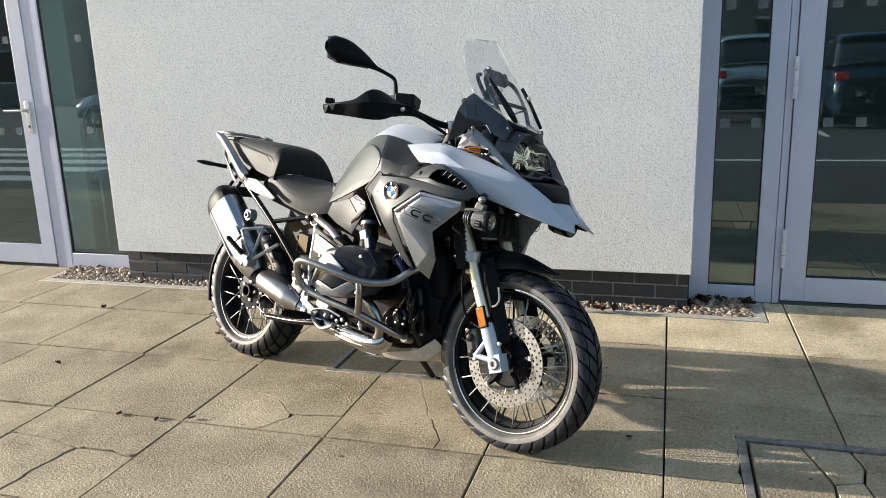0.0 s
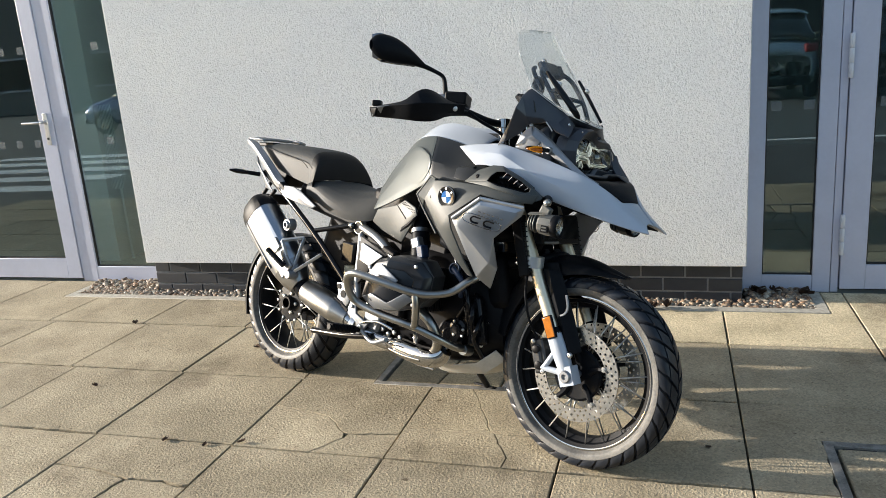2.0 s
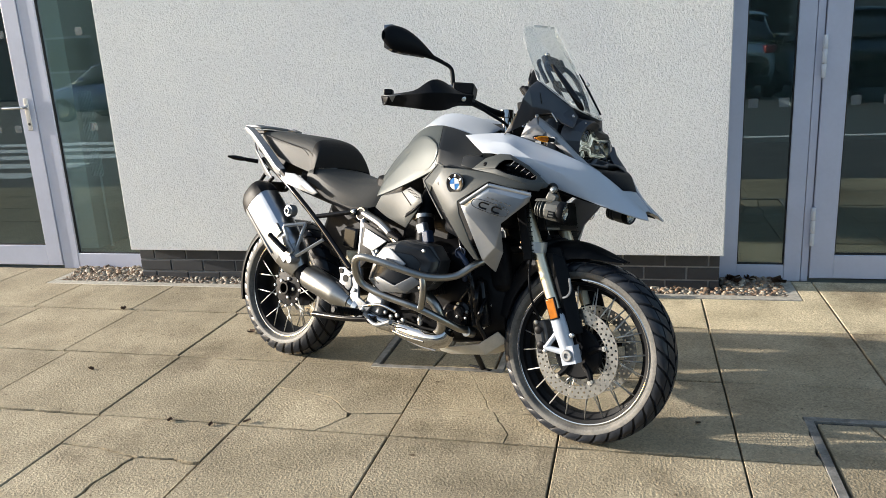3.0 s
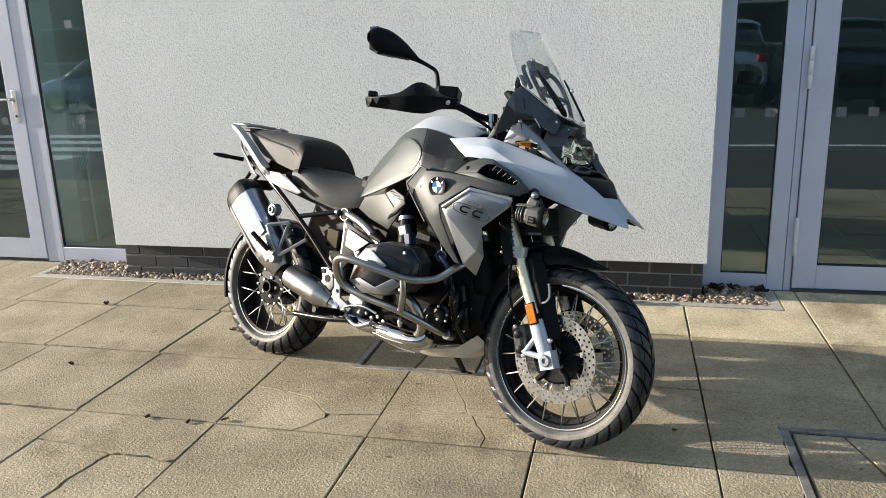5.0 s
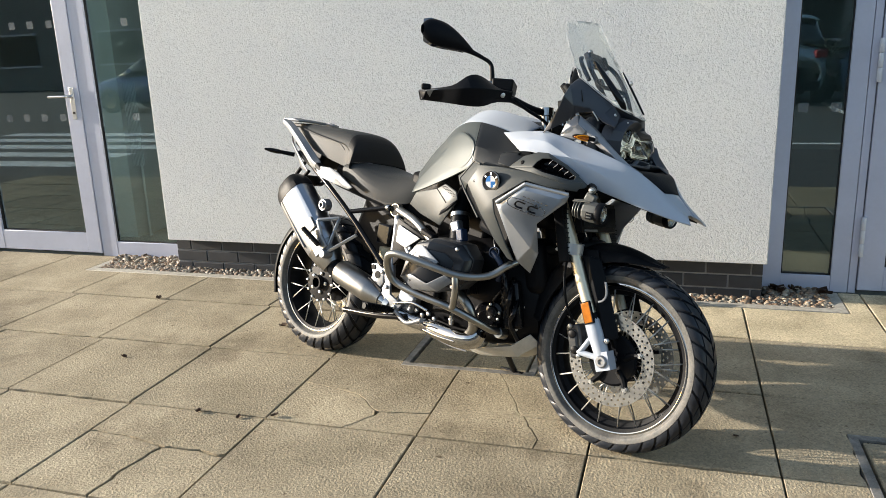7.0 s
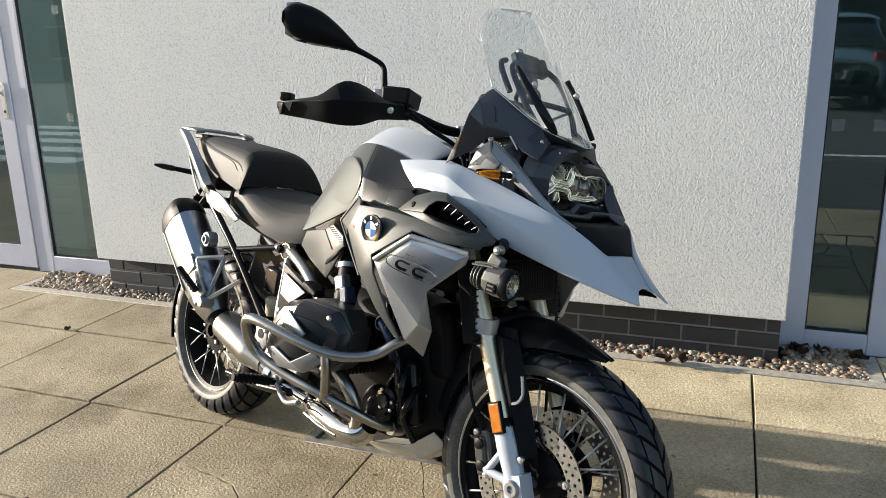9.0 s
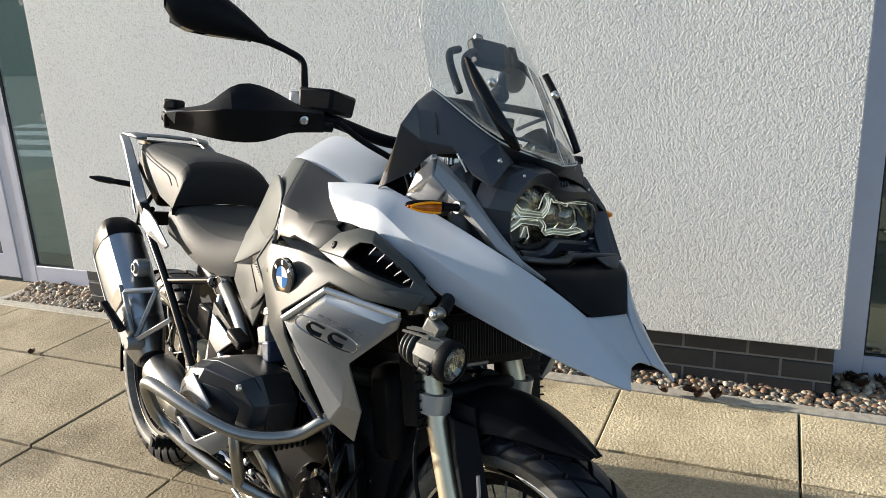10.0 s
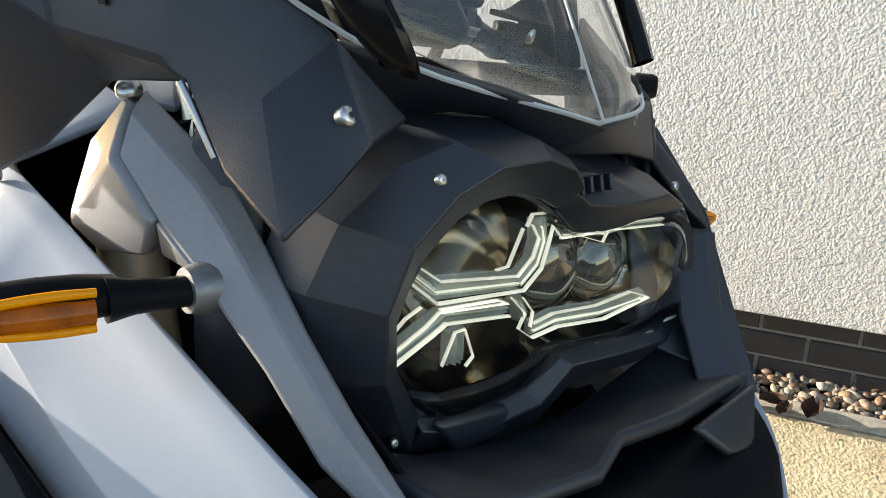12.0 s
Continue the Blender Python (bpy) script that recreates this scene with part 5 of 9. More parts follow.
sheet("fairing_inner", [[(1.270, 0.180, 1.090), (1.345, 0.172, 1.098), (1.382, 0.140, 1.090)], [(1.290, 0.180, 1.020), (1.362, 0.168, 1.020), (1.392, 0.140, 1.010)], [(1.330, 0.176, 0.960), (1.400, 0.160, 0.965), (1.430, 0.138, 0.960)]], FAIRBLACK, fairing, thick=0.004, bevel=0)
# inner cheeks between the lamp and the struts
shell("fairing_cheek", [(1.315, -0.150, 1.080), (1.350, -0.132, 1.030), (1.395, -0.125, 0.985), (1.480, -0.105, 0.930), (1.410, -0.095, 0.935), (1.385, -0.095, 1.000), (1.345, -0.105, 1.070)], [(0, 1, 5, 6), (1, 2, 4, 5), (2, 3, 4)], BLACK, fairing, thick=0.005, bevel=0.002)
shell("fairing_cheek", [(1.360, 0.176, 1.082), (1.396, 0.208, 1.026), (1.430, 0.190, 0.992), (1.494, 0.148, 0.938), (1.425, 0.115, 0.950), (1.398, 0.120, 1.000), (1.370, 0.130, 1.070)], [(0, 1, 5, 6), (1, 2, 4, 5), (2, 3, 4)], FAIRBLACK, fairing, thick=0.005, bevel=0.002)
screen = new("windscreen")
screen.parent = bike
screen["label"] = "clear acrylic windscreen with a centre crease"
SCR = [
    [(1.315, -0.210, 1.204), (1.405, -0.122, 1.128), (1.442, 0.006, 1.099), (1.428, 0.058, 1.104), (1.3945, 0.100, 1.113)],
    [(1.275, -0.198, 1.270), (1.345, -0.125, 1.222), (1.378, -0.005, 1.205), (1.362, 0.046, 1.206), (1.3285, 0.088, 1.207)],
    [(1.230, -0.185, 1.345), (1.285, -0.120, 1.325), (1.312, -0.020, 1.318), (1.295, 0.026, 1.316), (1.267, 0.062, 1.3156)],
    [(1.195, -0.130, 1.405), (1.225, -0.090, 1.410), (1.255, -0.030, 1.412), (1.240, 0.006, 1.402), (1.2204, 0.030, 1.393)],
]
pane = sheet("screen_pane", SCR, SCREEN, screen, thick=0.004, sub=2, hardcols=(2,), bevel=0)
pane.visible_shadow = False
# wind deflectors: flat rounded bars just outside the screen
for spine, across, out in (([(1.3319, -0.150, 1.2602), (1.3715, -0.152, 1.218), (1.4126, -0.145, 1.1692), (1.4354, -0.128, 1.1307), (1.4371, -0.118, 1.1186)], Vector((0.0125, 0.0125, -0.0040)), Vector((0.0040, -0.0035, 0.0025))),
                           ([(1.2939, 0.096, 1.269), (1.3191, 0.108, 1.2309), (1.3477, 0.114, 1.1839), (1.3756, 0.114, 1.1425), (1.3885, 0.108, 1.1269)], Vector((-0.0060, 0.0125, -0.0020)), Vector((0.0060, 0.0025, 0.0035)))):
    rows = []
    for i, p in enumerate(spine):
        k = (0.45, 0.95, 1.0, 1.0, 0.55)[i]
        p = Vector(p)
        rows.append([tuple(p - across * k), tuple(p - across * 0.7 * k + out), tuple(p + across * 0.7 * k + out), tuple(p + across * k), tuple(p + across * 0.7 * k - out), tuple(p - across * 0.7 * k - out)])
    sheet("wind_flap", rows, GLOSSBLACK, screen, closed=True, thick=0.0, sub=1, bevel=0, rim=0.4, smooth=50, label="dark smoked wind deflector")
# added pale tubes stand for highlights along the edges and crease
tube("screen_edge", [SCR[0][0], SCR[0][1], SCR[0][2]], 0.0014, PALEEDGE, screen, 6, 6)
tube("screen_edge", [SCR[0][2], SCR[0][3], SCR[0][4]], 0.0014, PALEEDGE, screen, 6, 6)
tube("screen_edge", [r[0] for r in SCR], 0.0007, PALEEDGE, screen, 6, 6)
tube("screen_edge", [r[4] for r in SCR], 0.0007, PALEEDGE, screen, 6, 6)
tube("screen_edge", list(SCR[3]), 0.0007, PALEEDGE, screen, 6, 6)
tube("crease_line", [(r[2][0] + 0.003, r[2][1], r[2][2] + 0.001) for r in SCR], 0.0009, PALEEDGE, screen, 6, 6)
for s in (1, -1):
    bolt((1.352, -0.085 * s - 0.02, 1.228), (1, 0, 0.6), 0.008, STEEL, screen)
# instrument panel and its carrier behind the screen
dash = new("instrument_panel")
dash.parent = bike
dash["label"] = "black instrument display on its tube carrier behind the screen"
block("display", (1.205, -0.01, 1.165), (0.022, 0.170, 0.095), GLOSSBLACK, dash, (0, -42, 0), 0.006)
block("display_hood", (1.222, -0.01, 1.160), (0.026, 0.180, 0.105), BLACK, dash, (0, -42, 0), 0.010)
block("device_cradle", (1.244, -0.012, 1.290), (0.022, 0.094, 0.054), BLACK, dash, (0, -28, 0), 0.006, label="black device cradle above the display")
block("cradle_latch", (1.246, -0.050, 1.316), (0.012, 0.018, 0.012), CHROME, dash, (0, -28, 0), 0.003)
block("cradle_clip", (1.252, 0.038, 1.288), (0.026, 0.020, 0.046), BLACK, dash, (0, -28, 0), 0.004)
rod("cradle_knob", (1.255, 0.006, 1.212), (1.275, 0.008, 1.222), [(0, 0), (0.017, 0), (0.019, 0.4), (0.014, 1), (0, 1)], BLACK, dash, n=18)
for s, q in ((1, -0.115), (-1, 0.072)):
    tube("carrier_tube", [(1.372, q * 0.8, 1.12), (1.335, q, 1.19), (1.290, q, 1.255), (1.262, q * 0.7, 1.282), (1.240, q * 0.3, 1.290)], 0.0075, BLACK, dash)
tube("slotted_stay", [(1.310, -0.140, 1.205), (1.280, -0.140, 1.250), (1.262, -0.130, 1.275), (1.240, -0.09, 1.288)], 0.007, BLACK, dash)
tube("cross_tube", [(1.335, -0.112, 1.190), (1.345, -0.02, 1.19), (1.335, 0.072, 1.190)], 0.007, BLACK, dash)
tube("bright_link", [(1.345, -0.02, 1.155), (1.335, 0.04, 1.175), (1.325, 0.095, 1.19)], 0.0035, CAST, dash)
block("dash_tray", (1.315, 0.0, 1.105), (0.15, 0.26, 0.016), BLACK, dash, (0, -6, 0), 0.004)

# ---- headlamp ----
lamp = new("headlamp")
lamp.parent = bike
lamp["label"] = "asymmetric twin headlamp with bright daytime light guides"
FACE = Matrix.Translation((1.427, 0.020, 1.005)) @ Matrix(((0.0, 0.05, 0.9987, 0), (1.0, 0.0, 0.0, 0), (0.0, 0.9987, -0.05, 0), (0, 0, 0, 1)))
# in the lamp's own plane: a to the left side, b up, c out
def lf(a, b, c=0.0):
    return FACE @ Vector((a, b, c))


def lamp_outline(k=1.0, n=40):
    """A large round right lobe joined to a flatter left lobe, rounded through its corners."""
    c = [(-0.093, 0.051), (-0.081, 0.056), (-0.066, 0.057), (-0.052, 0.056), (-0.039, 0.052), (-0.026, 0.046), (-0.018, 0.040), (-0.009, 0.035), (0.000, 0.032), (0.014, 0.031), (0.028, 0.032), (0.046, 0.034), (0.068, 0.035), (0.089, 0.034), (0.105, 0.028), (0.116, 0.015), (0.122, 0.001), (0.125, -0.016), (0.120, -0.028), (0.108, -0.038), (0.090, -0.046), (0.060, -0.047), (0.031, -0.043), (0.007, -0.041), (-0.007, -0.044), (-0.018, -0.054), (-0.032, -0.063), (-0.048, -0.068), (-0.069, -0.067), (-0.085, -0.062), (-0.100, -0.050), (-0.110, -0.040), (-0.116, -0.027), (-0.118, -0.013), (-0.117, 0.001), (-0.113, 0.015), (-0.107, 0.027), (-0.101, 0.039)]
    pts = []
    m = len(c)
    for i in range(m):
        p = [Vector(c[(i + d) % m]) for d in (-1, 0, 1, 2)]
        for t in (0.0, 0.5):
            q = 0.5 * (2 * p[1] + (p[2] - p[0]) * t + (2 * p[0] - 5 * p[1] + 4 * p[2] - p[3]) * t * t + (3 * p[1] - p[0] - 3 * p[2] + p[3]) * t ** 3)
            pts.append((q.x * k, -0.006 + (q.y + 0.006) * k))
    return pts


def lamp_ring(outlines, name, material, label="", cap=False, smooth=35):
    bm = bmesh.new()
    rings = [[bm.verts.new(lf(a, b, c)) for a, b in lamp_outline(k)] for k, c in outlines]
    for r0, r1 in zip(rings, rings[1:]):
        for i in range(len(r0)):
            bm.faces.new((r0[i], r0[(i + 1) % len(r0)], r1[(i + 1) % len(r0)], r1[i]))
    if cap:
        mid = bm.verts.new(lf(0.0, -0.006, outlines[-1][1] + cap))
        for i in range(len(rings[-1])):
            bm.faces.new((rings[-1][i], rings[-1][(i + 1) % len(rings[-1])], mid))
    return part(name, bm, material, lamp, label, smooth=smooth)


lamp_ring([(0.9, -0.09), (1.16, -0.075), (1.20, -0.040), (1.16, -0.010), (1.04, 0.003), (0.995, 0.001), (0.985, -0.012)], "lamp_housing", FAIRBLACK, "black headlamp housing")
lamp_ring([(0.98, -0.006), (0.955, -0.022), (0.88, -0.038), (0.72, -0.052), (0.45, -0.061), (0.20, -0.064)], "lamp_bowl", DARKMIRROR, "dark inside of the lamp", cap=-0.002)
lens = lamp_ring([(0.985, -0.002), (0.96, 0.006), (0.86, 0.013), (0.55, 0.019)], "lamp_lens", LENS, "clear lamp lens", cap=0.002, smooth=80)
lens.visible_shadow = False
# reflectors and projectors
bm = bmesh.new()
lathe_into(bm, [(0.0, -0.006), (0.022, -0.003), (0.036, 0.012), (0.040, 0.022)], (0, 0, 0), "Z", 32)
bmesh.ops.transform(bm, matrix=FACE @ Matrix.Translation((-0.064, 0.012, -0.046)), verts=bm.verts)
part("reflector_bowl", bm, DARKMIRROR, lamp, smooth=60)
for a, b, r in ((0.012, 0.000, 0.027), (0.060, -0.004, 0.023)):
    bm = bmesh.new()
    lathe_into(bm, [(r + 0.004, -0.03), (r + 0.005, -0.006), (r, -0.004), (r * 0.8, 0.004), (r * 0.4, 0.009), (0, 0.010)], (0, 0, 0), "Z", 32)
    bmesh.ops.transform(bm, matrix=FACE @ Matrix.Translation((a, b, -0.020)), verts=bm.verts)
    part("projector", bm, PROJECTOR, lamp, "round clear projector lens", smooth=60)
    bm = bmesh.new()
    lathe_into(bm, [(r + 0.001, -0.004), (r + 0.004, -0.003), (r + 0.005, -0.008)], (0, 0, 0), "Z", 32)
    bmesh.ops.transform(bm, matrix=FACE @ Matrix.Translation((a, b, -0.019)), verts=bm.verts)
    part("projector_rim", bm, REFLECTOR, lamp, smooth=60)


def light_guide(path, half, material, c=-0.006, teeth=5, deep=0.010):
    """A clear prism bar along path in the lamp's plane, with a ridged face."""
    bm = bmesh.new()
    rows = []
    n = len(path)
    for i, (a, b) in enumerate(path):
        d = (Vector(path[min(i + 1, n - 1)]) - Vector(path[max(i - 1, 0)])).normalized()
        nx = Vector((-d.y, d.x))
        w = half * (1.0 if 0 < i < n - 1 else 0.86)
        row = []
        for k in range(2 * teeth + 1):
            f = k / teeth - 1
            row.append(bm.verts.new(lf(a + nx.x * w * f, b + nx.y * w * f, c + (min(0.0036, 1.5 * half) if k % 2 else 0.0) - min(0.004, half) * f * f)))
        back = [bm.verts.new(lf(a + nx.x * w * f, b + nx.y * w * f, c - deep)) for f in (1, -1)]
        rows.append(row + back)
    for r0, r1 in zip(rows, rows[1:]):
        for k in range(len(r0)):
            bm.faces.new((r0[k], r0[(k + 1) % len(r0)], r1[(k + 1) % len(r0)], r1[k]))
    bm.faces.new(rows[0])
    bm.faces.new(rows[-1][::-1])
    return part("light_guide", bm, material, lamp, "clear ridged light guide")


# prism bodies of the guides
for path, half in (([(-0.1091, 0.0203), (-0.0899, 0.0067), (-0.0306, 0.0034)], 0.0062), ([(-0.1120, -0.0272), (-0.0900, -0.0143), (-0.0810, -0.0085), (-0.0350, -0.0120)], 0.0050),
                   ([(-0.0294, 0.0026), (-0.0195, 0.0131), (-0.0178, 0.0265), (-0.0223, 0.0400)], 0.0058), ([(-0.0030, 0.0285), (0.0350, 0.0262), (0.0600, 0.0290), (0.0930, 0.0285)], 0.0026),
                   ([(-0.0290, -0.0060), (-0.0190, -0.0200)], 0.0052), ([(-0.0110, -0.0291), (0.0065, -0.0256), (0.0485, -0.0278), (0.0960, -0.0246)], 0.0050),
                   ([(-0.0690, -0.0185), (-0.0660, -0.0385)], 0.0075)):
    light_guide(path, half * 1.05, DRLBODY, -0.0085, 4, 0.003)
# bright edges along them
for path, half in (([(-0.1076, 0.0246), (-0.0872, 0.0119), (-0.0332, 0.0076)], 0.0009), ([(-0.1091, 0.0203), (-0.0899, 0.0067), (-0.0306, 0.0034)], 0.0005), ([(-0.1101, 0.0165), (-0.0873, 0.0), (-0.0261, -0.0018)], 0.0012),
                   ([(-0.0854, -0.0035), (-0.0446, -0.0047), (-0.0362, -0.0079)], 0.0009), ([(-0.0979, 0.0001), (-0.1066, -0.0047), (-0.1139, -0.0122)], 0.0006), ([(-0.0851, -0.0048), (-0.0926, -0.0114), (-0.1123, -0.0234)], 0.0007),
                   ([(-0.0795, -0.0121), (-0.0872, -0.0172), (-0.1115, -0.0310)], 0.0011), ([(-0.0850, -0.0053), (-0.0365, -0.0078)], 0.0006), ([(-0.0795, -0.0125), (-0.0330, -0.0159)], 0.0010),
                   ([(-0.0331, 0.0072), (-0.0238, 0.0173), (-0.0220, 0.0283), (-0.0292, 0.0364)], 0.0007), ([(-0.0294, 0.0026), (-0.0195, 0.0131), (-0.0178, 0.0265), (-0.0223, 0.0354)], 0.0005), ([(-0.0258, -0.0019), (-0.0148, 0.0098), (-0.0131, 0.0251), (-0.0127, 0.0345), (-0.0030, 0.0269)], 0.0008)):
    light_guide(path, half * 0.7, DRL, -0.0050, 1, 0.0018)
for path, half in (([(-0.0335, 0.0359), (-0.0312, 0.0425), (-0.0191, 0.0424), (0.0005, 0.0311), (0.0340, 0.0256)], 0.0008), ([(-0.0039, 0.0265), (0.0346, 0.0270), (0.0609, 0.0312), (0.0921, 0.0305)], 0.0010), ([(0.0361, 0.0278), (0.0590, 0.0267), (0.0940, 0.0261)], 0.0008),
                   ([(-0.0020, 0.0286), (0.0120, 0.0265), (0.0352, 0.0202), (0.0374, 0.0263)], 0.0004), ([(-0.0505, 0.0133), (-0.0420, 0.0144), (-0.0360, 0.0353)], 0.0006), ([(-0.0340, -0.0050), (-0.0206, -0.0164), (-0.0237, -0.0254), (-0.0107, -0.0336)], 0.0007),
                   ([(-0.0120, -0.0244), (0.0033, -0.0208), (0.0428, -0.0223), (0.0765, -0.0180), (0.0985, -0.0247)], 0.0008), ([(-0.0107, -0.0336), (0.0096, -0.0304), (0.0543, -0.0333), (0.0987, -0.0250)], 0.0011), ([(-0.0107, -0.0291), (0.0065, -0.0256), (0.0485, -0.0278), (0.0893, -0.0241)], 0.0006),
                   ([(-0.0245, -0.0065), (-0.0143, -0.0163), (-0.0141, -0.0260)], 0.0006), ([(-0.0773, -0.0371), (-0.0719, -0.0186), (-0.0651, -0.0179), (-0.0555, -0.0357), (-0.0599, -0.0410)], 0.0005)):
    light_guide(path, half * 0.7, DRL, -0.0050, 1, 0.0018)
# black frame pieces round the lamp: hood over the round lobe, lid over the long lobe, end cap, lower mask
def frame_strip(name, inner, ridge, outer, label="", depth=-0.05, grow=1.06, smooth=14):
    rows = []
    for (a, b, c), (a1, b1, c1), (a2, b2, c2) in zip(inner, ridge, outer):
        rows.append([tuple(lf(a, b, c - 0.012)), tuple(lf(a, b, c)), tuple(lf(a1, b1, c1)), tuple(lf(a2, b2, c2)), tuple(lf(a2 * grow, b2 * grow, depth))])
    return sheet(name, rows, FAIRBLACK, lamp, thick=0.004, bevel=0.0025, smooth=smooth, label=label)


frame_strip("lamp_hood",
            [(-0.0957, -0.0590, 0.002), (-0.1156, -0.0280, 0.002), (-0.1202, -0.0017, 0.002), (-0.1130, 0.0271, 0.002), (-0.0932, 0.0490, 0.003), (-0.0772, 0.0576, 0.004), (-0.0590, 0.0606, 0.005), (-0.0396, 0.0567, 0.006), (-0.0273, 0.0512, 0.007)],
            [(-0.1007, -0.0727, 0.006), (-0.1262, -0.0257, 0.010), (-0.1324, 0.0101, 0.012), (-0.1250, 0.0414, 0.014), (-0.1061, 0.0644, 0.016), (-0.0859, 0.0771, 0.020), (-0.0616, 0.0810, 0.024), (-0.0420, 0.0754, 0.024), (-0.0279, 0.0648, 0.020)],
            [(-0.1138, -0.0931, -0.020), (-0.1426, -0.0424, -0.020), (-0.1535, 0.0090, -0.020), (-0.1429, 0.0426, -0.016), (-0.1189, 0.0690, -0.010), (-0.0993, 0.0825, 0.002), (-0.0562, 0.0850, 0.010), (-0.0352, 0.0766, 0.012), (-0.0252, 0.0647, 0.010)], "angular black hood over the round lamp lobe")
frame_strip("lamp_lid",
            [(-0.0248, 0.0491, 0.004), (-0.0086, 0.0379, 0.006), (0.0149, 0.0346, 0.006), (0.0324, 0.0359, 0.006), (0.0501, 0.0388, 0.005), (0.0751, 0.0393, 0.002), (0.0991, 0.0308, -0.004)],
            [(-0.0241, 0.0597, 0.012), (-0.0098, 0.0525, 0.012), (0.0083, 0.0506, 0.012), (0.0267, 0.0494, 0.011), (0.0460, 0.0502, 0.010), (0.0716, 0.0503, 0.006), (0.0995, 0.0404, 0.000)],
            [(-0.0274, 0.0650, 0.004), (-0.0152, 0.0663, 0.003), (-0.0001, 0.0648, 0.002), (0.0219, 0.0594, 0.000), (0.0447, 0.0552, -0.004), (0.0698, 0.0571, -0.010), (0.0990, 0.0424, -0.014)], "black lid over the long lamp lobe", smooth=24)
frame_strip("lamp_end_cap",
            [(0.0995, 0.0308, -0.004), (0.1150, 0.0142, -0.004), (0.1254, -0.0031, -0.004), (0.1242, -0.0253, -0.002), (0.1154, -0.0342, 0.000)],
            [(0.1035, 0.0366, 0.000), (0.1215, 0.0166, 0.000), (0.1351, -0.0051, 0.000), (0.1356, -0.0311, 0.002), (0.1245, -0.0419, 0.004)],
            [(0.1082, 0.0340, -0.016), (0.1313, 0.0083, -0.020), (0.1462, -0.0179, -0.020), (0.1478, -0.0483, -0.016), (0.1328, -0.0579, -0.010)], smooth=24)
frame_strip("lamp_chin",
            [(-0.0977, -0.0593, 0.002), (-0.0675, -0.0659, 0.006), (-0.0250, -0.0579, 0.010), (-0.0055, -0.0394, 0.012), (0.0329, -0.0406, 0.012), (0.0672, -0.0426, 0.011), (0.0984, -0.0444, 0.008), (0.1169, -0.0367, 0.000)],
            [(-0.0972, -0.0626, 0.008), (-0.0640, -0.0701, 0.013), (-0.0194, -0.0617, 0.017), (0.0000, -0.0418, 0.018), (0.0358, -0.0432, 0.018), (0.0701, -0.0456, 0.016), (0.1031, -0.0476, 0.012), (0.1230, -0.0394, 0.004)],
            [(-0.0981, -0.0822, -0.004), (-0.0623, -0.0871, 0.004), (-0.0120, -0.0785, 0.010), (0.0107, -0.0572, 0.012), (0.0412, -0.0564, 0.012), (0.0759, -0.0587, 0.010), (0.1111, -0.0613, 0.004), (0.1329, -0.0535, -0.006)], "black lower lamp frame", depth=-0.03, smooth=24)
shell("chin_lip", [tuple(lf(a, b, 0.012)) for a, b in ((-0.094, -0.056), (-0.042, -0.059), (-0.0406, -0.0726), (-0.048, -0.0768), (-0.0766, -0.0775))], [(0, 1, 2, 3, 4)], FAIRBLACK, lamp, thick=0.008, bevel=0.003)
sheet("lower_mask", [[tuple(lf(a, b, c)) for a, b, c in q] for q in (((-0.108, -0.040, -0.002), (-0.083, -0.048, 0.001), (-0.060, -0.047, 0.003), (-0.035, -0.044, 0.004), (-0.014, -0.038, 0.005), (0.012, -0.0345, 0.006), (0.053, -0.0375, 0.005), (0.099, -0.033, 0.002), (0.120, -0.022, -0.002)),
                                                               ((-0.106, -0.044, -0.002), (-0.085, -0.062, 0.001), (-0.060, -0.068, 0.003), (-0.036, -0.065, 0.004), (-0.018, -0.054, 0.005), (0.007, -0.041, 0.006), (0.058, -0.047, 0.005), (0.090, -0.0465, 0.002), (0.122, -0.026, -0.002)))], GLOSSBLACK, lamp, thick=0.002, bevel=0)
for i, a in enumerate((-0.025, -0.019, -0.012, -0.004, 0.0035)):
    block("brow_rib", tuple(lf(a, 0.0605 + 0.0006 * i, 0.009)), (0.010, 0.0026, 0.009), FAIRBLACK, lamp, (0, -20, 0), 0.0008)
block("lamp_backing", (1.345, 0.0, 1.005), (0.05, 0.32, 0.17), FAIRBLACK, lamp, (0, -8, 0), 0.03)
for a, b, c in ((-0.1185, 0.072, 0.017), (0.0765, 0.0559, 0.006), (-0.112, -0.066, 0.006)):
    bolt(lf(a, b, c), FACE.to_3x3() @ Vector((0, 0.3, 1)), 0.0027, STEEL, lamp)
for a, b, w in ((0.015, -0.0425, 0.007), (0.028, -0.0428, 0.011), (0.050, -0.0455, 0.007), (0.068, -0.0465, 0.007), (0.087, -0.0450, 0.008), (0.108, -0.0385, 0.014)):
    bm = bmesh.new()
    box_into(bm, -w / 2, w / 2, -0.0010, 0.0010, 0, 0.0006, FACE @ Matrix.Translation((a, b + 0.003, 0.0085)) @ Matrix.Rotation(radians(4), 4, "Z"))
    part("lens_mark", bm, BADGEWHITE, lamp)

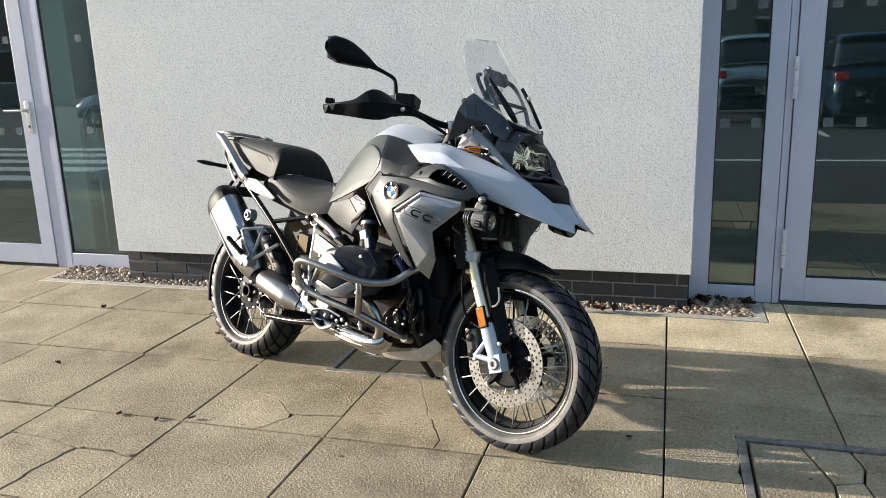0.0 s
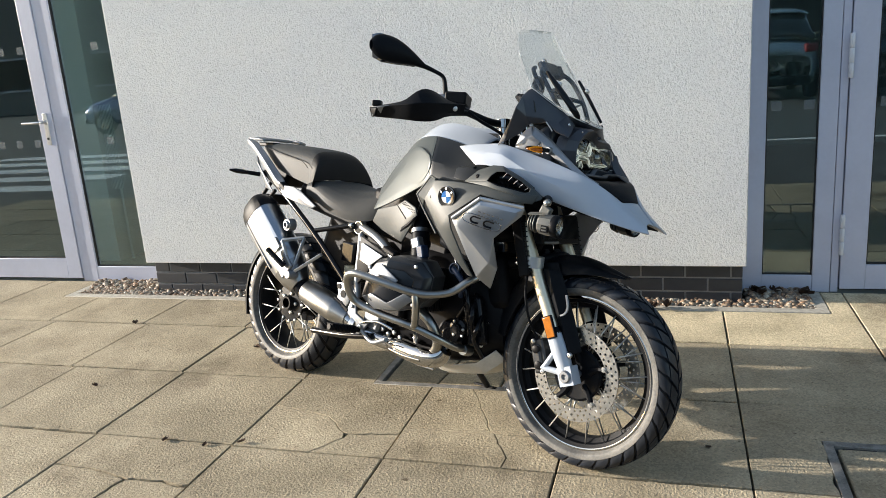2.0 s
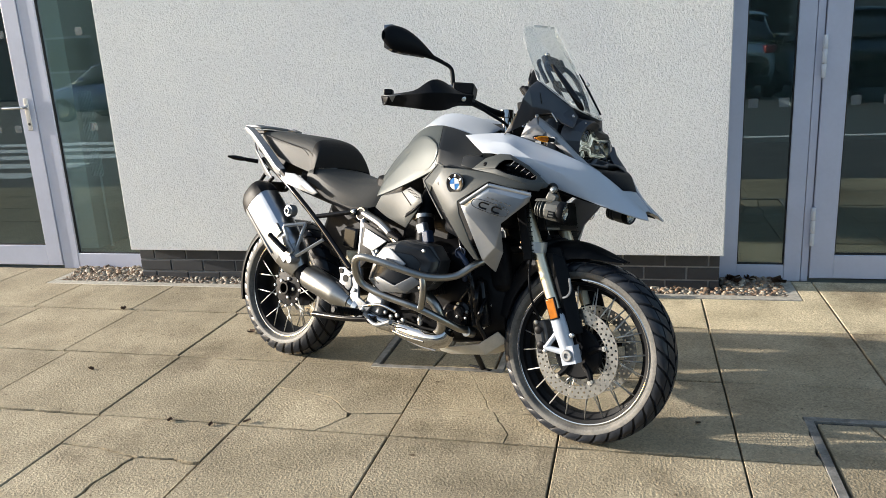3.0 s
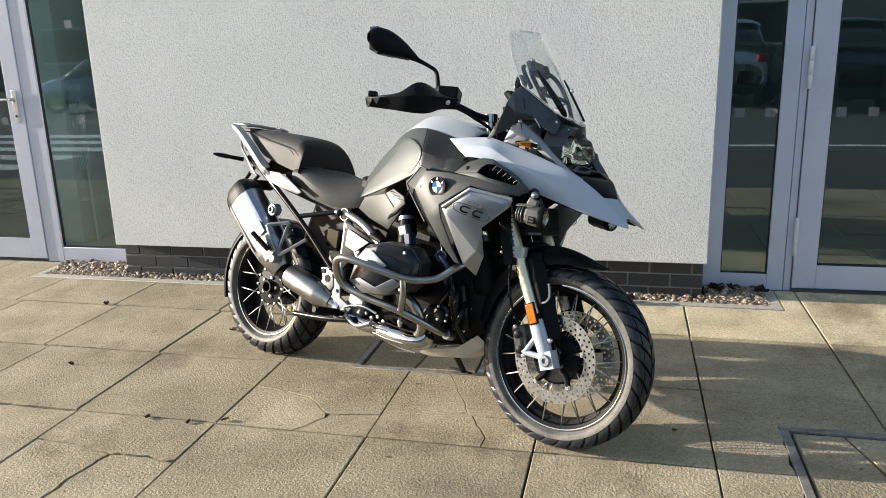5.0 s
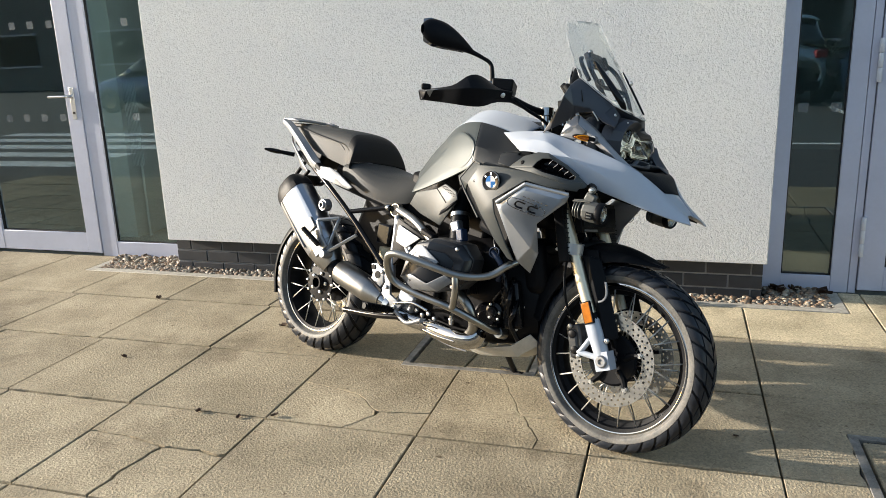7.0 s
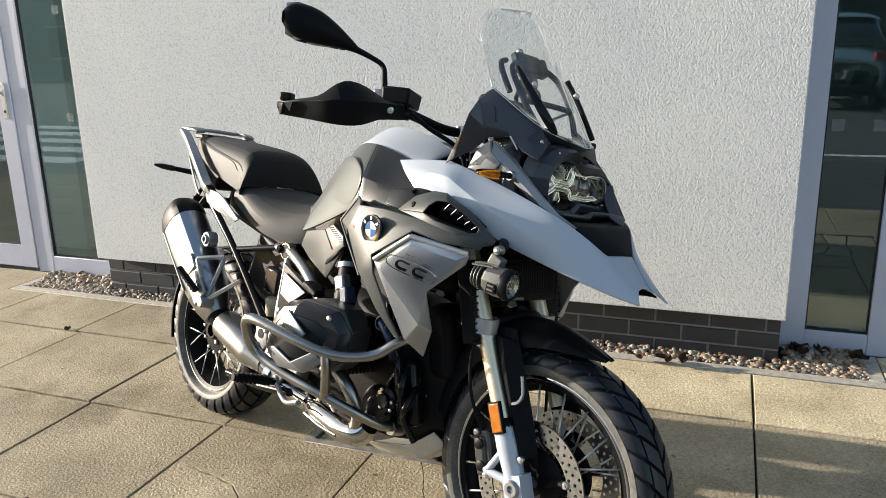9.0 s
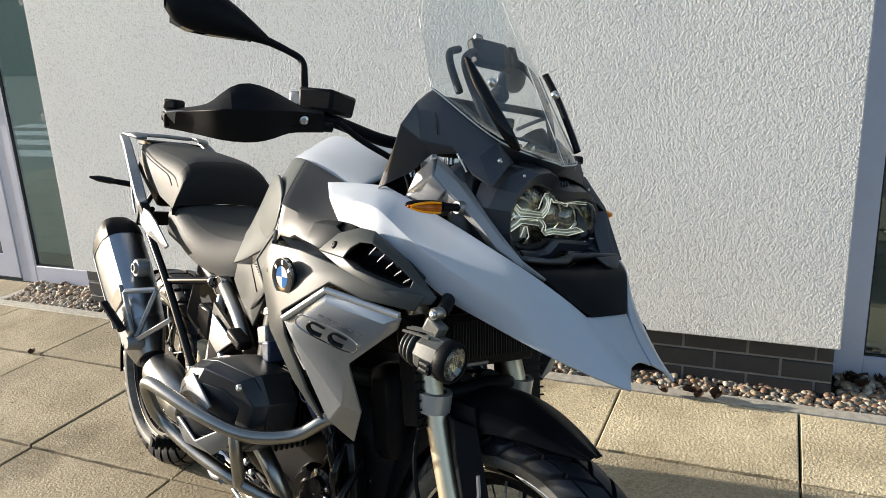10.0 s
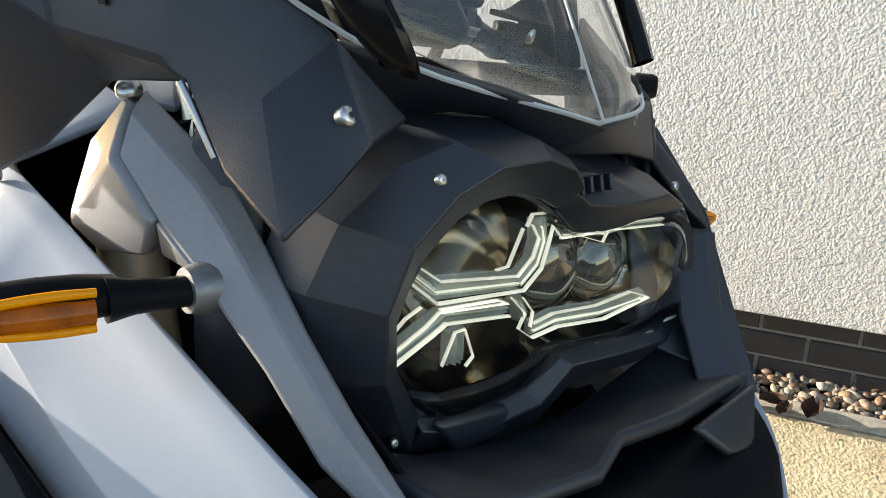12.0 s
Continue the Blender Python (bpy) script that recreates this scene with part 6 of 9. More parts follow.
# ---- auxiliary lamps below the beak ----
for s in (1, -1):
    aux = new("auxiliary_lamp")
    aux.parent = bike
    aux["label"] = "small round auxiliary lamp with cooling fins"
    a, b = Vector((1.388, -0.261 * s, 0.786)), Vector((1.484, -0.246 * s, 0.7775))
    d = (b - a).normalized()
    e = d.cross(Vector((0, 0, 1))).normalized()
    f = e.cross(d)
    rod("lamp_can", a, b, [(0, 0.06), (0.015, 0.06), (0.018, 0.30), (0.026, 0.32), (0.031, 0.40), (0.0335, 0.62), (0.0335, 0.80), (0.030, 0.84), (0, 0.84)], LAMPGREY, aux, n=10, smooth=20, label="grey cast lamp body")
    for k, r0 in ((0.03, 0.025), (0.13, 0.028), (0.23, 0.030)):
        rod("cooling_fin", a.lerp(b, k), a.lerp(b, k + 0.035), [(0.012, 0), (r0, 0), (r0 + 0.0008, 0.5), (r0, 1), (0.012, 1)], LAMPGREY, aux, n=24)
    for i in range(4):
        q = radians(58 + 22 * i)
        out = e * math.cos(q) + f * math.sin(q)
        tube("top_rib", [tuple(a - d * 0.004 + out * 0.027), tuple(a.lerp(b, 0.30) + out * 0.0325), tuple(a.lerp(b, 0.55) + out * 0.0345)], 0.0026, LAMPGREY, aux, 6, 2)
    rod("bezel", a.lerp(b, 0.80), a.lerp(b, 1.04), [(0.032, 0), (0.0345, 0.2), (0.0338, 0.85), (0.031, 1.0), (0.0283, 0.95), (0.0275, 0.6)], BLACK, aux, n=32, label="black lamp bezel")
    rod("reflector", a.lerp(b, 0.86), a.lerp(b, 1.0), [(0, 0.1), (0.010, 0.15), (0.021, 0.55), (0.028, 1.0)], PROJECTOR, aux, n=12, smooth=10)
    glass = rod("lamp_glass", a.lerp(b, 0.94), a.lerp(b, 1.07), [(0.028, 0.3), (0.024, 0.7), (0.012, 0.95), (0, 1.0)], LENS, aux, n=28, smooth=80)
    glass.visible_shadow = False
    for i in range(3):
        c = b + e * (0.005 * (i - 1)) + f * 0.003
        tube("lens_rib", [tuple(c - f * 0.012), tuple(c + f * 0.012)], 0.0008, REFLECTOR, aux, 6, 1)
    # louvre low on the outer flank
    side = e if e.y * s < 0 else -e
    c = a.lerp(b, 0.66) + side * 0.0295 - f * 0.012
    turn = Matrix((d, f, side)).transposed().to_4x4()
    bm = bmesh.new()
    box_into(bm, -0.012, 0.012, -0.011, 0.011, -0.004, 0.004, Matrix.Translation(c) @ turn)
    part("louvre_frame", bm, BLACK, aux, bevel=0.001)
    for off in (-0.0045, 0.0045):
        bm = bmesh.new()
        box_into(bm, -0.008, 0.008, off - 0.0022, off + 0.0022, -0.006, 0.006, Matrix.Translation(c) @ turn)
        part("louvre_blade", bm, LAMPGREY, aux, bevel=0.001)
    # clamp, bolt and arm above
    block("lamp_clamp", (1.436, -0.250 * s, 0.823), (0.036, 0.022, 0.028), LAMPGREY, aux, (0, 24, 8 * s), 0.005, label="pale grey lamp clamp")
    rod("clamp_eye", (1.437, -0.240 * s, 0.848), (1.440, -0.262 * s, 0.847), [(0, 0), (0.009, 0), (0.0105, 0.15), (0.0105, 0.9), (0.009, 1.0), (0.005, 1.0), (0.005, 0.7), (0, 0.7)], BRUSHED, aux, n=20)
    bolt((1.441, -0.263 * s, 0.847), (0.1, -s, 0.1), 0.0058, STEEL, aux)
    tube("lamp_arm", [(1.438, -0.242 * s, 0.848), (1.410, -0.205 * s, 0.858), (1.340, -0.135 * s, 0.862)], [0.011, 0.012, 0.012], BLACK, aux)

# finned oil cooler seen past the fork
cooler = new("oil_cooler")
cooler.parent = bike
cooler["label"] = "black oil cooler with bright upright fins"
block("cooler_core", (1.318, 0.0, 0.755), (0.026, 0.23, 0.10), ENGINE, cooler, (0, -10, 0), 0.003)
for i in range(30):
    block("cooler_fin", (1.3345, -0.105 + 0.00724 * i, 0.760), (0.005, 0.0016, 0.070), HEADGREY, cooler, (0, -10, 0), 0.0)
block("cooler_tank", (1.330, -0.055, 0.712), (0.022, 0.085, 0.008), CAST, cooler, (0, -10, 0), 0.002)

# ---- seats ----
def seat_loft(name, stations, material, label, sub=2):
    """Sections across the seat: (u, crown height, half width, side height, lower height, crown dip)."""
    rows = []
    for u, top, half, side, low, back in stations:
        row = []
        for t in (-1, -0.96, -0.82, -0.5, 0, 0.5, 0.82, 0.96, 1):
            a = abs(t)
            z = low if a == 1 else side if a > 0.9 else top - (top - side) * (0.30 if a > 0.8 else 0.06 if a > 0.4 else 0.0)
            row.append((u + back * (1 - a), half * (0.93 if a == 1 else a) * (1 if t > 0 else -1 if t < 0 else 0), z))
        rows.append(row)
    return sheet(name, rows, material, bike, thick=0.0, sub=sub, bevel=0, label=label, rim=0.6)


seat = seat_loft("rider_seat", [
    (0.170, 0.860, 0.170, 0.838, 0.800, 0.0), (0.215, 0.868, 0.176, 0.845, 0.790, 0.0), (0.300, 0.850, 0.186, 0.800, 0.752, 0.0), (0.380, 0.836, 0.178, 0.765, 0.722, 0.0),
    (0.460, 0.834, 0.158, 0.745, 0.706, 0.0), (0.540, 0.846, 0.132, 0.750, 0.716, 0.02), (0.595, 0.866, 0.100, 0.780, 0.745, 0.02)], SEATSIDE, "grey and black vinyl rider seat")
# pillion seat: its tall front wall, top and flanks
rows = []
for u, top, half, side, low in ((0.222, 0.866, 0.176, 0.860, 0.846), (0.220, 0.912, 0.170, 0.882, 0.846), (0.210, 0.958, 0.152, 0.910, 0.842), (0.175, 0.990, 0.142, 0.932, 0.850), (0.090, 1.000, 0.142, 0.948, 0.868), (-0.060, 1.010, 0.135, 0.965, 0.905), (-0.150, 1.016, 0.122, 0.985, 0.945), (-0.225, 1.018, 0.100, 1.000, 0.975)):
    rows.append([(u, -half * 0.98, low - 0.014), (u, -half, side), (u, -half * 0.80, top - 0.008), (u, -half * 0.4, top), (u, 0, top + 0.002), (u, half * 0.4, top), (u, half * 0.80, top - 0.008), (u, half, side), (u, half * 0.98, low - 0.014)])
pillion = sheet("pillion_seat", rows, SEATSIDE, bike, thick=0.0, sub=2, bevel=0, rim=0.6, label="grey vinyl pillion seat with a tall black front")
pillion.data.materials.append(SEAT)
for f in pillion.data.polygons:
    f.material_index = 1 if f.center.x > 0.180 else 0
for s in (1, -1):
    tube("seam", [(0.16, -0.152, 0.910), (0.12, -0.148, 0.935), (0.05, -0.146, 0.950), (-0.06, -0.138, 0.970), (-0.16, -0.122, 0.990)], 0.0018, SEAT, pillion, 6, s=s)

# ---- luggage rack and tail ----
rack = new("luggage_rack")
rack.parent = bike
rack["label"] = "pale grey cast luggage rack with grab rails"
for s in (1, -1):
    pts = [(-0.300, -0.132, 1.022), (-0.235, -0.140, 0.995), (-0.120, -0.158, 0.925), (-0.010, -0.172, 0.848), (0.030, -0.178, 0.832)]
    bm = bmesh.new()
    tube_into(bm, [(u, v * s, w) for u, v, w in pts], [0.013, 0.016, 0.019, 0.020, 0.016], 4, 5, squash=1.3)
    part("grab_rail", bm, CAST, rack, "pale grey grab rail", bevel=0.004)
    sheet("rack_edge", [[(-0.300, -0.135, 1.028), (-0.298, -0.085, 1.034)], [(-0.235, -0.130, 1.028), (-0.235, -0.085, 1.034)], [(-0.205, -0.122, 1.022), (-0.205, -0.088, 1.026)]], CAST, rack, s=s, thick=0.012, bevel=0.003)
    block("rail_collar", (0.045, -0.178 * s, 0.822), (0.050, 0.030, 0.022), BLACK, rack, (0, 32, 0), 0.005)
sheet("rack_plate", [[(-0.302, -0.085, 1.030), (-0.306, 0, 1.032), (-0.302, 0.085, 1.030)], [(-0.262, -0.085, 1.032), (-0.264, 0, 1.034), (-0.262, 0.085, 1.032)]], CAST, rack, thick=0.012, bevel=0.003)
block("rack_bed", (-0.235, 0, 1.008), (0.11, 0.17, 0.018), BLACK, rack, (0, 0, 0), 0.004)

tail = new("tail_section")
tail.parent = bike
tail["label"] = "black tail with lamp, number plate holder and indicators"
block("tail_body", (-0.145, 0, 0.905), (0.22, 0.20, 0.085), BLACK, tail, (0, 30, 0), 0.016)
block("tail_lamp", (-0.262, 0, 0.945), (0.030, 0.13, 0.045), REDLENS, tail, (0, 15, 0), 0.008)
for s in (1, -1):
    shell("tail_trim", [(-0.262, -0.110, 0.955), (-0.225, -0.132, 0.925), (-0.09, -0.165, 0.832), (-0.045, -0.172, 0.800), (-0.12, -0.150, 0.810), (-0.215, -0.118, 0.885), (-0.265, -0.095, 0.925)], [(0, 1, 5, 6), (1, 2, 4, 5), (2, 3, 4)], CAST, tail, s=s, thick=0.006, bevel=0.002, label="pale grey tail trim")
    # pale side cover below the seat corner
    shell("corner_cover", [(0.010, -0.178, 0.830), (0.135, -0.200, 0.828), (0.190, -0.204, 0.812), (0.296, -0.207, 0.756), (0.270, -0.205, 0.744), (0.158, -0.214, 0.768), (0.060, -0.196, 0.785), (0.200, -0.216, 0.785)], [(0, 1, 5, 6), (1, 2, 7, 5), (2, 3, 4, 7), (5, 7, 4)], CAST, tail, s=s, thick=0.006, bevel=0.003, smooth=15, label="pale grey corner cover")
    a, b = Vector((-0.232, -0.110 * s, 0.868)), Vector((-0.300, -0.230 * s, 0.880))
    rod("indicator_stalk", a, a.lerp(b, 0.45), [(0, 0), (0.010, 0), (0.009, 1), (0, 1)], BLACK, tail, n=12)
    bm = bmesh.new()
    tube_into(bm, [a.lerp(b, 0.4), a.lerp(b, 0.55), a.lerp(b, 0.8), b], [0.009, 0.015, 0.014, 0.005], 12, 3, squash=0.75)
    part("rear_indicator", bm, GLOSSBLACK, tail, smooth=50)
    tube("plate_stay", [(-0.205, -0.055, 0.85), (-0.235, -0.070, 0.80), (-0.262, -0.075, 0.755), (-0.235, -0.07, 0.742), (-0.16, -0.075, 0.80)], 0.009, BLACK, tail, 8, 4, s=s)
block("plate_holder", (-0.262, 0, 0.755), (0.014, 0.17, 0.05), BLACK, tail, (0, 20, 0), 0.004)

# rear mudguard close over the tyre
rows = []
for i in range(8):
    a = 118 + i * 11.5
    r = 0.330
    rows.append([(-0.030 + (r - d) * math.cos(radians(a)), t * 0.092, 0.300 + (r - d) * math.sin(radians(a))) for t, d in ((-1, 0.045), (-0.9, 0.012), (-0.45, 0.0), (0, 0), (0.45, 0), (0.9, 0.012), (1, 0.045))])
sheet("rear_mudguard", rows, BLACK, bike, thick=0.004, sub=1, label="black hugger mudguard over the rear tyre")

# ---- subframe ----
POT = mat("milky_plastic_pot", (0.38, 0.34, 0.24), 0.35, var=0.2, scale=30)
frame_part = new("subframe")
frame_part.parent = bike
frame_part["label"] = "black tubular rear subframe"
for s in (1, -1):
    tube("frame_tube", [(-0.18, -0.120, 0.880), (0.03, -0.175, 0.800), (0.278, -0.196, 0.648), (0.52, -0.215, 0.470)], 0.0115, GLOSSBLACK, frame_part, n=4, s=s)
    tube("frame_tube", [(0.275, -0.190, 0.655), (0.455, -0.155, 0.692)], 0.010, GLOSSBLACK, frame_part, s=s)
    rod("tube_end", (0.452, -0.150 * s, 0.692), (0.478, -0.158 * s, 0.692), [(0, 0.7), (0.010, 0.7), (0.013, 1), (0.015, 0.9), (0.015, 0), (0, 0)], CHROME, frame_part, n=16)
    rod("pivot_cap", (0.502, -0.110 * s, 0.688), (0.502, -0.158 * s, 0.688), [(0, 0.9), (0.021, 0.9), (0.022, 1.0), (0.026, 1.0), (0.027, 0.9), (0.027, 0), (0, 0)], CHROME, frame_part, n=28, label="bright ringed pivot cap")
    rod("pivot_face", (0.502, -0.150 * s, 0.688), (0.502, -0.1562 * s, 0.688), [(0, 1), (0.0212, 1), (0.0212, 0), (0, 0)], BLACK, frame_part, n=28)
    tube("main_tube", [(0.515, -0.145, 0.690), (0.640, -0.175, 0.655), (0.760, -0.195, 0.590)], 0.017, BRUSHED, frame_part, s=s, label="thick silver frame tube")
    tube("down_tube", [(0.515, -0.150, 0.665), (0.535, -0.170, 0.590), (0.545, -0.185, 0.500), (0.56, -0.19, 0.42)], 0.013, CAST, frame_part, s=s)
    tube("brace", [(0.535, -0.165, 0.650), (0.600, -0.190, 0.585), (0.660, -0.205, 0.520)], 0.012, CAST, frame_part, s=s)
    sheet("frame_gusset", [[(0.555, -0.150, 0.635), (0.630, -0.160, 0.625)], [(0.570, -0.165, 0.560), (0.665, -0.175, 0.565)]], CAST, frame_part, s=s, thick=0.008, bevel=0.002)
rod("strap_wheel", (0.150, -0.205, 0.668), (0.150, -0.245, 0.668), [(0, 0.6), (0.010, 0.6), (0.010, 1), (0.014, 1), (0.017, 0.8), (0.024, 0.8), (0.026, 0.6), (0.026, 0), (0, 0)], CAST, frame_part, n=24, label="round silencer mount with a bolt")
block("reservoir", (0.465, -0.150, 0.585), (0.075, 0.05, 0.085), GLOSSBLACK, frame_part, (0, 4, 0), 0.008)
rod("fluid_pot", (0.480, -0.165, 0.478), (0.480, -0.165, 0.535), [(0, 0), (0.021, 0), (0.023, 0.1), (0.023, 0.68), (0.025, 0.7), (0.025, 0.98), (0, 1)], POT, frame_part, n=20, label="translucent brake fluid pot")
# pillion foot rest bracket, a triangle of flat bars
peg = new("pillion_bracket")
peg.parent = bike
peg["label"] = "grey cast pillion footrest bracket"
A, B, C, D = (0.170, -0.272, 0.605), (0.232, -0.205, 0.622), (0.222, -0.255, 0.474), (0.345, -0.205, 0.565)
for a, b in ((A, B), (A, C), (B, C), (C, D)):
    bm = bmesh.new()
    tube_into(bm, [a, b], 0.0115, 4, 1, squash=0.75)
    part("bracket_bar", bm, PANELEDGE, peg, bevel=0.003)
rod("bracket_boss", (0.222, -0.235, 0.470), (0.222, -0.278, 0.470), [(0, 1), (0.016, 1), (0.020, 0.8), (0.022, 0), (0, 0)], CAST, peg, n=20)
tube("folded_peg", [(0.205, -0.285, 0.505), (0.130, -0.310, 0.565)], 0.015, BLACK, peg, 10, squash=0.7, label="folded rubber pillion peg")
for i in range(6):
    f = i / 5
    block("peg_rib", (0.198 - 0.062 * f, -0.291 - 0.018 * f, 0.512 + 0.048 * f), (0.006, 0.018, 0.017), BLACK, peg, (0, 40, 0), 0.002)

# ---- exhaust ----
silencer = new("silencer")
silencer.parent = bike
silencer["label"] = "polished steel silencer with a black end cap"
a, b = Vector((-0.098, -0.215, 0.735)), Vector((0.215, -0.205, 0.425))
d = (b - a).normalized()
side = Vector((0, -1, 0)) - d * Vector((0, -1, 0)).dot(d)
side.normalize()
up = side.cross(d) * -1
def can(name, t0, t1, sizes, material, label=""):
    bm = bmesh.new()
    rings = []
    for i, k in enumerate(sizes):
        c = a.lerp(b, t0 + (t1 - t0) * i / (len(sizes) - 1))
        ring = []
        for q in range(24):
            ang = 2 * math.pi * q / 24
            x, y = math.cos(ang), math.sin(ang)
            n = (abs(x) ** 3.2 + abs(y) ** 3.2) ** (-1 / 3.2)
            ring.append(bm.verts.new(c + side * (x * n * 0.062 * k) + up * (y * n * 0.084 * k)))
        rings.append(ring)
    for r0, r1 in zip(rings, rings[1:]):
        for q in range(24):
            bm.faces.new((r0[q], r0[(q + 1) % 24], r1[(q + 1) % 24], r1[q]))
    bm.faces.new(rings[0][::-1])
    bm.faces.new(rings[-1])
    return part(name, bm, material, silencer, label, smooth=28)


can("end_cap", -0.02, 0.15, [0.72, 0.92, 1.0, 1.03], BLACK, "black plastic end cap")
can("can_body", 0.14, 0.80, [1.0, 1.02, 1.02, 1.0, 0.97, 0.90], CANSTEEL, "polished steel silencer body")
can("can_cone", 0.79, 1.02, [0.90, 0.78, 0.55], BRUSHED)
tube("can_edge", [tuple(a.lerp(b, t) + side * 0.060 + up * 0.045) for t in (0.16, 0.45, 0.72)], 0.004, BRUSHED, silencer, 8)
block("can_strap", tuple(a.lerp(b, 0.60) + side * 0.056 - up * 0.030), (0.055, 0.012, 0.075), BRUSHED, silencer, (0, 45, 0), 0.004)
block("heat_shield", tuple(a.lerp(b, 0.80) + side * 0.060 - up * 0.035), (0.10, 0.012, 0.085), CAST, silencer, (0, 45, 0), 0.005)
for i in range(4):
    c = a.lerp(b, 0.78 + 0.03 * i) + side * 0.064 - up * 0.045
    block("shield_slot", tuple(c), (0.005, 0.005, 0.026), BLACK, silencer, (0, 45, 0), 0.001)
tube("link_pipe", [tuple(a.lerp(b, 0.96)), (0.245, -0.190, 0.390), (0.290, -0.180, 0.365), (0.33, -0.18, 0.36)], 0.036, BLACK, silencer)
rod("mid_pipe", (0.262, -0.195, 0.402), (0.515, -0.190, 0.330), [(0, 0), (0.048, 0), (0.052, 0.03), (0.052, 0.70), (0.050, 0.74), (0.036, 0.92), (0.032, 1.0), (0, 1)], BRUSHED, silencer, n=32, label="brushed steel catalyst can")
tube("pipe", [(0.50, -0.190, 0.332), (0.58, -0.175, 0.300), (0.66, -0.165, 0.275), (0.74, -0.165, 0.270)], 0.029, CHROME, silencer)
rod("pipe_clamp", (0.535, -0.183, 0.318), (0.556, -0.179, 0.310), [(0.03, 0), (0.036, 0), (0.036, 1), (0.03, 1)], STEEL, silencer, n=24)

# ---- stands, foot controls, swing arm ----
stand = new("side_stand")
stand.parent = bike
stand["label"] = "black side stand resting on the paving"
tube("stand_leg", [(0.935, 0.105, 0.185), (0.905, 0.19, 0.125), (0.868, 0.280, 0.068)], 0.012, BLACK, stand)
block("stand_foot", (0.858, 0.286, 0.0655), (0.10, 0.05, 0.008), BLACK, stand, (-12.5, 0, 0), 0.002)
tube("centre_stand", [(0.66, -0.195, 0.285), (0.50, -0.200, 0.262), (0.30, -0.188, 0.245)], 0.0125, GLOSSBLACK, bike, label="black centre stand leg, folded up")
tube("centre_stand", [(0.66, 0.150, 0.255), (0.50, 0.150, 0.232), (0.30, 0.150, 0.215)], 0.0125, GLOSSBLACK, bike)
tube("centre_stand_bar", [(0.62, -0.19, 0.272), (0.62, 0.15, 0.25)], 0.012, GLOSSBLACK, bike)
foot = new("footrest")
foot.parent = bike
foot["label"] = "cast footrest plate with a rubber peg"
shell("foot_plate", [(0.515, -0.195, 0.470), (0.560, -0.198, 0.440), (0.570, -0.200, 0.360), (0.640, -0.200, 0.330), (0.585, -0.200, 0.270), (0.500, -0.200, 0.335), (0.535, -0.200, 0.400)], [(0, 1, 6), (1, 2, 6), (6, 2, 5), (2, 3, 4, 5)], CAST, foot, thick=0.012, bevel=0.003)
shell("heel_plate", [(0.443, -0.196, 0.464), (0.480, -0.199, 0.470), (0.522, -0.200, 0.452), (0.527, -0.200, 0.399), (0.494, -0.200, 0.353), (0.446, -0.198, 0.386), (0.458, -0.198, 0.425)], [(0, 1, 2, 6), (6, 2, 3, 5), (5, 3, 4)], CAST, foot, thick=0.010, bevel=0.003, label="grey cast heel plate")
for u, w, r in ((0.463, 0.452, 0.011), (0.490, 0.425, 0.015), (0.478, 0.385, 0.011)):
    rod("plate_hole", (u, -0.203, w), (u, -0.2065, w), [(0, 0), (r, 0), (r, 1), (0, 1)], BLACK, foot, n=16)
for c in ((0.515, -0.206, 0.440), (0.530, -0.206, 0.452), (0.548, -0.208, 0.385), (0.60, -0.208, 0.315)):
    bolt(c, (0, -1, 0), 0.008, STEEL, foot)
tube("peg_core", [(0.590, -0.205, 0.300), (0.560, -0.330, 0.318)], 0.014, BLACK, foot, 10, squash=0.8, label="black rubber foot peg")
for i in range(8):
    block("peg_rib", (0.582 - 0.003 * i, -0.228 - 0.0135 * i, 0.304 + 0.002 * i), (0.034, 0.008, 0.028), BLACK, foot, bevel=0.002)
tube("brake_pedal", [(0.62, -0.215, 0.300), (0.70, -0.235, 0.275), (0.78, -0.250, 0.300), (0.80, -0.262, 0.305)], 0.008, CAST, foot)
block("heel_guard", (0.475, -0.205, 0.370), (0.095, 0.008, 0.045), BLACK, foot, (0, 24, 0), 0.004)
tube("swing_arm", [(-0.03, 0.105, 0.300), (0.20, 0.115, 0.34), (0.48, 0.10, 0.40)], [0.062, 0.055, 0.06], ENGINE, bike)
tube("rear_strut", [(0.36, 0.03, 0.40), (0.44, 0.02, 0.70)], 0.036, ENGINE, bike)
block("rear_bulkhead", (0.36, 0.0, 0.60), (0.24, 0.24, 0.22), ENGINE, bike, (0, 20, 0), 0.03)
# added dark block, fills the dark space behind the subframe tubes
block("dark_infill", (0.37, -0.01, 0.585), (0.23, 0.15, 0.24), ENGINE, bike, (0, 10, 0), 0.03)
block("battery_tray", (0.30, 0.0, 0.755), (0.46, 0.25, 0.10), BLACK, bike, (0, 12, 0), 0.02)

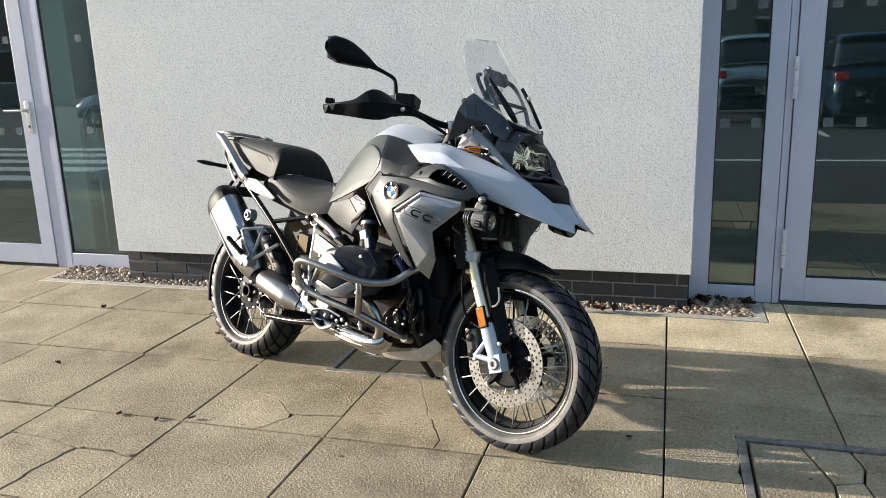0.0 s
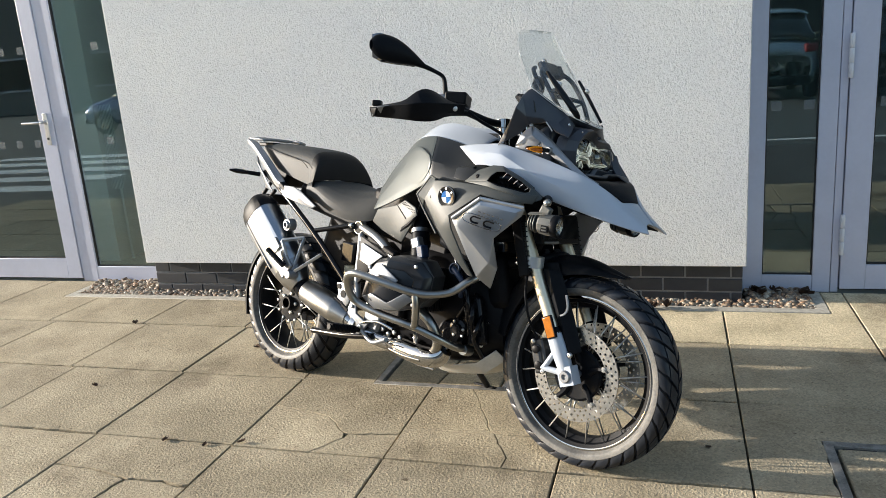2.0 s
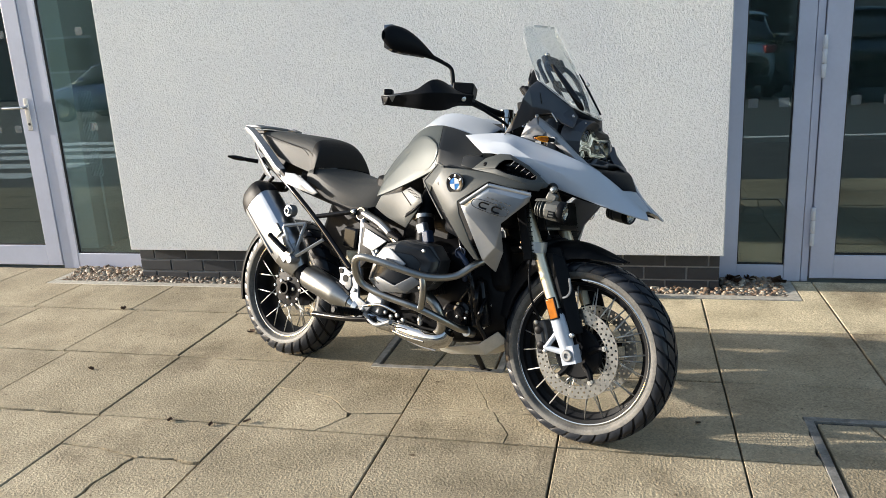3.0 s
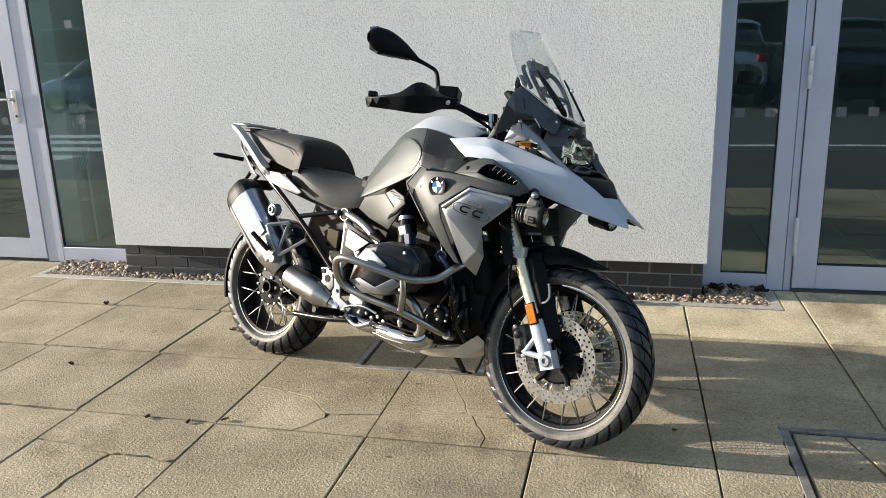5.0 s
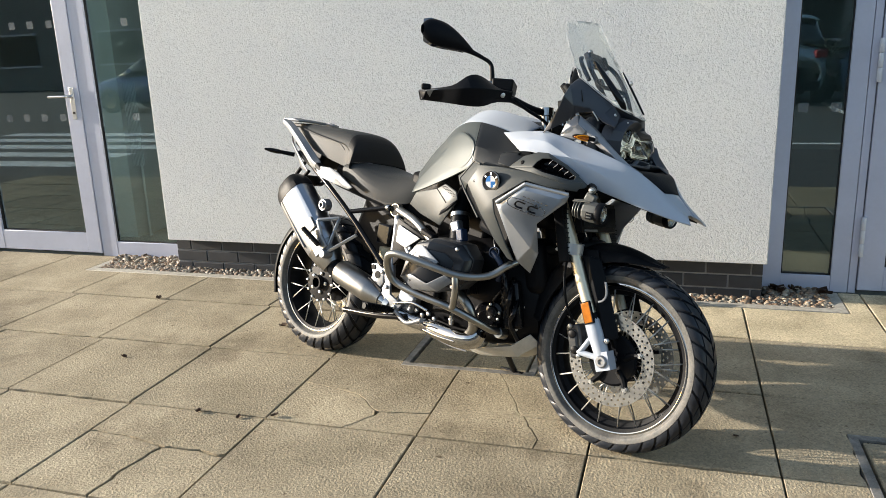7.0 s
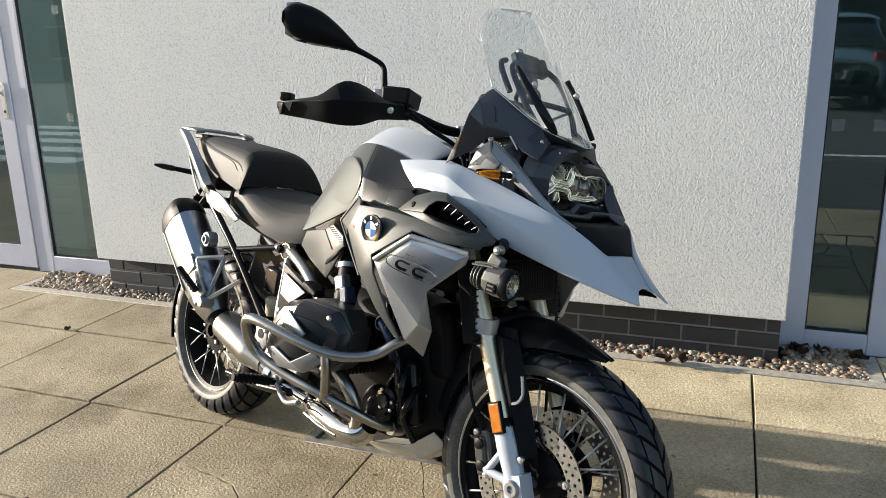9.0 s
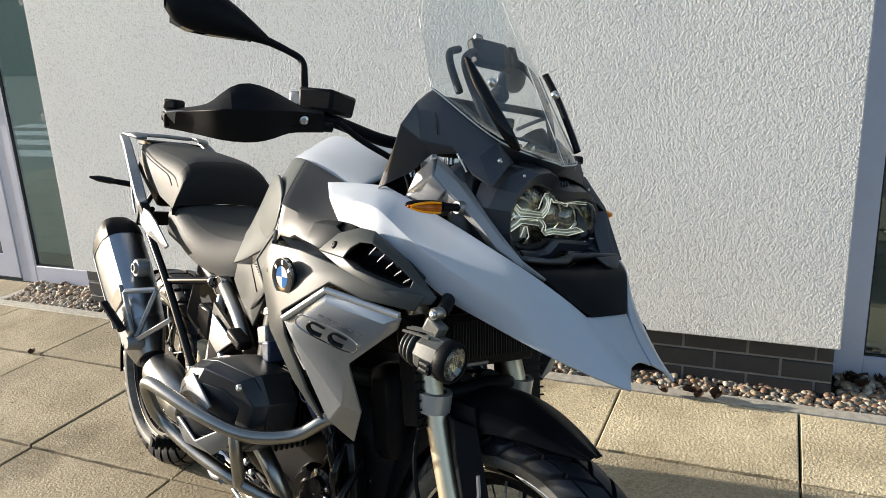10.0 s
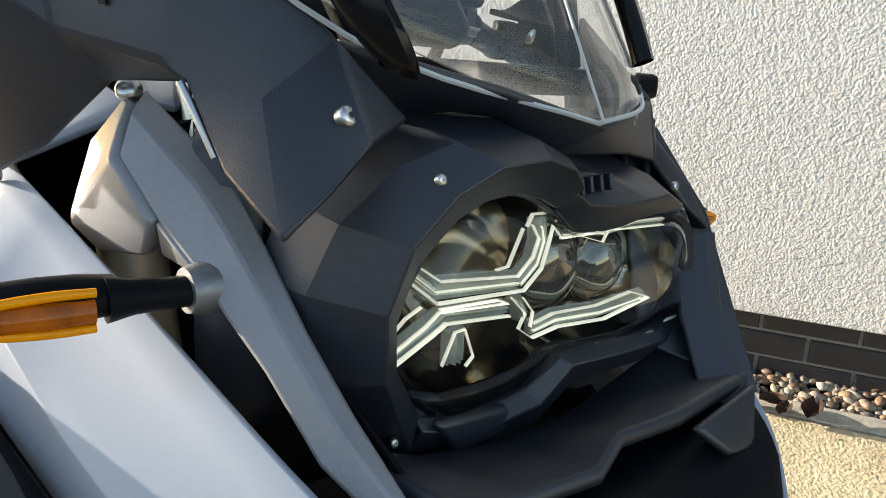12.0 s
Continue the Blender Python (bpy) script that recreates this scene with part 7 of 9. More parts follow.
# ---- engine ----
COVERBLACK = mat("blue_black_cover", (0.011, 0.0135, 0.019), 0.33, 0.2, var=0.15, scale=20, bump=0.1, bscale=500)
engine = new("engine")
engine.parent = bike
engine["label"] = "dark boxer engine with grey cylinder covers"
bm = bmesh.new()
sections = ((0.56, 0.10, 0.30, 0.52), (0.66, 0.145, 0.24, 0.62), (0.82, 0.155, 0.225, 0.66), (1.00, 0.150, 0.24, 0.64), (1.12, 0.125, 0.27, 0.58), (1.19, 0.085, 0.31, 0.50))
rings = []
for u, half, lo, hi in sections:
    mid = (lo + hi) / 2
    rings.append([bm.verts.new((u, half * math.copysign(abs(math.cos(q)) ** 0.55, math.cos(q)), mid + (hi - lo) / 2 * math.copysign(abs(math.sin(q)) ** 0.6, math.sin(q)))) for q in (2 * math.pi * k / 20 for k in range(20))])
for a, b in zip(rings, rings[1:]):
    for k in range(20):
        bm.faces.new((a[k], a[(k + 1) % 20], b[(k + 1) % 20], b[k]))
bm.faces.new(rings[0])
bm.faces.new(rings[-1])
part("crankcase", bm, ENGINE, engine, smooth=40)
for i in range(6):
    bolt((1.15 - 0.012 * abs(i - 2.5), -0.112 + 0.004 * i, 0.33 + 0.042 * i), (0.7, -0.7, 0), 0.008, STEEL, engine)
rod("front_cover", (1.17, 0, 0.42), (1.225, 0, 0.42), [(0, 1), (0.05, 1), (0.072, 0.7), (0.080, 0), (0, 0)], ENGINE, engine, n=32)
for s in (1, -1):
    # barrel with cooling fins
    for i in range(7):
        y = (0.150 + i * 0.013) * s
        block("cooling_fin", (0.875, y, 0.5075), (0.18, 0.007, 0.155), ENGINE, engine, bevel=0.002)
    block("cylinder_barrel", (0.875, 0.20 * s, 0.5075), (0.15, 0.12, 0.135), ENGINE, engine, bevel=0.01)
    # head and cover: faceted grey casting with a dark middle
    head = [(0.755, 0.462), (0.785, 0.560), (0.830, 0.608), (0.900, 0.626), (1.000, 0.616), (1.042, 0.568), (1.030, 0.495), (0.985, 0.455), (0.900, 0.432), (0.800, 0.428)]
    rows = []
    for y, k in ((-0.235, 0.97), (-0.300, 1.0), (-0.345, 0.97), (-0.372, 0.84), (-0.382, 0.60)):
        rows.append([(0.892 + (u - 0.892) * k, y + max(0.0, u - 0.93) * 0.45 * (abs(y) > 0.31), 0.525 + (w - 0.525) * k) for u, w in head])
    cyl = new("cylinder_head")
    cyl.parent = engine
    sheet("head_casting", rows[:3], HEADGREY, cyl, closed=True, s=s, thick=0.004, bevel=0.003, smooth=25)
    sheet("head_shoulder", rows[2:5], COVERBLACK, cyl, closed=True, s=s, thick=0.004, bevel=0.003, smooth=25)
    shell("cover_face", rows[4] + [(0.892, -0.380, 0.525)], [(i, (i + 1) % 10, 10) for i in range(10)], COVERBLACK, cyl, s=s, thick=0.004, bevel=0.002, smooth=50)
    # grey bands across the cover
    shell("cover_band", [(0.768, -0.352, 0.480), (0.790, -0.356, 0.556), (0.830, -0.358, 0.598), (0.850, -0.376, 0.572), (0.822, -0.380, 0.540), (0.812, -0.380, 0.492)], [(0, 1, 4, 5), (1, 2, 3, 4)], HEADGREY, cyl, s=s, thick=0.005, bevel=0.002, label="grey cast band")
    shell("cover_band", [(0.842, -0.386, 0.574), (0.880, -0.385, 0.597), (0.954, -0.379, 0.549), (0.936, -0.386, 0.526), (0.872, -0.390, 0.556)], [(0, 1, 4), (1, 2, 3, 4)], CAST, cyl, s=s, thick=0.006, bevel=0.002, label="light grey cast band")
    shell("cover_band", [(0.782, -0.374, 0.471), (0.839, -0.390, 0.490), (0.918, -0.390, 0.468), (0.980, -0.368, 0.510), (1.006, -0.354, 0.488), (0.953, -0.366, 0.446), (0.846, -0.376, 0.436)], [(0, 1, 2, 6), (2, 3, 4, 5), (2, 5, 6)], CAST, cyl, s=s, thick=0.006, bevel=0.002, label="light grey cast band")
    for u, w in ((0.785, 0.572), (1.005, 0.600), (0.785, 0.440), (1.000, 0.470)):
        bolt((u, -0.350 * s, w), (0, -s, 0), 0.007, STEEL, cyl)
    # light casting between the frame and the cylinder, with a dark border
    border = shell("frame_plate", [(0.561, -0.190, 0.663), (0.720, -0.195, 0.604), (0.632, -0.200, 0.539), (0.563, -0.195, 0.474), (0.547, -0.190, 0.561)], [(0, 1, 2, 4), (4, 2, 3)], BLACK, engine, s=s, thick=0.012, bevel=0.003)
    shell("plate_face", [(0.581, -0.2035, 0.637), (0.702, -0.2085, 0.598), (0.635, -0.2125, 0.552), (0.574, -0.2055, 0.570)], [(0, 1, 2, 3)], PANELEDGE, engine, s=s, thick=0.006, bevel=0.002, label="light silver plate")
    # intake and throttle body
    tube("intake_hose", [(0.90, -0.225, 0.600), (0.885, -0.205, 0.660), (0.865, -0.185, 0.730), (0.86, -0.15, 0.80)], [0.030, 0.034, 0.030, 0.032], BLACK, engine, s=s)
    rod("hose_clamp", (0.886, -0.206 * s, 0.655), (0.882, -0.202 * s, 0.668), [(0.030, 0), (0.0365, 0), (0.0365, 1), (0.030, 1)], ENGINE, engine, n=24)
    rod("hose_clamp", (0.872, -0.193 * s, 0.700), (0.868, -0.190 * s, 0.713), [(0.030, 0), (0.036, 0), (0.036, 1), (0.030, 1)], BRUSHED, engine, n=24)
    block("throttle_body", (0.895, -0.232 * s, 0.668), (0.040, 0.030, 0.040), CAST, engine, (0, -20, 0), 0.006)
    block("coil", (0.760, -0.225 * s, 0.622), (0.070, 0.036, 0.022), ENGINE, engine, (0, 18, 0), 0.007)
    block("actuator", (0.925, -0.235 * s, 0.640), (0.03, 0.035, 0.045), BLUEHOSE, engine, (0, -15, 0), 0.005)
    # exhaust header sweeping down and back, then the polished collector
    tube("header_pipe", [(0.945, -0.255, 0.440), (1.000, -0.250, 0.400), (1.015, -0.225, 0.335), (0.975, -0.200, 0.285), (0.900, -0.190, 0.272)], 0.018, BRUSHED, engine, s=s, label="polished exhaust header")
    # crash bar
    bar = new("engine_guard")
    bar.parent = bike
    bar["label"] = "brushed stainless engine guard bar"
    tube("guard_bar", [(1.155, -0.205, 0.578), (1.140, -0.238, 0.562), (1.095, -0.275, 0.522), (1.030, -0.345, 0.512), (0.940, -0.398, 0.532), (0.850, -0.430, 0.552), (0.790, -0.440, 0.555), (0.757, -0.430, 0.530), (0.752, -0.408, 0.478), (0.775, -0.385, 0.445), (0.860, -0.365, 0.420), (0.975, -0.330, 0.396), (1.040, -0.270, 0.360), (1.075, -0.200, 0.325), (1.080, -0.150, 0.315)], 0.0135, BRUSHED, bar, 14, 5, s=s)
    tube("guard_upright", [(1.012, -0.356, 0.516), (1.018, -0.352, 0.470), (0.998, -0.330, 0.405), (0.985, -0.325, 0.394)], 0.0125, BRUSHED, bar, 14, 4, s=s)
    rod("guard_foot", (1.082, -0.165 * s, 0.312), (1.080, -0.125 * s, 0.305), [(0, 0), (0.018, 0), (0.02, 0.3), (0.02, 1), (0, 1)], BRUSHED, bar, n=18)
    tube("oil_line", [(1.07, -0.235, 0.600), (1.10, -0.24, 0.58), (1.11, -0.225, 0.55), (1.06, -0.17, 0.50)], 0.010, BLUEHOSE, engine, s=s)
    rod("hose_ring", (1.082, -0.235 * s, 0.600), (1.084, -0.247 * s, 0.602), [(0.017, 0), (0.019, 0), (0.019, 1), (0.017, 1)], BLUEHOSE, engine, n=20)
    block("lower_cover", (1.12, -0.150 * s, 0.420), (0.07, 0.045, 0.17), GLOSSBLACK, engine, (0, -12, 14 * s), 0.012)
    rod("water_pump", (1.055, -0.150 * s, 0.385), (1.062, -0.190 * s, 0.385), [(0, 1), (0.018, 1), (0.020, 0.7), (0.032, 0.6), (0.036, 0), (0, 0)], GLOSSBLACK, engine, n=24)
    for k in range(3):
        q = 2.1 * k
        bolt((1.058 + 0.027 * math.cos(q), -0.176 * s, 0.385 + 0.027 * math.sin(q)), (0, -s, 0), 0.006, STEEL, engine)
# polished collector under the engine, right side
bm = bmesh.new()
tube_into(bm, [(0.735, -0.165, 0.272), (0.800, -0.178, 0.268), (0.920, -0.190, 0.262), (0.990, -0.190, 0.270), (1.020, -0.185, 0.300)], [0.030, 0.042, 0.044, 0.040, 0.028], 18, 6, squash=0.85)
part("collector", bm, CHROME, engine, "polished exhaust collector", smooth=50)
tube("collector_rib", [(0.775, -0.216, 0.262), (0.860, -0.226, 0.255), (0.940, -0.228, 0.254)], 0.006, CHROME, engine, 8)
rod("sensor", (0.905, -0.215, 0.315), (0.930, -0.250, 0.352), [(0, 0), (0.010, 0), (0.010, 0.5), (0.007, 0.55), (0.007, 1), (0, 1)], STEEL, engine, n=12)
tube("shift_linkage", [(0.60, -0.205, 0.330), (0.70, -0.215, 0.350), (0.78, -0.21, 0.335)], 0.006, CHROME, engine)
for i in range(5):
    bolt((0.655 + 0.035 * i, -0.168 - 0.004 * i, 0.305 + 0.012 * (i % 2)), (0, -1, 0), 0.009, STEEL, engine)
block("gearbox_boss", (0.64, -0.165, 0.345), (0.09, 0.05, 0.075), CAST, engine, (0, 15, 0), 0.012)
block("starter", (0.72, -0.150, 0.395), (0.14, 0.06, 0.07), ENGINE, engine, (0, 8, 0), 0.018)

for k in range(5):
    tube("engine_hose", [(1.02 + 0.03 * k, -0.175 + 0.01 * k, 0.66 - 0.05 * k), (1.06 + 0.025 * k, -0.195, 0.60 - 0.05 * k), (1.10 + 0.01 * k, -0.18, 0.50 - 0.035 * k), (1.04 + 0.03 * k, -0.15, 0.42 - 0.03 * k)], 0.009 + 0.002 * (k % 2), GLOSSBLACK, engine, 8)
rod("clutch_cover", (1.02, -0.150, 0.355), (1.03, -0.178, 0.352), [(0, 1), (0.030, 1), (0.034, 0.85), (0.048, 0.8), (0.056, 0.4), (0.058, 0), (0, 0)], GLOSSBLACK, engine, n=32)
for k in range(6):
    q = radians(60 * k + 10)
    bolt((1.028 + 0.050 * math.cos(q), -0.170, 0.352 + 0.050 * math.sin(q)), (0, -1, 0), 0.0055, STEEL, engine)
block("inner_wall", (0.72, -0.075, 0.70), (0.44, 0.06, 0.24), ENGINE, engine, (0, 10, 0), 0.02)
# skid plate
SKIDMETAL = mat("dull_aluminium_sheet", (0.50, 0.49, 0.45), 0.5, 0.4, var=0.15, scale=20, bump=0.1, bscale=300)
skid = new("skid_plate")
skid.parent = bike
skid["label"] = "silver aluminium skid plate under the engine"
sheet("skid_sheet", [[(0.905, -0.098, 0.216), (0.905, -0.07, 0.196), (0.905, 0.0, 0.192), (0.905, 0.07, 0.196), (0.905, 0.098, 0.216)],
                     [(0.960, -0.115, 0.226), (0.960, -0.08, 0.196), (0.960, 0, 0.190), (0.960, 0.08, 0.196), (0.960, 0.115, 0.226)],
                     [(1.100, -0.105, 0.262), (1.110, -0.07, 0.222), (1.112, 0, 0.217), (1.110, 0.07, 0.222), (1.100, 0.105, 0.262)],
                     [(1.170, -0.090, 0.320), (1.195, -0.06, 0.287), (1.200, 0, 0.282), (1.195, 0.06, 0.287), (1.170, 0.090, 0.320)]], SKIDMETAL, skid, thick=0.005, bevel=0.0015, smooth=20)
tube("skid_rib", [(0.800, -0.150, 0.222), (0.870, -0.148, 0.212), (0.930, -0.14, 0.208)], 0.004, CAST, skid, 8)
block("lower_front", (1.15, 0.0, 0.56), (0.10, 0.22, 0.20), ENGINE, bike, (0, -12, 0), 0.03)
block("oil_cooler", (1.245, 0.0, 0.80), (0.05, 0.24, 0.12), ENGINE, bike, (0, -20, 0), 0.01)
block("air_box", (1.12, 0.0, 0.80), (0.22, 0.34, 0.20), BLACK, bike, (0, 0, 0), 0.04)
block("inner_panel", (1.08, -0.19, 0.76), (0.16, 0.05, 0.24), BLACK, bike, (0, 18, 0), 0.02)
block("inner_panel", (1.08, 0.19, 0.76), (0.16, 0.05, 0.24), BLACK, bike, (0, 18, 0), 0.02)

# ---- handlebar, guards, mirrors ----
bars = new("handlebar")
bars.parent = bike
bars["label"] = "wide tapered handlebar with grips and levers"
BAR = [(0.895, -0.455, 1.105), (0.985, -0.310, 1.128), (1.040, -0.235, 1.135), (1.085, -0.130, 1.108), (1.098, -0.06, 1.104), (1.100, 0.0, 1.104)]
tube("bar_tube", BAR + [(u, -v, w) for u, v, w in BAR[-2::-1]], 0.0125, BLACK, bars, 14, 5)
for s in (1, -1):
    rod("riser", (1.112, -0.055 * s, 1.02), (1.098, -0.055 * s, 1.120), [(0, 0), (0.020, 0), (0.020, 0.7), (0.026, 0.72), (0.026, 1.0), (0.012, 1.04), (0, 1.04)], CHROME, bars, n=20, label="bright bar riser clamp")
    rod("grip", (0.893, -0.458 * s, 1.104), (0.972, -0.332 * s, 1.125), [(0, 0), (0.018, 0), (0.019, 0.03), (0.0165, 0.06), (0.0165, 0.94), (0.020, 1.0), (0, 1.0)], BLACK, bars, n=16)
    rod("bar_end", (0.884, -0.472 * s, 1.102), (0.896, -0.453 * s, 1.105), [(0, 0), (0.012, 0), (0.016, 0.3), (0.016, 1), (0, 1)], CAST, bars, n=16)
    block("switch_pod", (1.005, -0.275 * s, 1.130), (0.05, 0.055, 0.045), BLACK, bars, (0, 0, -32 * s), 0.008)
    tube("lever", [(1.055, -0.245, 1.125), (1.02, -0.33, 1.120), (0.965, -0.42, 1.112), (0.945, -0.455, 1.110)], [0.009, 0.007, 0.006, 0.007], CAST, bars, 8, s=s, squash=0.7)
    block("fluid_box", (1.030, -0.225 * s, 1.166), (0.095, 0.070, 0.042), BLACK, bars, (0, -4, -62 * s), 0.006, taper=1.08)
    block("box_bracket", (1.000, -0.268 * s, 1.166), (0.030, 0.034, 0.030), CAST, bars, (0, -4, -62 * s), 0.006)
    tube("cable", [(1.07, -0.22, 1.13), (1.10, -0.18, 1.10), (1.15, -0.12, 1.06), (1.17, -0.10, 1.0)], 0.006, BLACK, bars, 8, s=s)
    guard = new("hand_guard")
    guard.parent = bike
    guard["label"] = "black plastic hand guard"
    G = [
        [(0.872, -0.478, 1.116), (0.925, -0.494, 1.112), (0.888, -0.482, 1.086)],
        [(0.906, -0.456, 1.122), (0.958, -0.474, 1.119), (0.925, -0.462, 1.083)],
        [(0.970, -0.450, 1.130), (1.006, -0.463, 1.123), (0.978, -0.450, 1.080)],
        [(1.004, -0.446, 1.138), (1.038, -0.456, 1.127), (1.012, -0.442, 1.077)],
        [(1.028, -0.427, 1.172), (1.062, -0.438, 1.131), (1.040, -0.420, 1.075)],
        [(1.043, -0.400, 1.182), (1.080, -0.408, 1.134), (1.064, -0.390, 1.077)],
        [(1.050, -0.360, 1.174), (1.088, -0.370, 1.137), (1.072, -0.358, 1.088)],
        [(1.054, -0.324, 1.159), (1.091, -0.342, 1.139), (1.071, -0.330, 1.103)],
        [(1.067, -0.298, 1.146), (1.100, -0.316, 1.141), (1.081, -0.304, 1.106)],
        [(1.079, -0.263, 1.147), (1.110, -0.281, 1.142), (1.094, -0.269, 1.110)],
    ]
    sheet("guard_shell", G, BLACK, guard, s=s, thick=0.006, sub=1, hardcols=(1,), smooth=30)
    sheet("guard_end", [[(0.872, -0.478, 1.116), (0.925, -0.494, 1.112)], [(0.878, -0.470, 1.084), (0.905, -0.484, 1.086)]], BLACK, guard, s=s, thick=0.012, bevel=0.004)
    # pale sheet over the black end, standing for its sunlit sheen
    sheet("guard_sheen", [[(u - 0.001, v - 0.002, w + 0.0005) for u, v, w in row] for row in G[:2]], CAST, guard, s=s, thick=0.003, bevel=0.001, label="pale sheet for the sun sheen on the hand guard's end")
    tube("guard_spine", [(0.878, -0.478, 1.104), (0.945, -0.455, 1.108), (1.030, -0.405, 1.112), (1.075, -0.330, 1.118), (1.090, -0.25, 1.12)], 0.010, BLACK, guard, 8, s=s)
    block("guard_cap", (0.895, -0.470 * s, 1.128), (0.030, 0.030, 0.020), BLACK, guard, (0, 0, 30 * s), 0.005)
    bolt((1.093, -0.312 * s, 1.128), (0.8, -0.6 * s, -0.1), 0.009, STEEL, guard)
    # mirror on a bent stalk
    mir = new("mirror")
    mir.parent = bike
    mir["label"] = "black teardrop mirror on a bent stalk"
    tube("mirror_stalk", [(1.006, -0.262, 1.160), (1.002, -0.264, 1.205), (0.990, -0.2645, 1.240), (0.972, -0.288, 1.256), (0.950, -0.318, 1.269)], [0.0085, 0.0078, 0.0066, 0.0065, 0.0080], BLACK, mir, 12, s=s)
    rows = []
    a, b = Vector((0.950, -0.318, 1.269)), Vector((0.866, -0.488, 1.316))
    for t, h, dd, lift in ((0.0, 0.009, 0.010, 0.0), (0.14, 0.018, 0.018, 0.006), (0.32, 0.031, 0.030, 0.011), (0.55, 0.045, 0.036, 0.013), (0.78, 0.047, 0.034, 0.007), (0.93, 0.037, 0.026, 0.002), (1.0, 0.016, 0.012, 0.0)):
        c = a.lerp(b, t) + Vector((0, 0, lift))
        row = []
        for q in range(12):
            ang = 2 * math.pi * q / 12
            y = math.cos(ang)
            fore = max(0.0, math.sin(ang)) * dd + min(0.0, math.sin(ang)) * 0.010
            row.append((c.x + fore * 0.88 - 0.10 * h * y, c.y + fore * -0.42 * 0.3, c.z + h * y))
        rows.append(row)
    body = sheet("mirror_shell", rows, BLACK, mir, closed=True, s=s, thick=0.0, sub=1, bevel=0, rim=0.3, smooth=60)
    shell("mirror_glass", [(p[0] - 0.012, p[1], p[2]) for p in (rows[1][0], rows[2][0], rows[3][0], rows[4][0], rows[5][0], rows[5][6], rows[4][6], rows[3][6], rows[2][6], rows[1][6])], [(0, 1, 8, 9), (1, 2, 7, 8), (2, 3, 6, 7), (3, 4, 5, 6)], CHROME, mir, s=s, thick=0.002, bevel=0)

# ---- door furniture and markers on the glass ----
def hinge(z0, z1, x):
    root = new("door_hinge")
    root.matrix_basis = pose(x, GLASS_Y - 0.012, z0)
    root.parent = door_r
    root["label"] = "grey knuckle hinge on the door frame"
    third = (z1 - z0) / 3
    for i in range(3):
        rod("knuckle", (0, 0, i * third + 0.001), (0, 0, (i + 1) * third - 0.001), [(0, 0), (0.011, 0), (0.012, 0.03), (0.012, 0.97), (0.011, 1), (0, 1)], HINGE, root, n=16)
    box("leaf", -0.004, 0.010, 0.004, 0.012, 0.004, z1 - z0 - 0.004, HINGE, root)


HINGE = mat("hinge_grey", (0.58, 0.60, 0.65), 0.45, 0.2, var=0.05, scale=20)
hinge(0.203, 0.415, 0.734)
hinge(1.09, 1.303, 0.734)
hinge(1.86, 2.075, 0.734)
lever_set = new("door_handle")
lever_set.matrix_basis = pose(-4.083, GLASS_Y - 0.008, 1.048)
lever_set.parent = door_l
lever_set["label"] = "satin steel lever handle on a long plate"
bm = bmesh.new()
box_into(bm, -0.017, 0.017, -0.005, 0.002, -0.098, 0.114)
part("back_plate", bm, STEEL, lever_set, bevel=0.012, segs=3)
tube("lever", [(0, -0.006, 0.055), (0, -0.050, 0.055), (-0.018, -0.058, 0.055), (-0.140, -0.058, 0.055)], 0.009, STEEL, lever_set, 12, 4)
rod("keyhole", (0, -0.004, -0.055), (0, -0.009, -0.055), [(0, 1), (0.007, 1), (0.009, 0.5), (0.009, 0), (0, 0)], ALUDARK, lever_set, n=14)
rod("rose", (0, -0.004, 0.055), (0, -0.012, 0.055), [(0.006, 1), (0.014, 1), (0.016, 0.4), (0.016, 0), (0.006, 0)], STEEL, lever_set, n=18)


def markers(root, xs, zs):
    for x in xs:
        for z in zs:
            box("glass_marker", x - 0.024, x + 0.024, GLASS_Y + 0.0155, GLASS_Y + 0.0175, z - 0.024, z + 0.024, FROST, root, "small pale square marker on the glass")


markers(win_r, (0.409, 0.561), (0.970, 1.567))
markers(door_r, (0.903, 1.055, 1.207, 1.359, 1.511), (0.970, 1.555))
markers(win_l, (-3.615, -3.463), (0.960, 1.560))
markers(door_l, (-4.66, -4.51, -4.36, -4.205), (0.960, 1.570))
# inside the left window: a pale column with a slatted radiator beside it
tagged(box("column", -4.52, -4.14, 5.2, 5.6, 0.0, 3.1, INTERIOR), "plain pale column inside the showroom", "column", kind="structure")
radiator = empty("wall_radiator", "tall slatted radiator beside the showroom column", "radiator", m=pose(-4.132, 5.24, 0.0))
for i in range(9):
    box("slat", i * 0.013, i * 0.013 + 0.005, 0, 0.03, 0.55, 1.17, INTERIOR, radiator)
box("rail", 0, 0.11, 0.03, 0.05, 0.60, 0.64, INTERIOR, radiator)
box("rail", 0, 0.11, 0.03, 0.05, 1.08, 1.12, INTERIOR, radiator)
box("foot", 0.045, 0.065, 0.03, 0.05, 0.0, 0.60, INTERIOR, radiator)

# ---- the car park behind, seen in the glass ----
def stripe(x0, x1, y0, y1):
    return box("road_marking", x0, x1, y0, y1, -0.0448, -0.041, ROADPAINT, markings)


markings = empty("road_markings", "worn white painted lines on the asphalt", "road marking", "structure")
for k in range(5):
    stripe(-13.0, -8.0, -3.55 + 0.92 * k, -3.09 + 0.92 * k)
stripe(0.6, 6.0, -2.06, -1.92)
for k in range(3):
    stripe(0.05 + 2.6 * k, 0.16 + 2.6 * k, -10.6, -5.3)

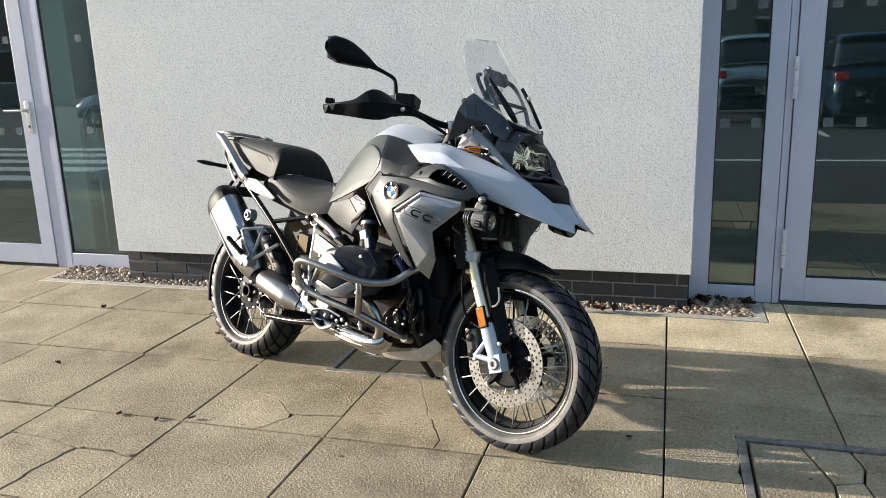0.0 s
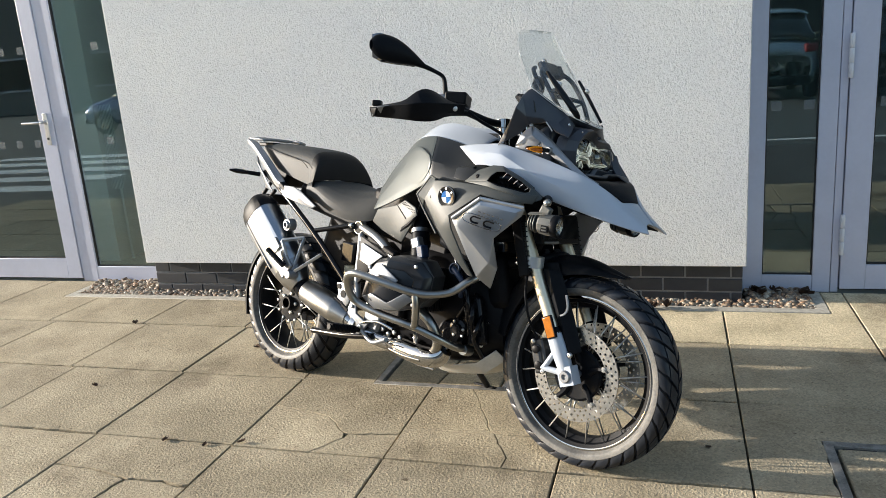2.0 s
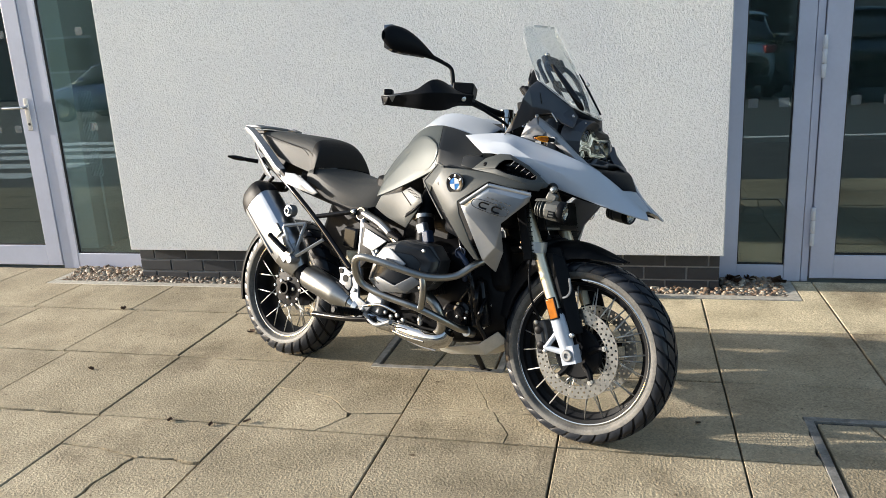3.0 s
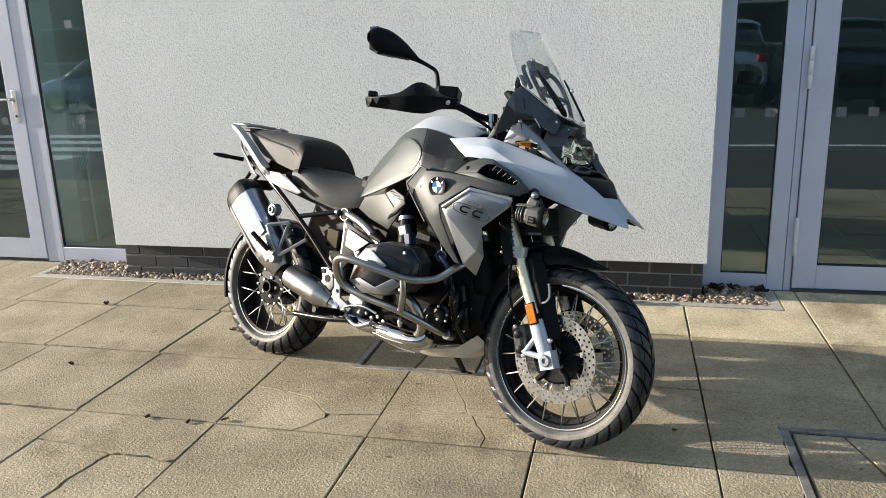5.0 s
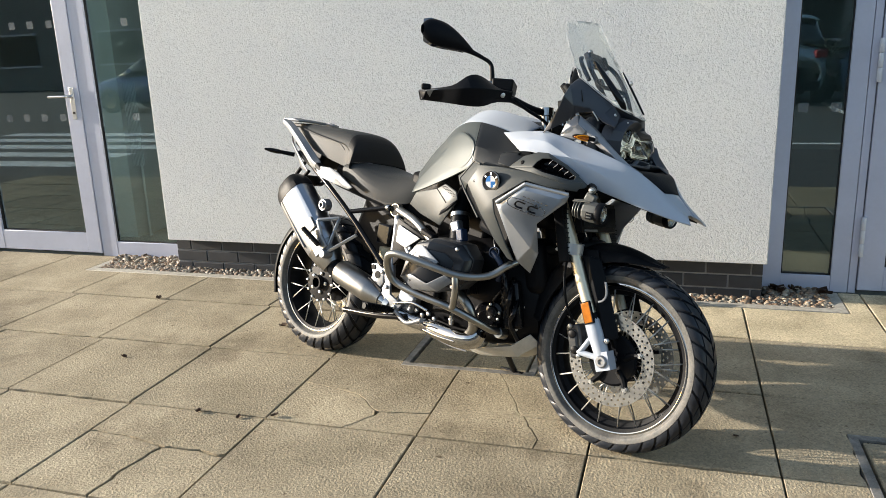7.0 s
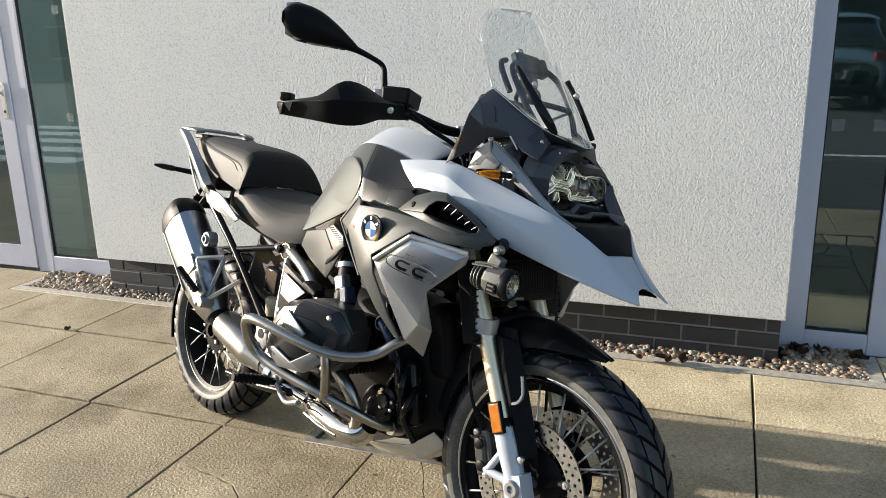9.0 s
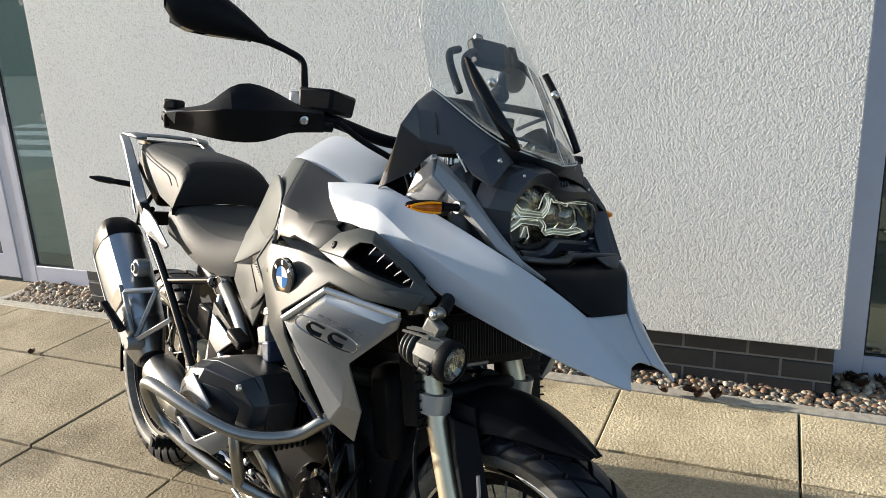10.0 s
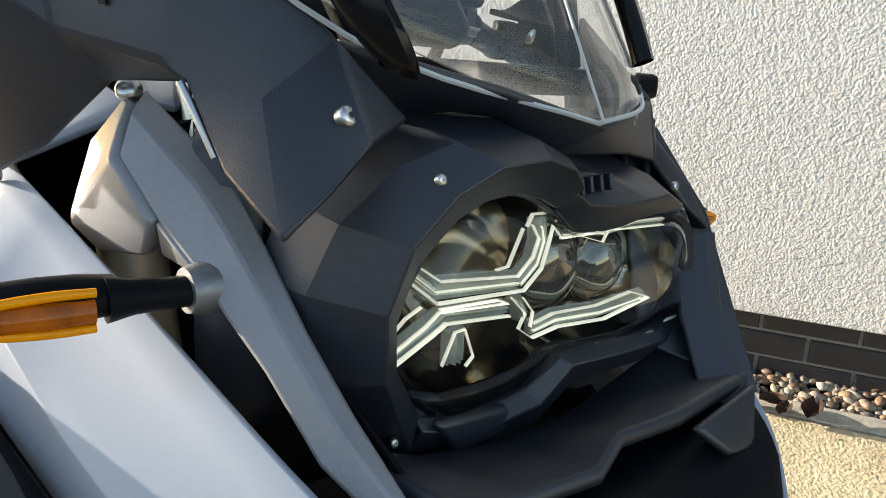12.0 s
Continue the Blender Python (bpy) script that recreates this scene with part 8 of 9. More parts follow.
CARGLASS = mat("car_glass", (0.02, 0.025, 0.03), 0.06, var=0.1, scale=3, coat=1.0)
NAVY = mat("navy_car_paint", (0.012, 0.028, 0.065), 0.22, 0.3, var=0.05, scale=4, coat=0.8)
BLUECAR = mat("blue_car_paint", (0.025, 0.075, 0.24), 0.22, 0.3, var=0.05, scale=4, coat=0.8)
PALECAR = mat("pale_blue_car_paint", (0.42, 0.58, 0.66), 0.25, 0.4, var=0.05, scale=4, coat=0.8)


def car(x, y, heading, paint, label, tall=1.0):
    """A family car: lofted body and cabin, glazing, lamps, bumpers and wheels; its nose points along +x before turning."""
    root = empty("car", label, "car", group="cars in the car park", m=Matrix.Translation((x, y, -0.045)) @ Matrix.Rotation(radians(heading), 4, "Z"))
    body = [(-2.15, 0.70, 0.42, 0.80), (-2.10, 0.82, 0.30, 0.98), (-1.70, 0.89, 0.26, 1.02), (-0.8, 0.91, 0.24, 1.00), (0.4, 0.91, 0.24, 0.98), (1.2, 0.90, 0.25, 0.94), (1.75, 0.87, 0.28, 0.84), (2.08, 0.78, 0.34, 0.72), (2.18, 0.62, 0.42, 0.62)]
    rows = []
    for u, half, lo, hi in body:
        hi = lo + (hi - lo) * tall
        rows.append([(u, -half * 0.86, lo), (u, -half, lo + (hi - lo) * 0.35), (u, -half * 0.97, lo + (hi - lo) * 0.75), (u, -half * 0.84, hi), (u, 0, hi + 0.03), (u, half * 0.84, hi), (u, half * 0.97, lo + (hi - lo) * 0.75), (u, half, lo + (hi - lo) * 0.35), (u, half * 0.86, lo)])
    b = sheet("body", rows, paint, root, thick=0.02, sub=1, bevel=0, rim=0.5, smooth=40)
    top = 0.98 * tall
    cabin = [(-1.95, 0.72, top - 0.02, top + 0.03), (-1.55, 0.70, top - 0.02, top + 0.40 * tall), (-0.9, 0.66, top - 0.02, top + 0.50 * tall), (0.1, 0.66, top - 0.02, top + 0.48 * tall), (0.55, 0.68, top - 0.02, top + 0.36 * tall), (1.15, 0.72, top - 0.05, top - 0.02)]
    rows = [[(u, -half * 1.14, lo), (u, -half, hi - 0.06), (u, -half * 0.86, hi), (u, 0, hi + 0.02), (u, half * 0.86, hi), (u, half, hi - 0.06), (u, half * 1.14, lo)] for u, half, lo, hi in cabin]
    sheet("cabin_glass", rows, CARGLASS, root, thick=0.01, sub=1, bevel=0, rim=0.5, smooth=50)
    rows = [[(u, -half * 0.99, hi - 0.05), (u, -half * 0.80, hi + 0.012), (u, 0, hi + 0.03), (u, half * 0.80, hi + 0.012), (u, half * 0.99, hi - 0.05)] for u, half, lo, hi in cabin[1:5]]
    sheet("roof_panel", rows, paint, root, thick=0.02, sub=1, bevel=0)
    for s in (-1, 1):
        for u0, u1 in ((-0.25, -0.18), (-1.22, -1.15)):
            sheet("pillar", [[(u0, s * 0.78, top - 0.02), (u1, s * 0.78, top - 0.02)], [(u0, s * 0.68, top + 0.42 * tall), (u1, s * 0.68, top + 0.42 * tall)]], paint, root, thick=0.02)
        bm = bmesh.new()
        tube_into(bm, [(0.62, s * 0.88, top + 0.04), (0.60, s * 0.98, top + 0.07)], 0.075, 10, 2, squash=0.7)
        part("door_mirror", bm, paint, root, smooth=50)
        block("head_light", (2.02, s * 0.60, 0.66 * tall), (0.20, 0.30, 0.13), CHROME, root, (0, 12, s * 22), 0.03)
        block("tail_light", (-2.08, s * 0.68, 0.82 * tall), (0.14, 0.24, 0.16), REDLENS, root, (0, 0, -s * 15), 0.03)
        block("fog_light", (2.14, s * 0.55, 0.36), (0.06, 0.16, 0.09), STEEL, root, (0, 0, s * 15), 0.02)
        for u in (-1.32, 1.38):
            wheel = new("wheel")
            wheel.parent = root
            wheel.matrix_basis = Matrix.Translation((u, s * 0.80, 0.32))
            lathe("tyre", [(0.20, -0.10), (0.29, -0.105), (0.315, -0.08), (0.32, 0), (0.315, 0.08), (0.29, 0.105), (0.20, 0.10)], (0, 0, 0), RUBBER, wheel, n=28)
            bm = bmesh.new()
            lathe_into(bm, [(0.205, s * 0.095), (0.195, s * 0.09), (0.185, s * 0.05), (0.0, s * 0.04)], (0, 0, 0), n=28)
            for k in range(5):
                q = 2 * math.pi * k / 5
                tube_into(bm, [(0.03 * math.cos(q), s * 0.085, 0.03 * math.sin(q)), (0.195 * math.cos(q), s * 0.092, 0.195 * math.sin(q))], 0.022, 6, 1)
            part("rim", bm, CHROME, wheel, smooth=40)
    block("grille", (2.17, 0, 0.52), (0.05, 0.80, 0.20), GLOSSBLACK, root, (0, 8, 0), 0.02)
    block("front_bumper", (2.14, 0, 0.34), (0.12, 1.30, 0.14), BLACK, root, (0, 0, 0), 0.04)
    block("rear_bumper", (-2.12, 0, 0.40), (0.12, 1.40, 0.20), BLACK, root, (0, 0, 0), 0.04)
    return root


car(3.72, -8.4, -90, NAVY, "dark navy car parked tail towards the building", 1.18)
car(1.79, -10.15, -90, PALECAR, "pale blue car parked tail towards the building", 1.24)
car(-13.4, -9.4, 180, BLUECAR, "blue car parked side-on in the car park", 1.04)

# a plain block of units closes the far side
CLAD = mat("grey_cladding", (0.16, 0.165, 0.17), 0.7, var=0.12, scale=0.6)
UNITGLASS = mat("dim_window_glass", (0.03, 0.035, 0.04), 0.35, spec=0.2, var=0.2, scale=1.5)
units = empty("industrial_building", "long grey clad industrial building across the car park", "building", m=pose(0, -24, 0))
box("wall", -90, 34, -8, 0, -0.05, 6.2, CLAD, units)
box("roof", -90.2, 34.2, -8.2, 0.2, 6.2, 6.5, CLAD, units)
for k in range(11):
    x = -34 + 6.2 * k
    w = new("window")
    w.parent = units
    w.matrix_basis = pose(x, 0.0, 1.2)
    box("pane", 0, 2.4, 0.004, 0.03, 0, 1.5, UNITGLASS, w)
    box("frame", -0.08, 2.48, 0.002, 0.05, -0.10, 0.0, ALU, w)
    box("frame", -0.08, 2.48, 0.002, 0.05, 1.5, 1.6, ALU, w)
HEDGE = mat("hedge_leaves", (0.018, 0.030, 0.012), 0.7, var=0.4, scale=3)


def hedge(x0, x1, y, height, seed):
    """Many small leaves over a ragged mass, with a woody core."""
    r = random.Random(seed)
    V, F = [], []
    for _ in range(9000):
        x = r.uniform(x0, x1)
        top = height * (0.82 + 0.18 * noise.noise((x * 0.7, seed, 0)))
        z = top * r.random() ** 0.6
        yy = y + r.uniform(-0.5, 0.5) * (1.05 - 0.4 * z / height)
        s = r.uniform(0.04, 0.09)
        e = Euler((r.uniform(0, 6), r.uniform(0, 6), r.uniform(0, 6))).to_matrix()
        k = len(V)
        for a, b in ((-1, 0), (0, -0.5), (1, 0), (0, 0.5)):
            V.append(tuple(Vector((x, yy, z)) + e @ Vector((a * s, b * s, 0))))
        F.append((k, k + 1, k + 2, k + 3))
    me = bpy.data.meshes.new("hedge")
    me.from_pydata(V, [], F)
    me.materials.append(HEDGE)
    return tagged(new("hedge", me), "ragged dark green hedge along the car park", "hedge", kind="stuff")


hedge(2, 16, -14.0, 1.5, 3)

# dead leaves blown against the glass in the gravel
def dry_leaf(x, y, z, size, turn, curl):
    bm = bmesh.new()
    rows = []
    for i in range(5):
        f = i / 4
        w = size * 0.42 * math.sin(math.pi * (0.12 + 0.80 * f)) ** 0.8
        rows.append([bm.verts.new(((f - 0.5) * size, k * w, curl * size * (abs(k) ** 1.5 + 1.4 * (f - 0.5) ** 2))) for k in (-1, -0.5, 0, 0.5, 1)])
    for a, b in zip(rows, rows[1:]):
        for k in range(4):
            bm.faces.new((a[k], a[k + 1], b[k + 1], b[k]))
    bmesh.ops.solidify(bm, geom=bm.faces[:], thickness=0.0012)
    ob = finish(bm, "leaf", LEAF, smooth=60, matrix=pose(x, y, z, turn * 7 % 25 - 12, turn * 3 % 30 - 15, turn))
    return tagged(ob, "dry curled brown leaf lying on the gravel", "leaf", "dead leaves on the gravel")


leaf_rng = random.Random(8)
for k in range(16):
    x, y = (leaf_rng.uniform(0.30, 0.58), leaf_rng.uniform(4.56, 4.65)) if k < 11 else (leaf_rng.uniform(-0.35, 0.25), leaf_rng.uniform(4.32, 4.40))
    dry_leaf(x, y, leaf_rng.uniform(0.014, 0.026), leaf_rng.uniform(0.035, 0.06), leaf_rng.uniform(0, 360), leaf_rng.uniform(0.15, 0.45))
for x, y, size in ((-2.06, 3.62, 0.05), (-1.62, 2.72, 0.03), (-1.93, 2.69, 0.032), (-1.75, 2.68, 0.024), (0.03, 2.93, 0.022), (-2.6, 3.1, 0.03), (-0.2, 2.3, 0.02), (-3.0, 3.9, 0.04)):
    leaf = dry_leaf(x, y, 0.004, size, (x * 977) % 360, 0.18)
    tagged(leaf, "small dry brown leaf scrap lying on the paving", "leaf", "leaf scraps on the paving")

# ---- paving, edging and gravel ----
PITCH, JOINT, X0, Y0 = 0.6, 0.007, -1.65, 2.70
pavement = tagged(box("pavement", -9.0, 9.0, 1.5, GLASS_Y + 0.04, -0.044, -0.030, MORTAR), "buff concrete paving slabs with dark open joints", "pavement", kind="structure")


def slab_mesh(name, pts, bevel=0.004, top=0.0, material=None):
    """A flat polygon slab with worn arrises."""
    bm = bmesh.new()
    lo = [bm.verts.new((x, y, -0.03)) for x, y in pts]
    mid = [bm.verts.new((x, y, top - bevel)) for x, y in pts]
    cx, cy = sum(p[0] for p in pts) / len(pts), sum(p[1] for p in pts) / len(pts)
    n = len(pts)
    tops = []
    for i, (x, y) in enumerate(pts):
        ax, ay = pts[i - 1]
        bx, by = pts[(i + 1) % n]
        d1, d2 = Vector((x - ax, y - ay)).normalized(), Vector((bx - x, by - y)).normalized()
        n1, n2 = Vector((-d1.y, d1.x)), Vector((-d2.y, d2.x))
        k = (n1 + n2) / max(0.4, 1 + n1.dot(n2))
        tops.append(bm.verts.new((x + k.x * bevel, y + k.y * bevel, top)))
    for i in range(n):
        j = (i + 1) % n
        bm.faces.new((lo[i], lo[j], mid[j], mid[i]))
        bm.faces.new((mid[i], mid[j], tops[j], tops[i]))
    bm.faces.new(tops)
    bmesh.ops.recalc_face_normals(bm, faces=bm.faces)
    me = bpy.data.meshes.new(name)
    bm.to_mesh(me)
    bm.free()
    me.materials.append(material or SLAB)
    return me


def put_slab(me, x, y, dz=0.0, turn=0.0, wide=1.0):
    ob = new("slab", me)
    ob.matrix_basis = Matrix.Translation((x, y, dz)) @ Matrix.Rotation(turn, 4, "Z") @ Matrix.Diagonal((wide, 1, 1, 1))
    ob.parent = pavement
    return ob


rng = random.Random(4)
h = (PITCH - JOINT) / 2


def chipped(half, depth, seed, material=None):
    """A slab whose long edges have lost small crumbs."""
    r = random.Random(seed)
    n = 13
    crumb = lambda: max(0.0, r.uniform(-0.004, 0.0042))
    low = [(-half, -depth)] + [(-half + 2 * half * (k + r.uniform(-0.3, 0.3)) / n, -depth + crumb()) for k in range(1, n)] + [(half, -depth)]
    high = [(half, depth)] + [(half - 2 * half * (k + r.uniform(-0.3, 0.3)) / n, depth - crumb()) for k in range(1, n)] + [(-half, depth)]
    return slab_mesh("slab", low + high, bevel=0.003, material=material)


SQUARES = [chipped(h, h - 0.003, 30 + k) for k in range(5)]
SPECIAL = {(0, 0), (-1, -1), (1, 0), (0, 1), (1, 1), (3, 0), (4, 0), (3, -1), (4, -1)}
for i in range(-10, 12):
    for j in range(-2, 2):
        if (i, j) in SPECIAL:
            continue
        # beyond the bike the rows run a little wider towards the wall
        w = PITCH + (0.011, 0.032)[j] * (i < 0 <= j)
        put_slab(SQUARES[rng.randrange(5)], X0 + w * (i + 0.5), Y0 + PITCH * (j + 0.5), rng.uniform(-0.0015, 0.0015), rng.uniform(-0.003, 0.003), (w - JOINT) / (PITCH - JOINT))
# the narrow row along the gravel, and the deeper row before the doors
KERB_Y, BED_X0, BED_X1 = 4.340, -3.84, 0.580
hn = (KERB_Y - 3.9 - JOINT) / 2
# slabs from i = 0 on take the paler, yellower mix
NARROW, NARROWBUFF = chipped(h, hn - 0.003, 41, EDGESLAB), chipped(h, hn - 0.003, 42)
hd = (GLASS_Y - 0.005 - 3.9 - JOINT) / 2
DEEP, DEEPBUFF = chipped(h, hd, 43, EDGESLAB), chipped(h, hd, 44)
for i in range(-10, 12):
    w = PITCH + 0.052 * (i < 0)
    xa, wide = X0 + w * i, (w - JOINT) / (PITCH - JOINT)
    if BED_X0 - 0.6 < xa < BED_X1:
        if i == 3:
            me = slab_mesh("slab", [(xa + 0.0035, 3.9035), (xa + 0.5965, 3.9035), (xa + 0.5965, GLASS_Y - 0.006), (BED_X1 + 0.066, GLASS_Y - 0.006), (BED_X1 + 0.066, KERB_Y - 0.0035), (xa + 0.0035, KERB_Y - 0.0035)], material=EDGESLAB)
            put_slab(me, 0, 0)
        elif i == -4:
            me = slab_mesh("slab", [(xa + 0.0035, 3.9035), (xa + w - 0.0035, 3.9035), (xa + w - 0.0035, KERB_Y - 0.0035), (BED_X0 - 0.055, KERB_Y - 0.0035), (BED_X0 - 0.055, GLASS_Y - 0.006), (xa + 0.0035, GLASS_Y - 0.006)])
            put_slab(me, 0, 0)
        else:
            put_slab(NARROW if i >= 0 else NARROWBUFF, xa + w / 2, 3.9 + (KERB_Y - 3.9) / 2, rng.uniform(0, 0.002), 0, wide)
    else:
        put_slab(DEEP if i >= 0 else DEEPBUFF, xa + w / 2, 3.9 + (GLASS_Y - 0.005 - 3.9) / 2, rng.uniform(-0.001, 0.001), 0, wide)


def on_grid(x, y):
    """Whether a point lies on a slab's outer edge."""
    return min(abs((x - X0) % PITCH), PITCH - (x - X0) % PITCH) < 0.006 or min(abs((y - Y0) % PITCH), PITCH - (y - Y0) % PITCH) < 0.006


def ragged(pts):
    """Broken edges wander; outer edges stay straight."""
    out = []
    for i, (x, y) in enumerate(pts):
        bx, by = pts[(i + 1) % len(pts)]
        straight = on_grid(x, y) and on_grid(bx, by) and (abs(x - bx) < 0.004 or abs(y - by) < 0.004)
        steps = 1 if straight else max(1, int(math.hypot(bx - x, by - y) / 0.022))
        for k in range(steps):
            f = k / steps
            qx, qy = x + (bx - x) * f, y + (by - y) * f
            if not straight and not (k == 0 and on_grid(x, y)):
                d = noise.noise_vector(Vector((qx * 13, qy * 13, 0.3))) * 0.010 + noise.noise_vector(Vector((qx * 45, qy * 45, 1.7))) * 0.004
                qx, qy = qx + d.x, qy + d.y
            out.append((qx, qy))
    return out


def piece(*pts, dz=0.0):
    put_slab(slab_mesh("slab", ragged(list(pts)), bevel=0.0012), 0, 0, dz)


G = 0.003
# the slab cracked into three before the bike
piece((-1.647, 3.038), (-1.40, 2.986), (-1.385, 2.979), (-1.264, 2.856), (-1.247, 2.850), (-1.11, 2.870), (-1.053, 2.874), (-1.053, 3.297), (-1.647, 3.297))
piece((-1.647, 2.703), (-1.338, 2.703), (-1.258, 2.815), (-1.266, 2.852), (-1.388, 2.976), (-1.647, 3.034), dz=-0.001)
piece((-1.334, 2.703), (-1.053, 2.703), (-1.053, 2.870), (-1.11, 2.866), (-1.247, 2.846), (-1.255, 2.814), dz=-0.002)
# the slab with a broken corner
piece((-2.247, 2.473), (-2.07, 2.468), (-1.90, 2.426), (-1.76, 2.438), (-1.70, 2.423), (-1.653, 2.428), (-1.653, 2.697), (-2.247, 2.697))
piece((-2.247, 2.103), (-1.955, 2.103), (-1.945, 2.25), (-1.912, 2.421), (-2.08, 2.462), (-2.247, 2.468), dz=-0.002)
piece((-1.945, 2.103), (-1.653, 2.103), (-1.653, 2.412), (-1.71, 2.410), (-1.76, 2.430), (-1.900, 2.418), (-1.936, 2.25), dz=-0.003)
# a slab with fine cracks
piece((-1.047, 2.913), (-0.72, 2.933), (-0.878, 3.297), (-1.047, 3.297))
piece((-0.7165, 2.933), (-0.70, 2.923), (-0.453, 2.933), (-0.453, 3.297), (-0.8755, 3.297))
piece((-1.047, 2.703), (-0.6335, 2.703), (-0.628, 2.76), (-0.704, 2.919), (-0.72, 2.930), (-1.047, 2.910))
piece((-0.631, 2.703), (-0.453, 2.703), (-0.453, 2.930), (-0.700, 2.920), (-0.625, 2.763), dz=-0.001)
# round the two access covers
CA = (-1.315, -0.73, 3.285, 3.86)
CB = (0.392, 0.99, 2.42, 3.035)
piece((-1.647, 3.303), (CA[0] - G, 3.303), (CA[0] - G, 3.897), (-1.647, 3.897))
piece((CA[0], CA[3] + G), (-1.053, CA[3] + G), (-1.053, 3.897), (CA[0], 3.897))
piece((CA[1] + G, 3.303), (-0.453, 3.303), (-0.453, 3.897), (-1.047, 3.897), (-1.047, CA[3] + G), (CA[1] + G, CA[3] + G))
piece((0.153, 2.703), (CB[0] - G, 2.703), (CB[0] - G, CB[3] + G), (0.747, CB[3] + G), (0.747, 3.297), (0.153, 3.297))
piece((0.753, CB[3] + G), (CB[1] + G, CB[3] + G), (CB[1] + G, 2.703), (1.347, 2.703), (1.347, 3.297), (0.753, 3.297))
piece((0.153, 2.103), (0.747, 2.103), (0.747, CB[2] - G), (CB[0] - G, CB[2] - G), (CB[0] - G, 2.697), (0.153, 2.697))
piece((0.753, 2.103), (1.347, 2.103), (1.347, 2.697), (CB[1] + G, 2.697), (CB[1] + G, CB[2] - G), (0.753, CB[2] - G))


def access_cover(c, label, cracks):
    x0, x1, y0, y1 = c
    root = empty("access_cover", label, "access cover", m=pose(0, 0, 0))
    w = 0.030
    z = 0.002
    for a in ((x0, x1, y1 - w, y1), (x0, x1, y0, y0 + w), (x0, x0 + w, y0 + w, y1 - w), (x1 - w, x1, y0 + w, y1 - w)):
        box("frame", a[0], a[1], a[2], a[3], -0.029, z, IRON, root, "worn galvanised steel frame", bevel=0.002)
    g = w + 0.012
    for pts in cracks:
        me = slab_mesh("infill", [(x0 + g + a * (x1 - x0 - 2 * g), y0 + g + b * (y1 - y0 - 2 * g)) for a, b in pts], top=-0.002)
        ob = new("infill", me)
        ob.parent = root
    for k in range(2):
        xa = x0 + w + 0.002 + (0.55 if k else 0.05) * (x1 - x0 - 0.1)
        box("lifting_slot", xa, xa + 0.10, y1 - w - 0.011, y1 - w - 0.002, -0.02, -0.006, ALUDARK, root)
    return root


access_cover(CA, "recessed square access cover filled with paving, framed in worn steel", [[(0, 0), (0.46, 0), (0.52, 0.55), (0.50, 1), (0, 1)], [(0.475, 0), (1, 0), (1, 1), (0.515, 1), (0.535, 0.55)]])
access_cover(CB, "recessed square cover filled with cracked paving, framed in worn steel", [[(0, 0), (0.40, 0), (0.44, 0.55), (0.40, 0.72), (0.32, 1), (0, 1)], [(0.42, 0), (0.7, 0), (0.62, 0.62), (0.455, 0.56)], [(0.335, 1), (0.412, 0.73), (0.455, 0.575), (0.62, 0.635), (0.66, 0.80), (0.62, 1)], [(0.715, 0), (1, 0), (1, 1), (0.635, 1), (0.675, 0.80), (0.632, 0.62)]])

# edging round the gravel bed
edging = empty("edging", "thin concrete edging strip round the gravel bed", "edging", "structure")
box("edging_strip", BED_X0 - 0.052, BED_X1 + 0.062, KERB_Y, KERB_Y + 0.064, -0.04, 0.001, EDGING, edging, bevel=0.003)
box("edging_strip", BED_X1 + 0.002, BED_X1 + 0.062, KERB_Y + 0.067, GLASS_Y - 0.006, -0.04, 0.001, EDGING, edging, bevel=0.003)
box("edging_strip", BED_X0 - 0.052, BED_X0, KERB_Y + 0.067, GLASS_Y - 0.006, -0.04, 0.001, EDGING, edging, bevel=0.003)


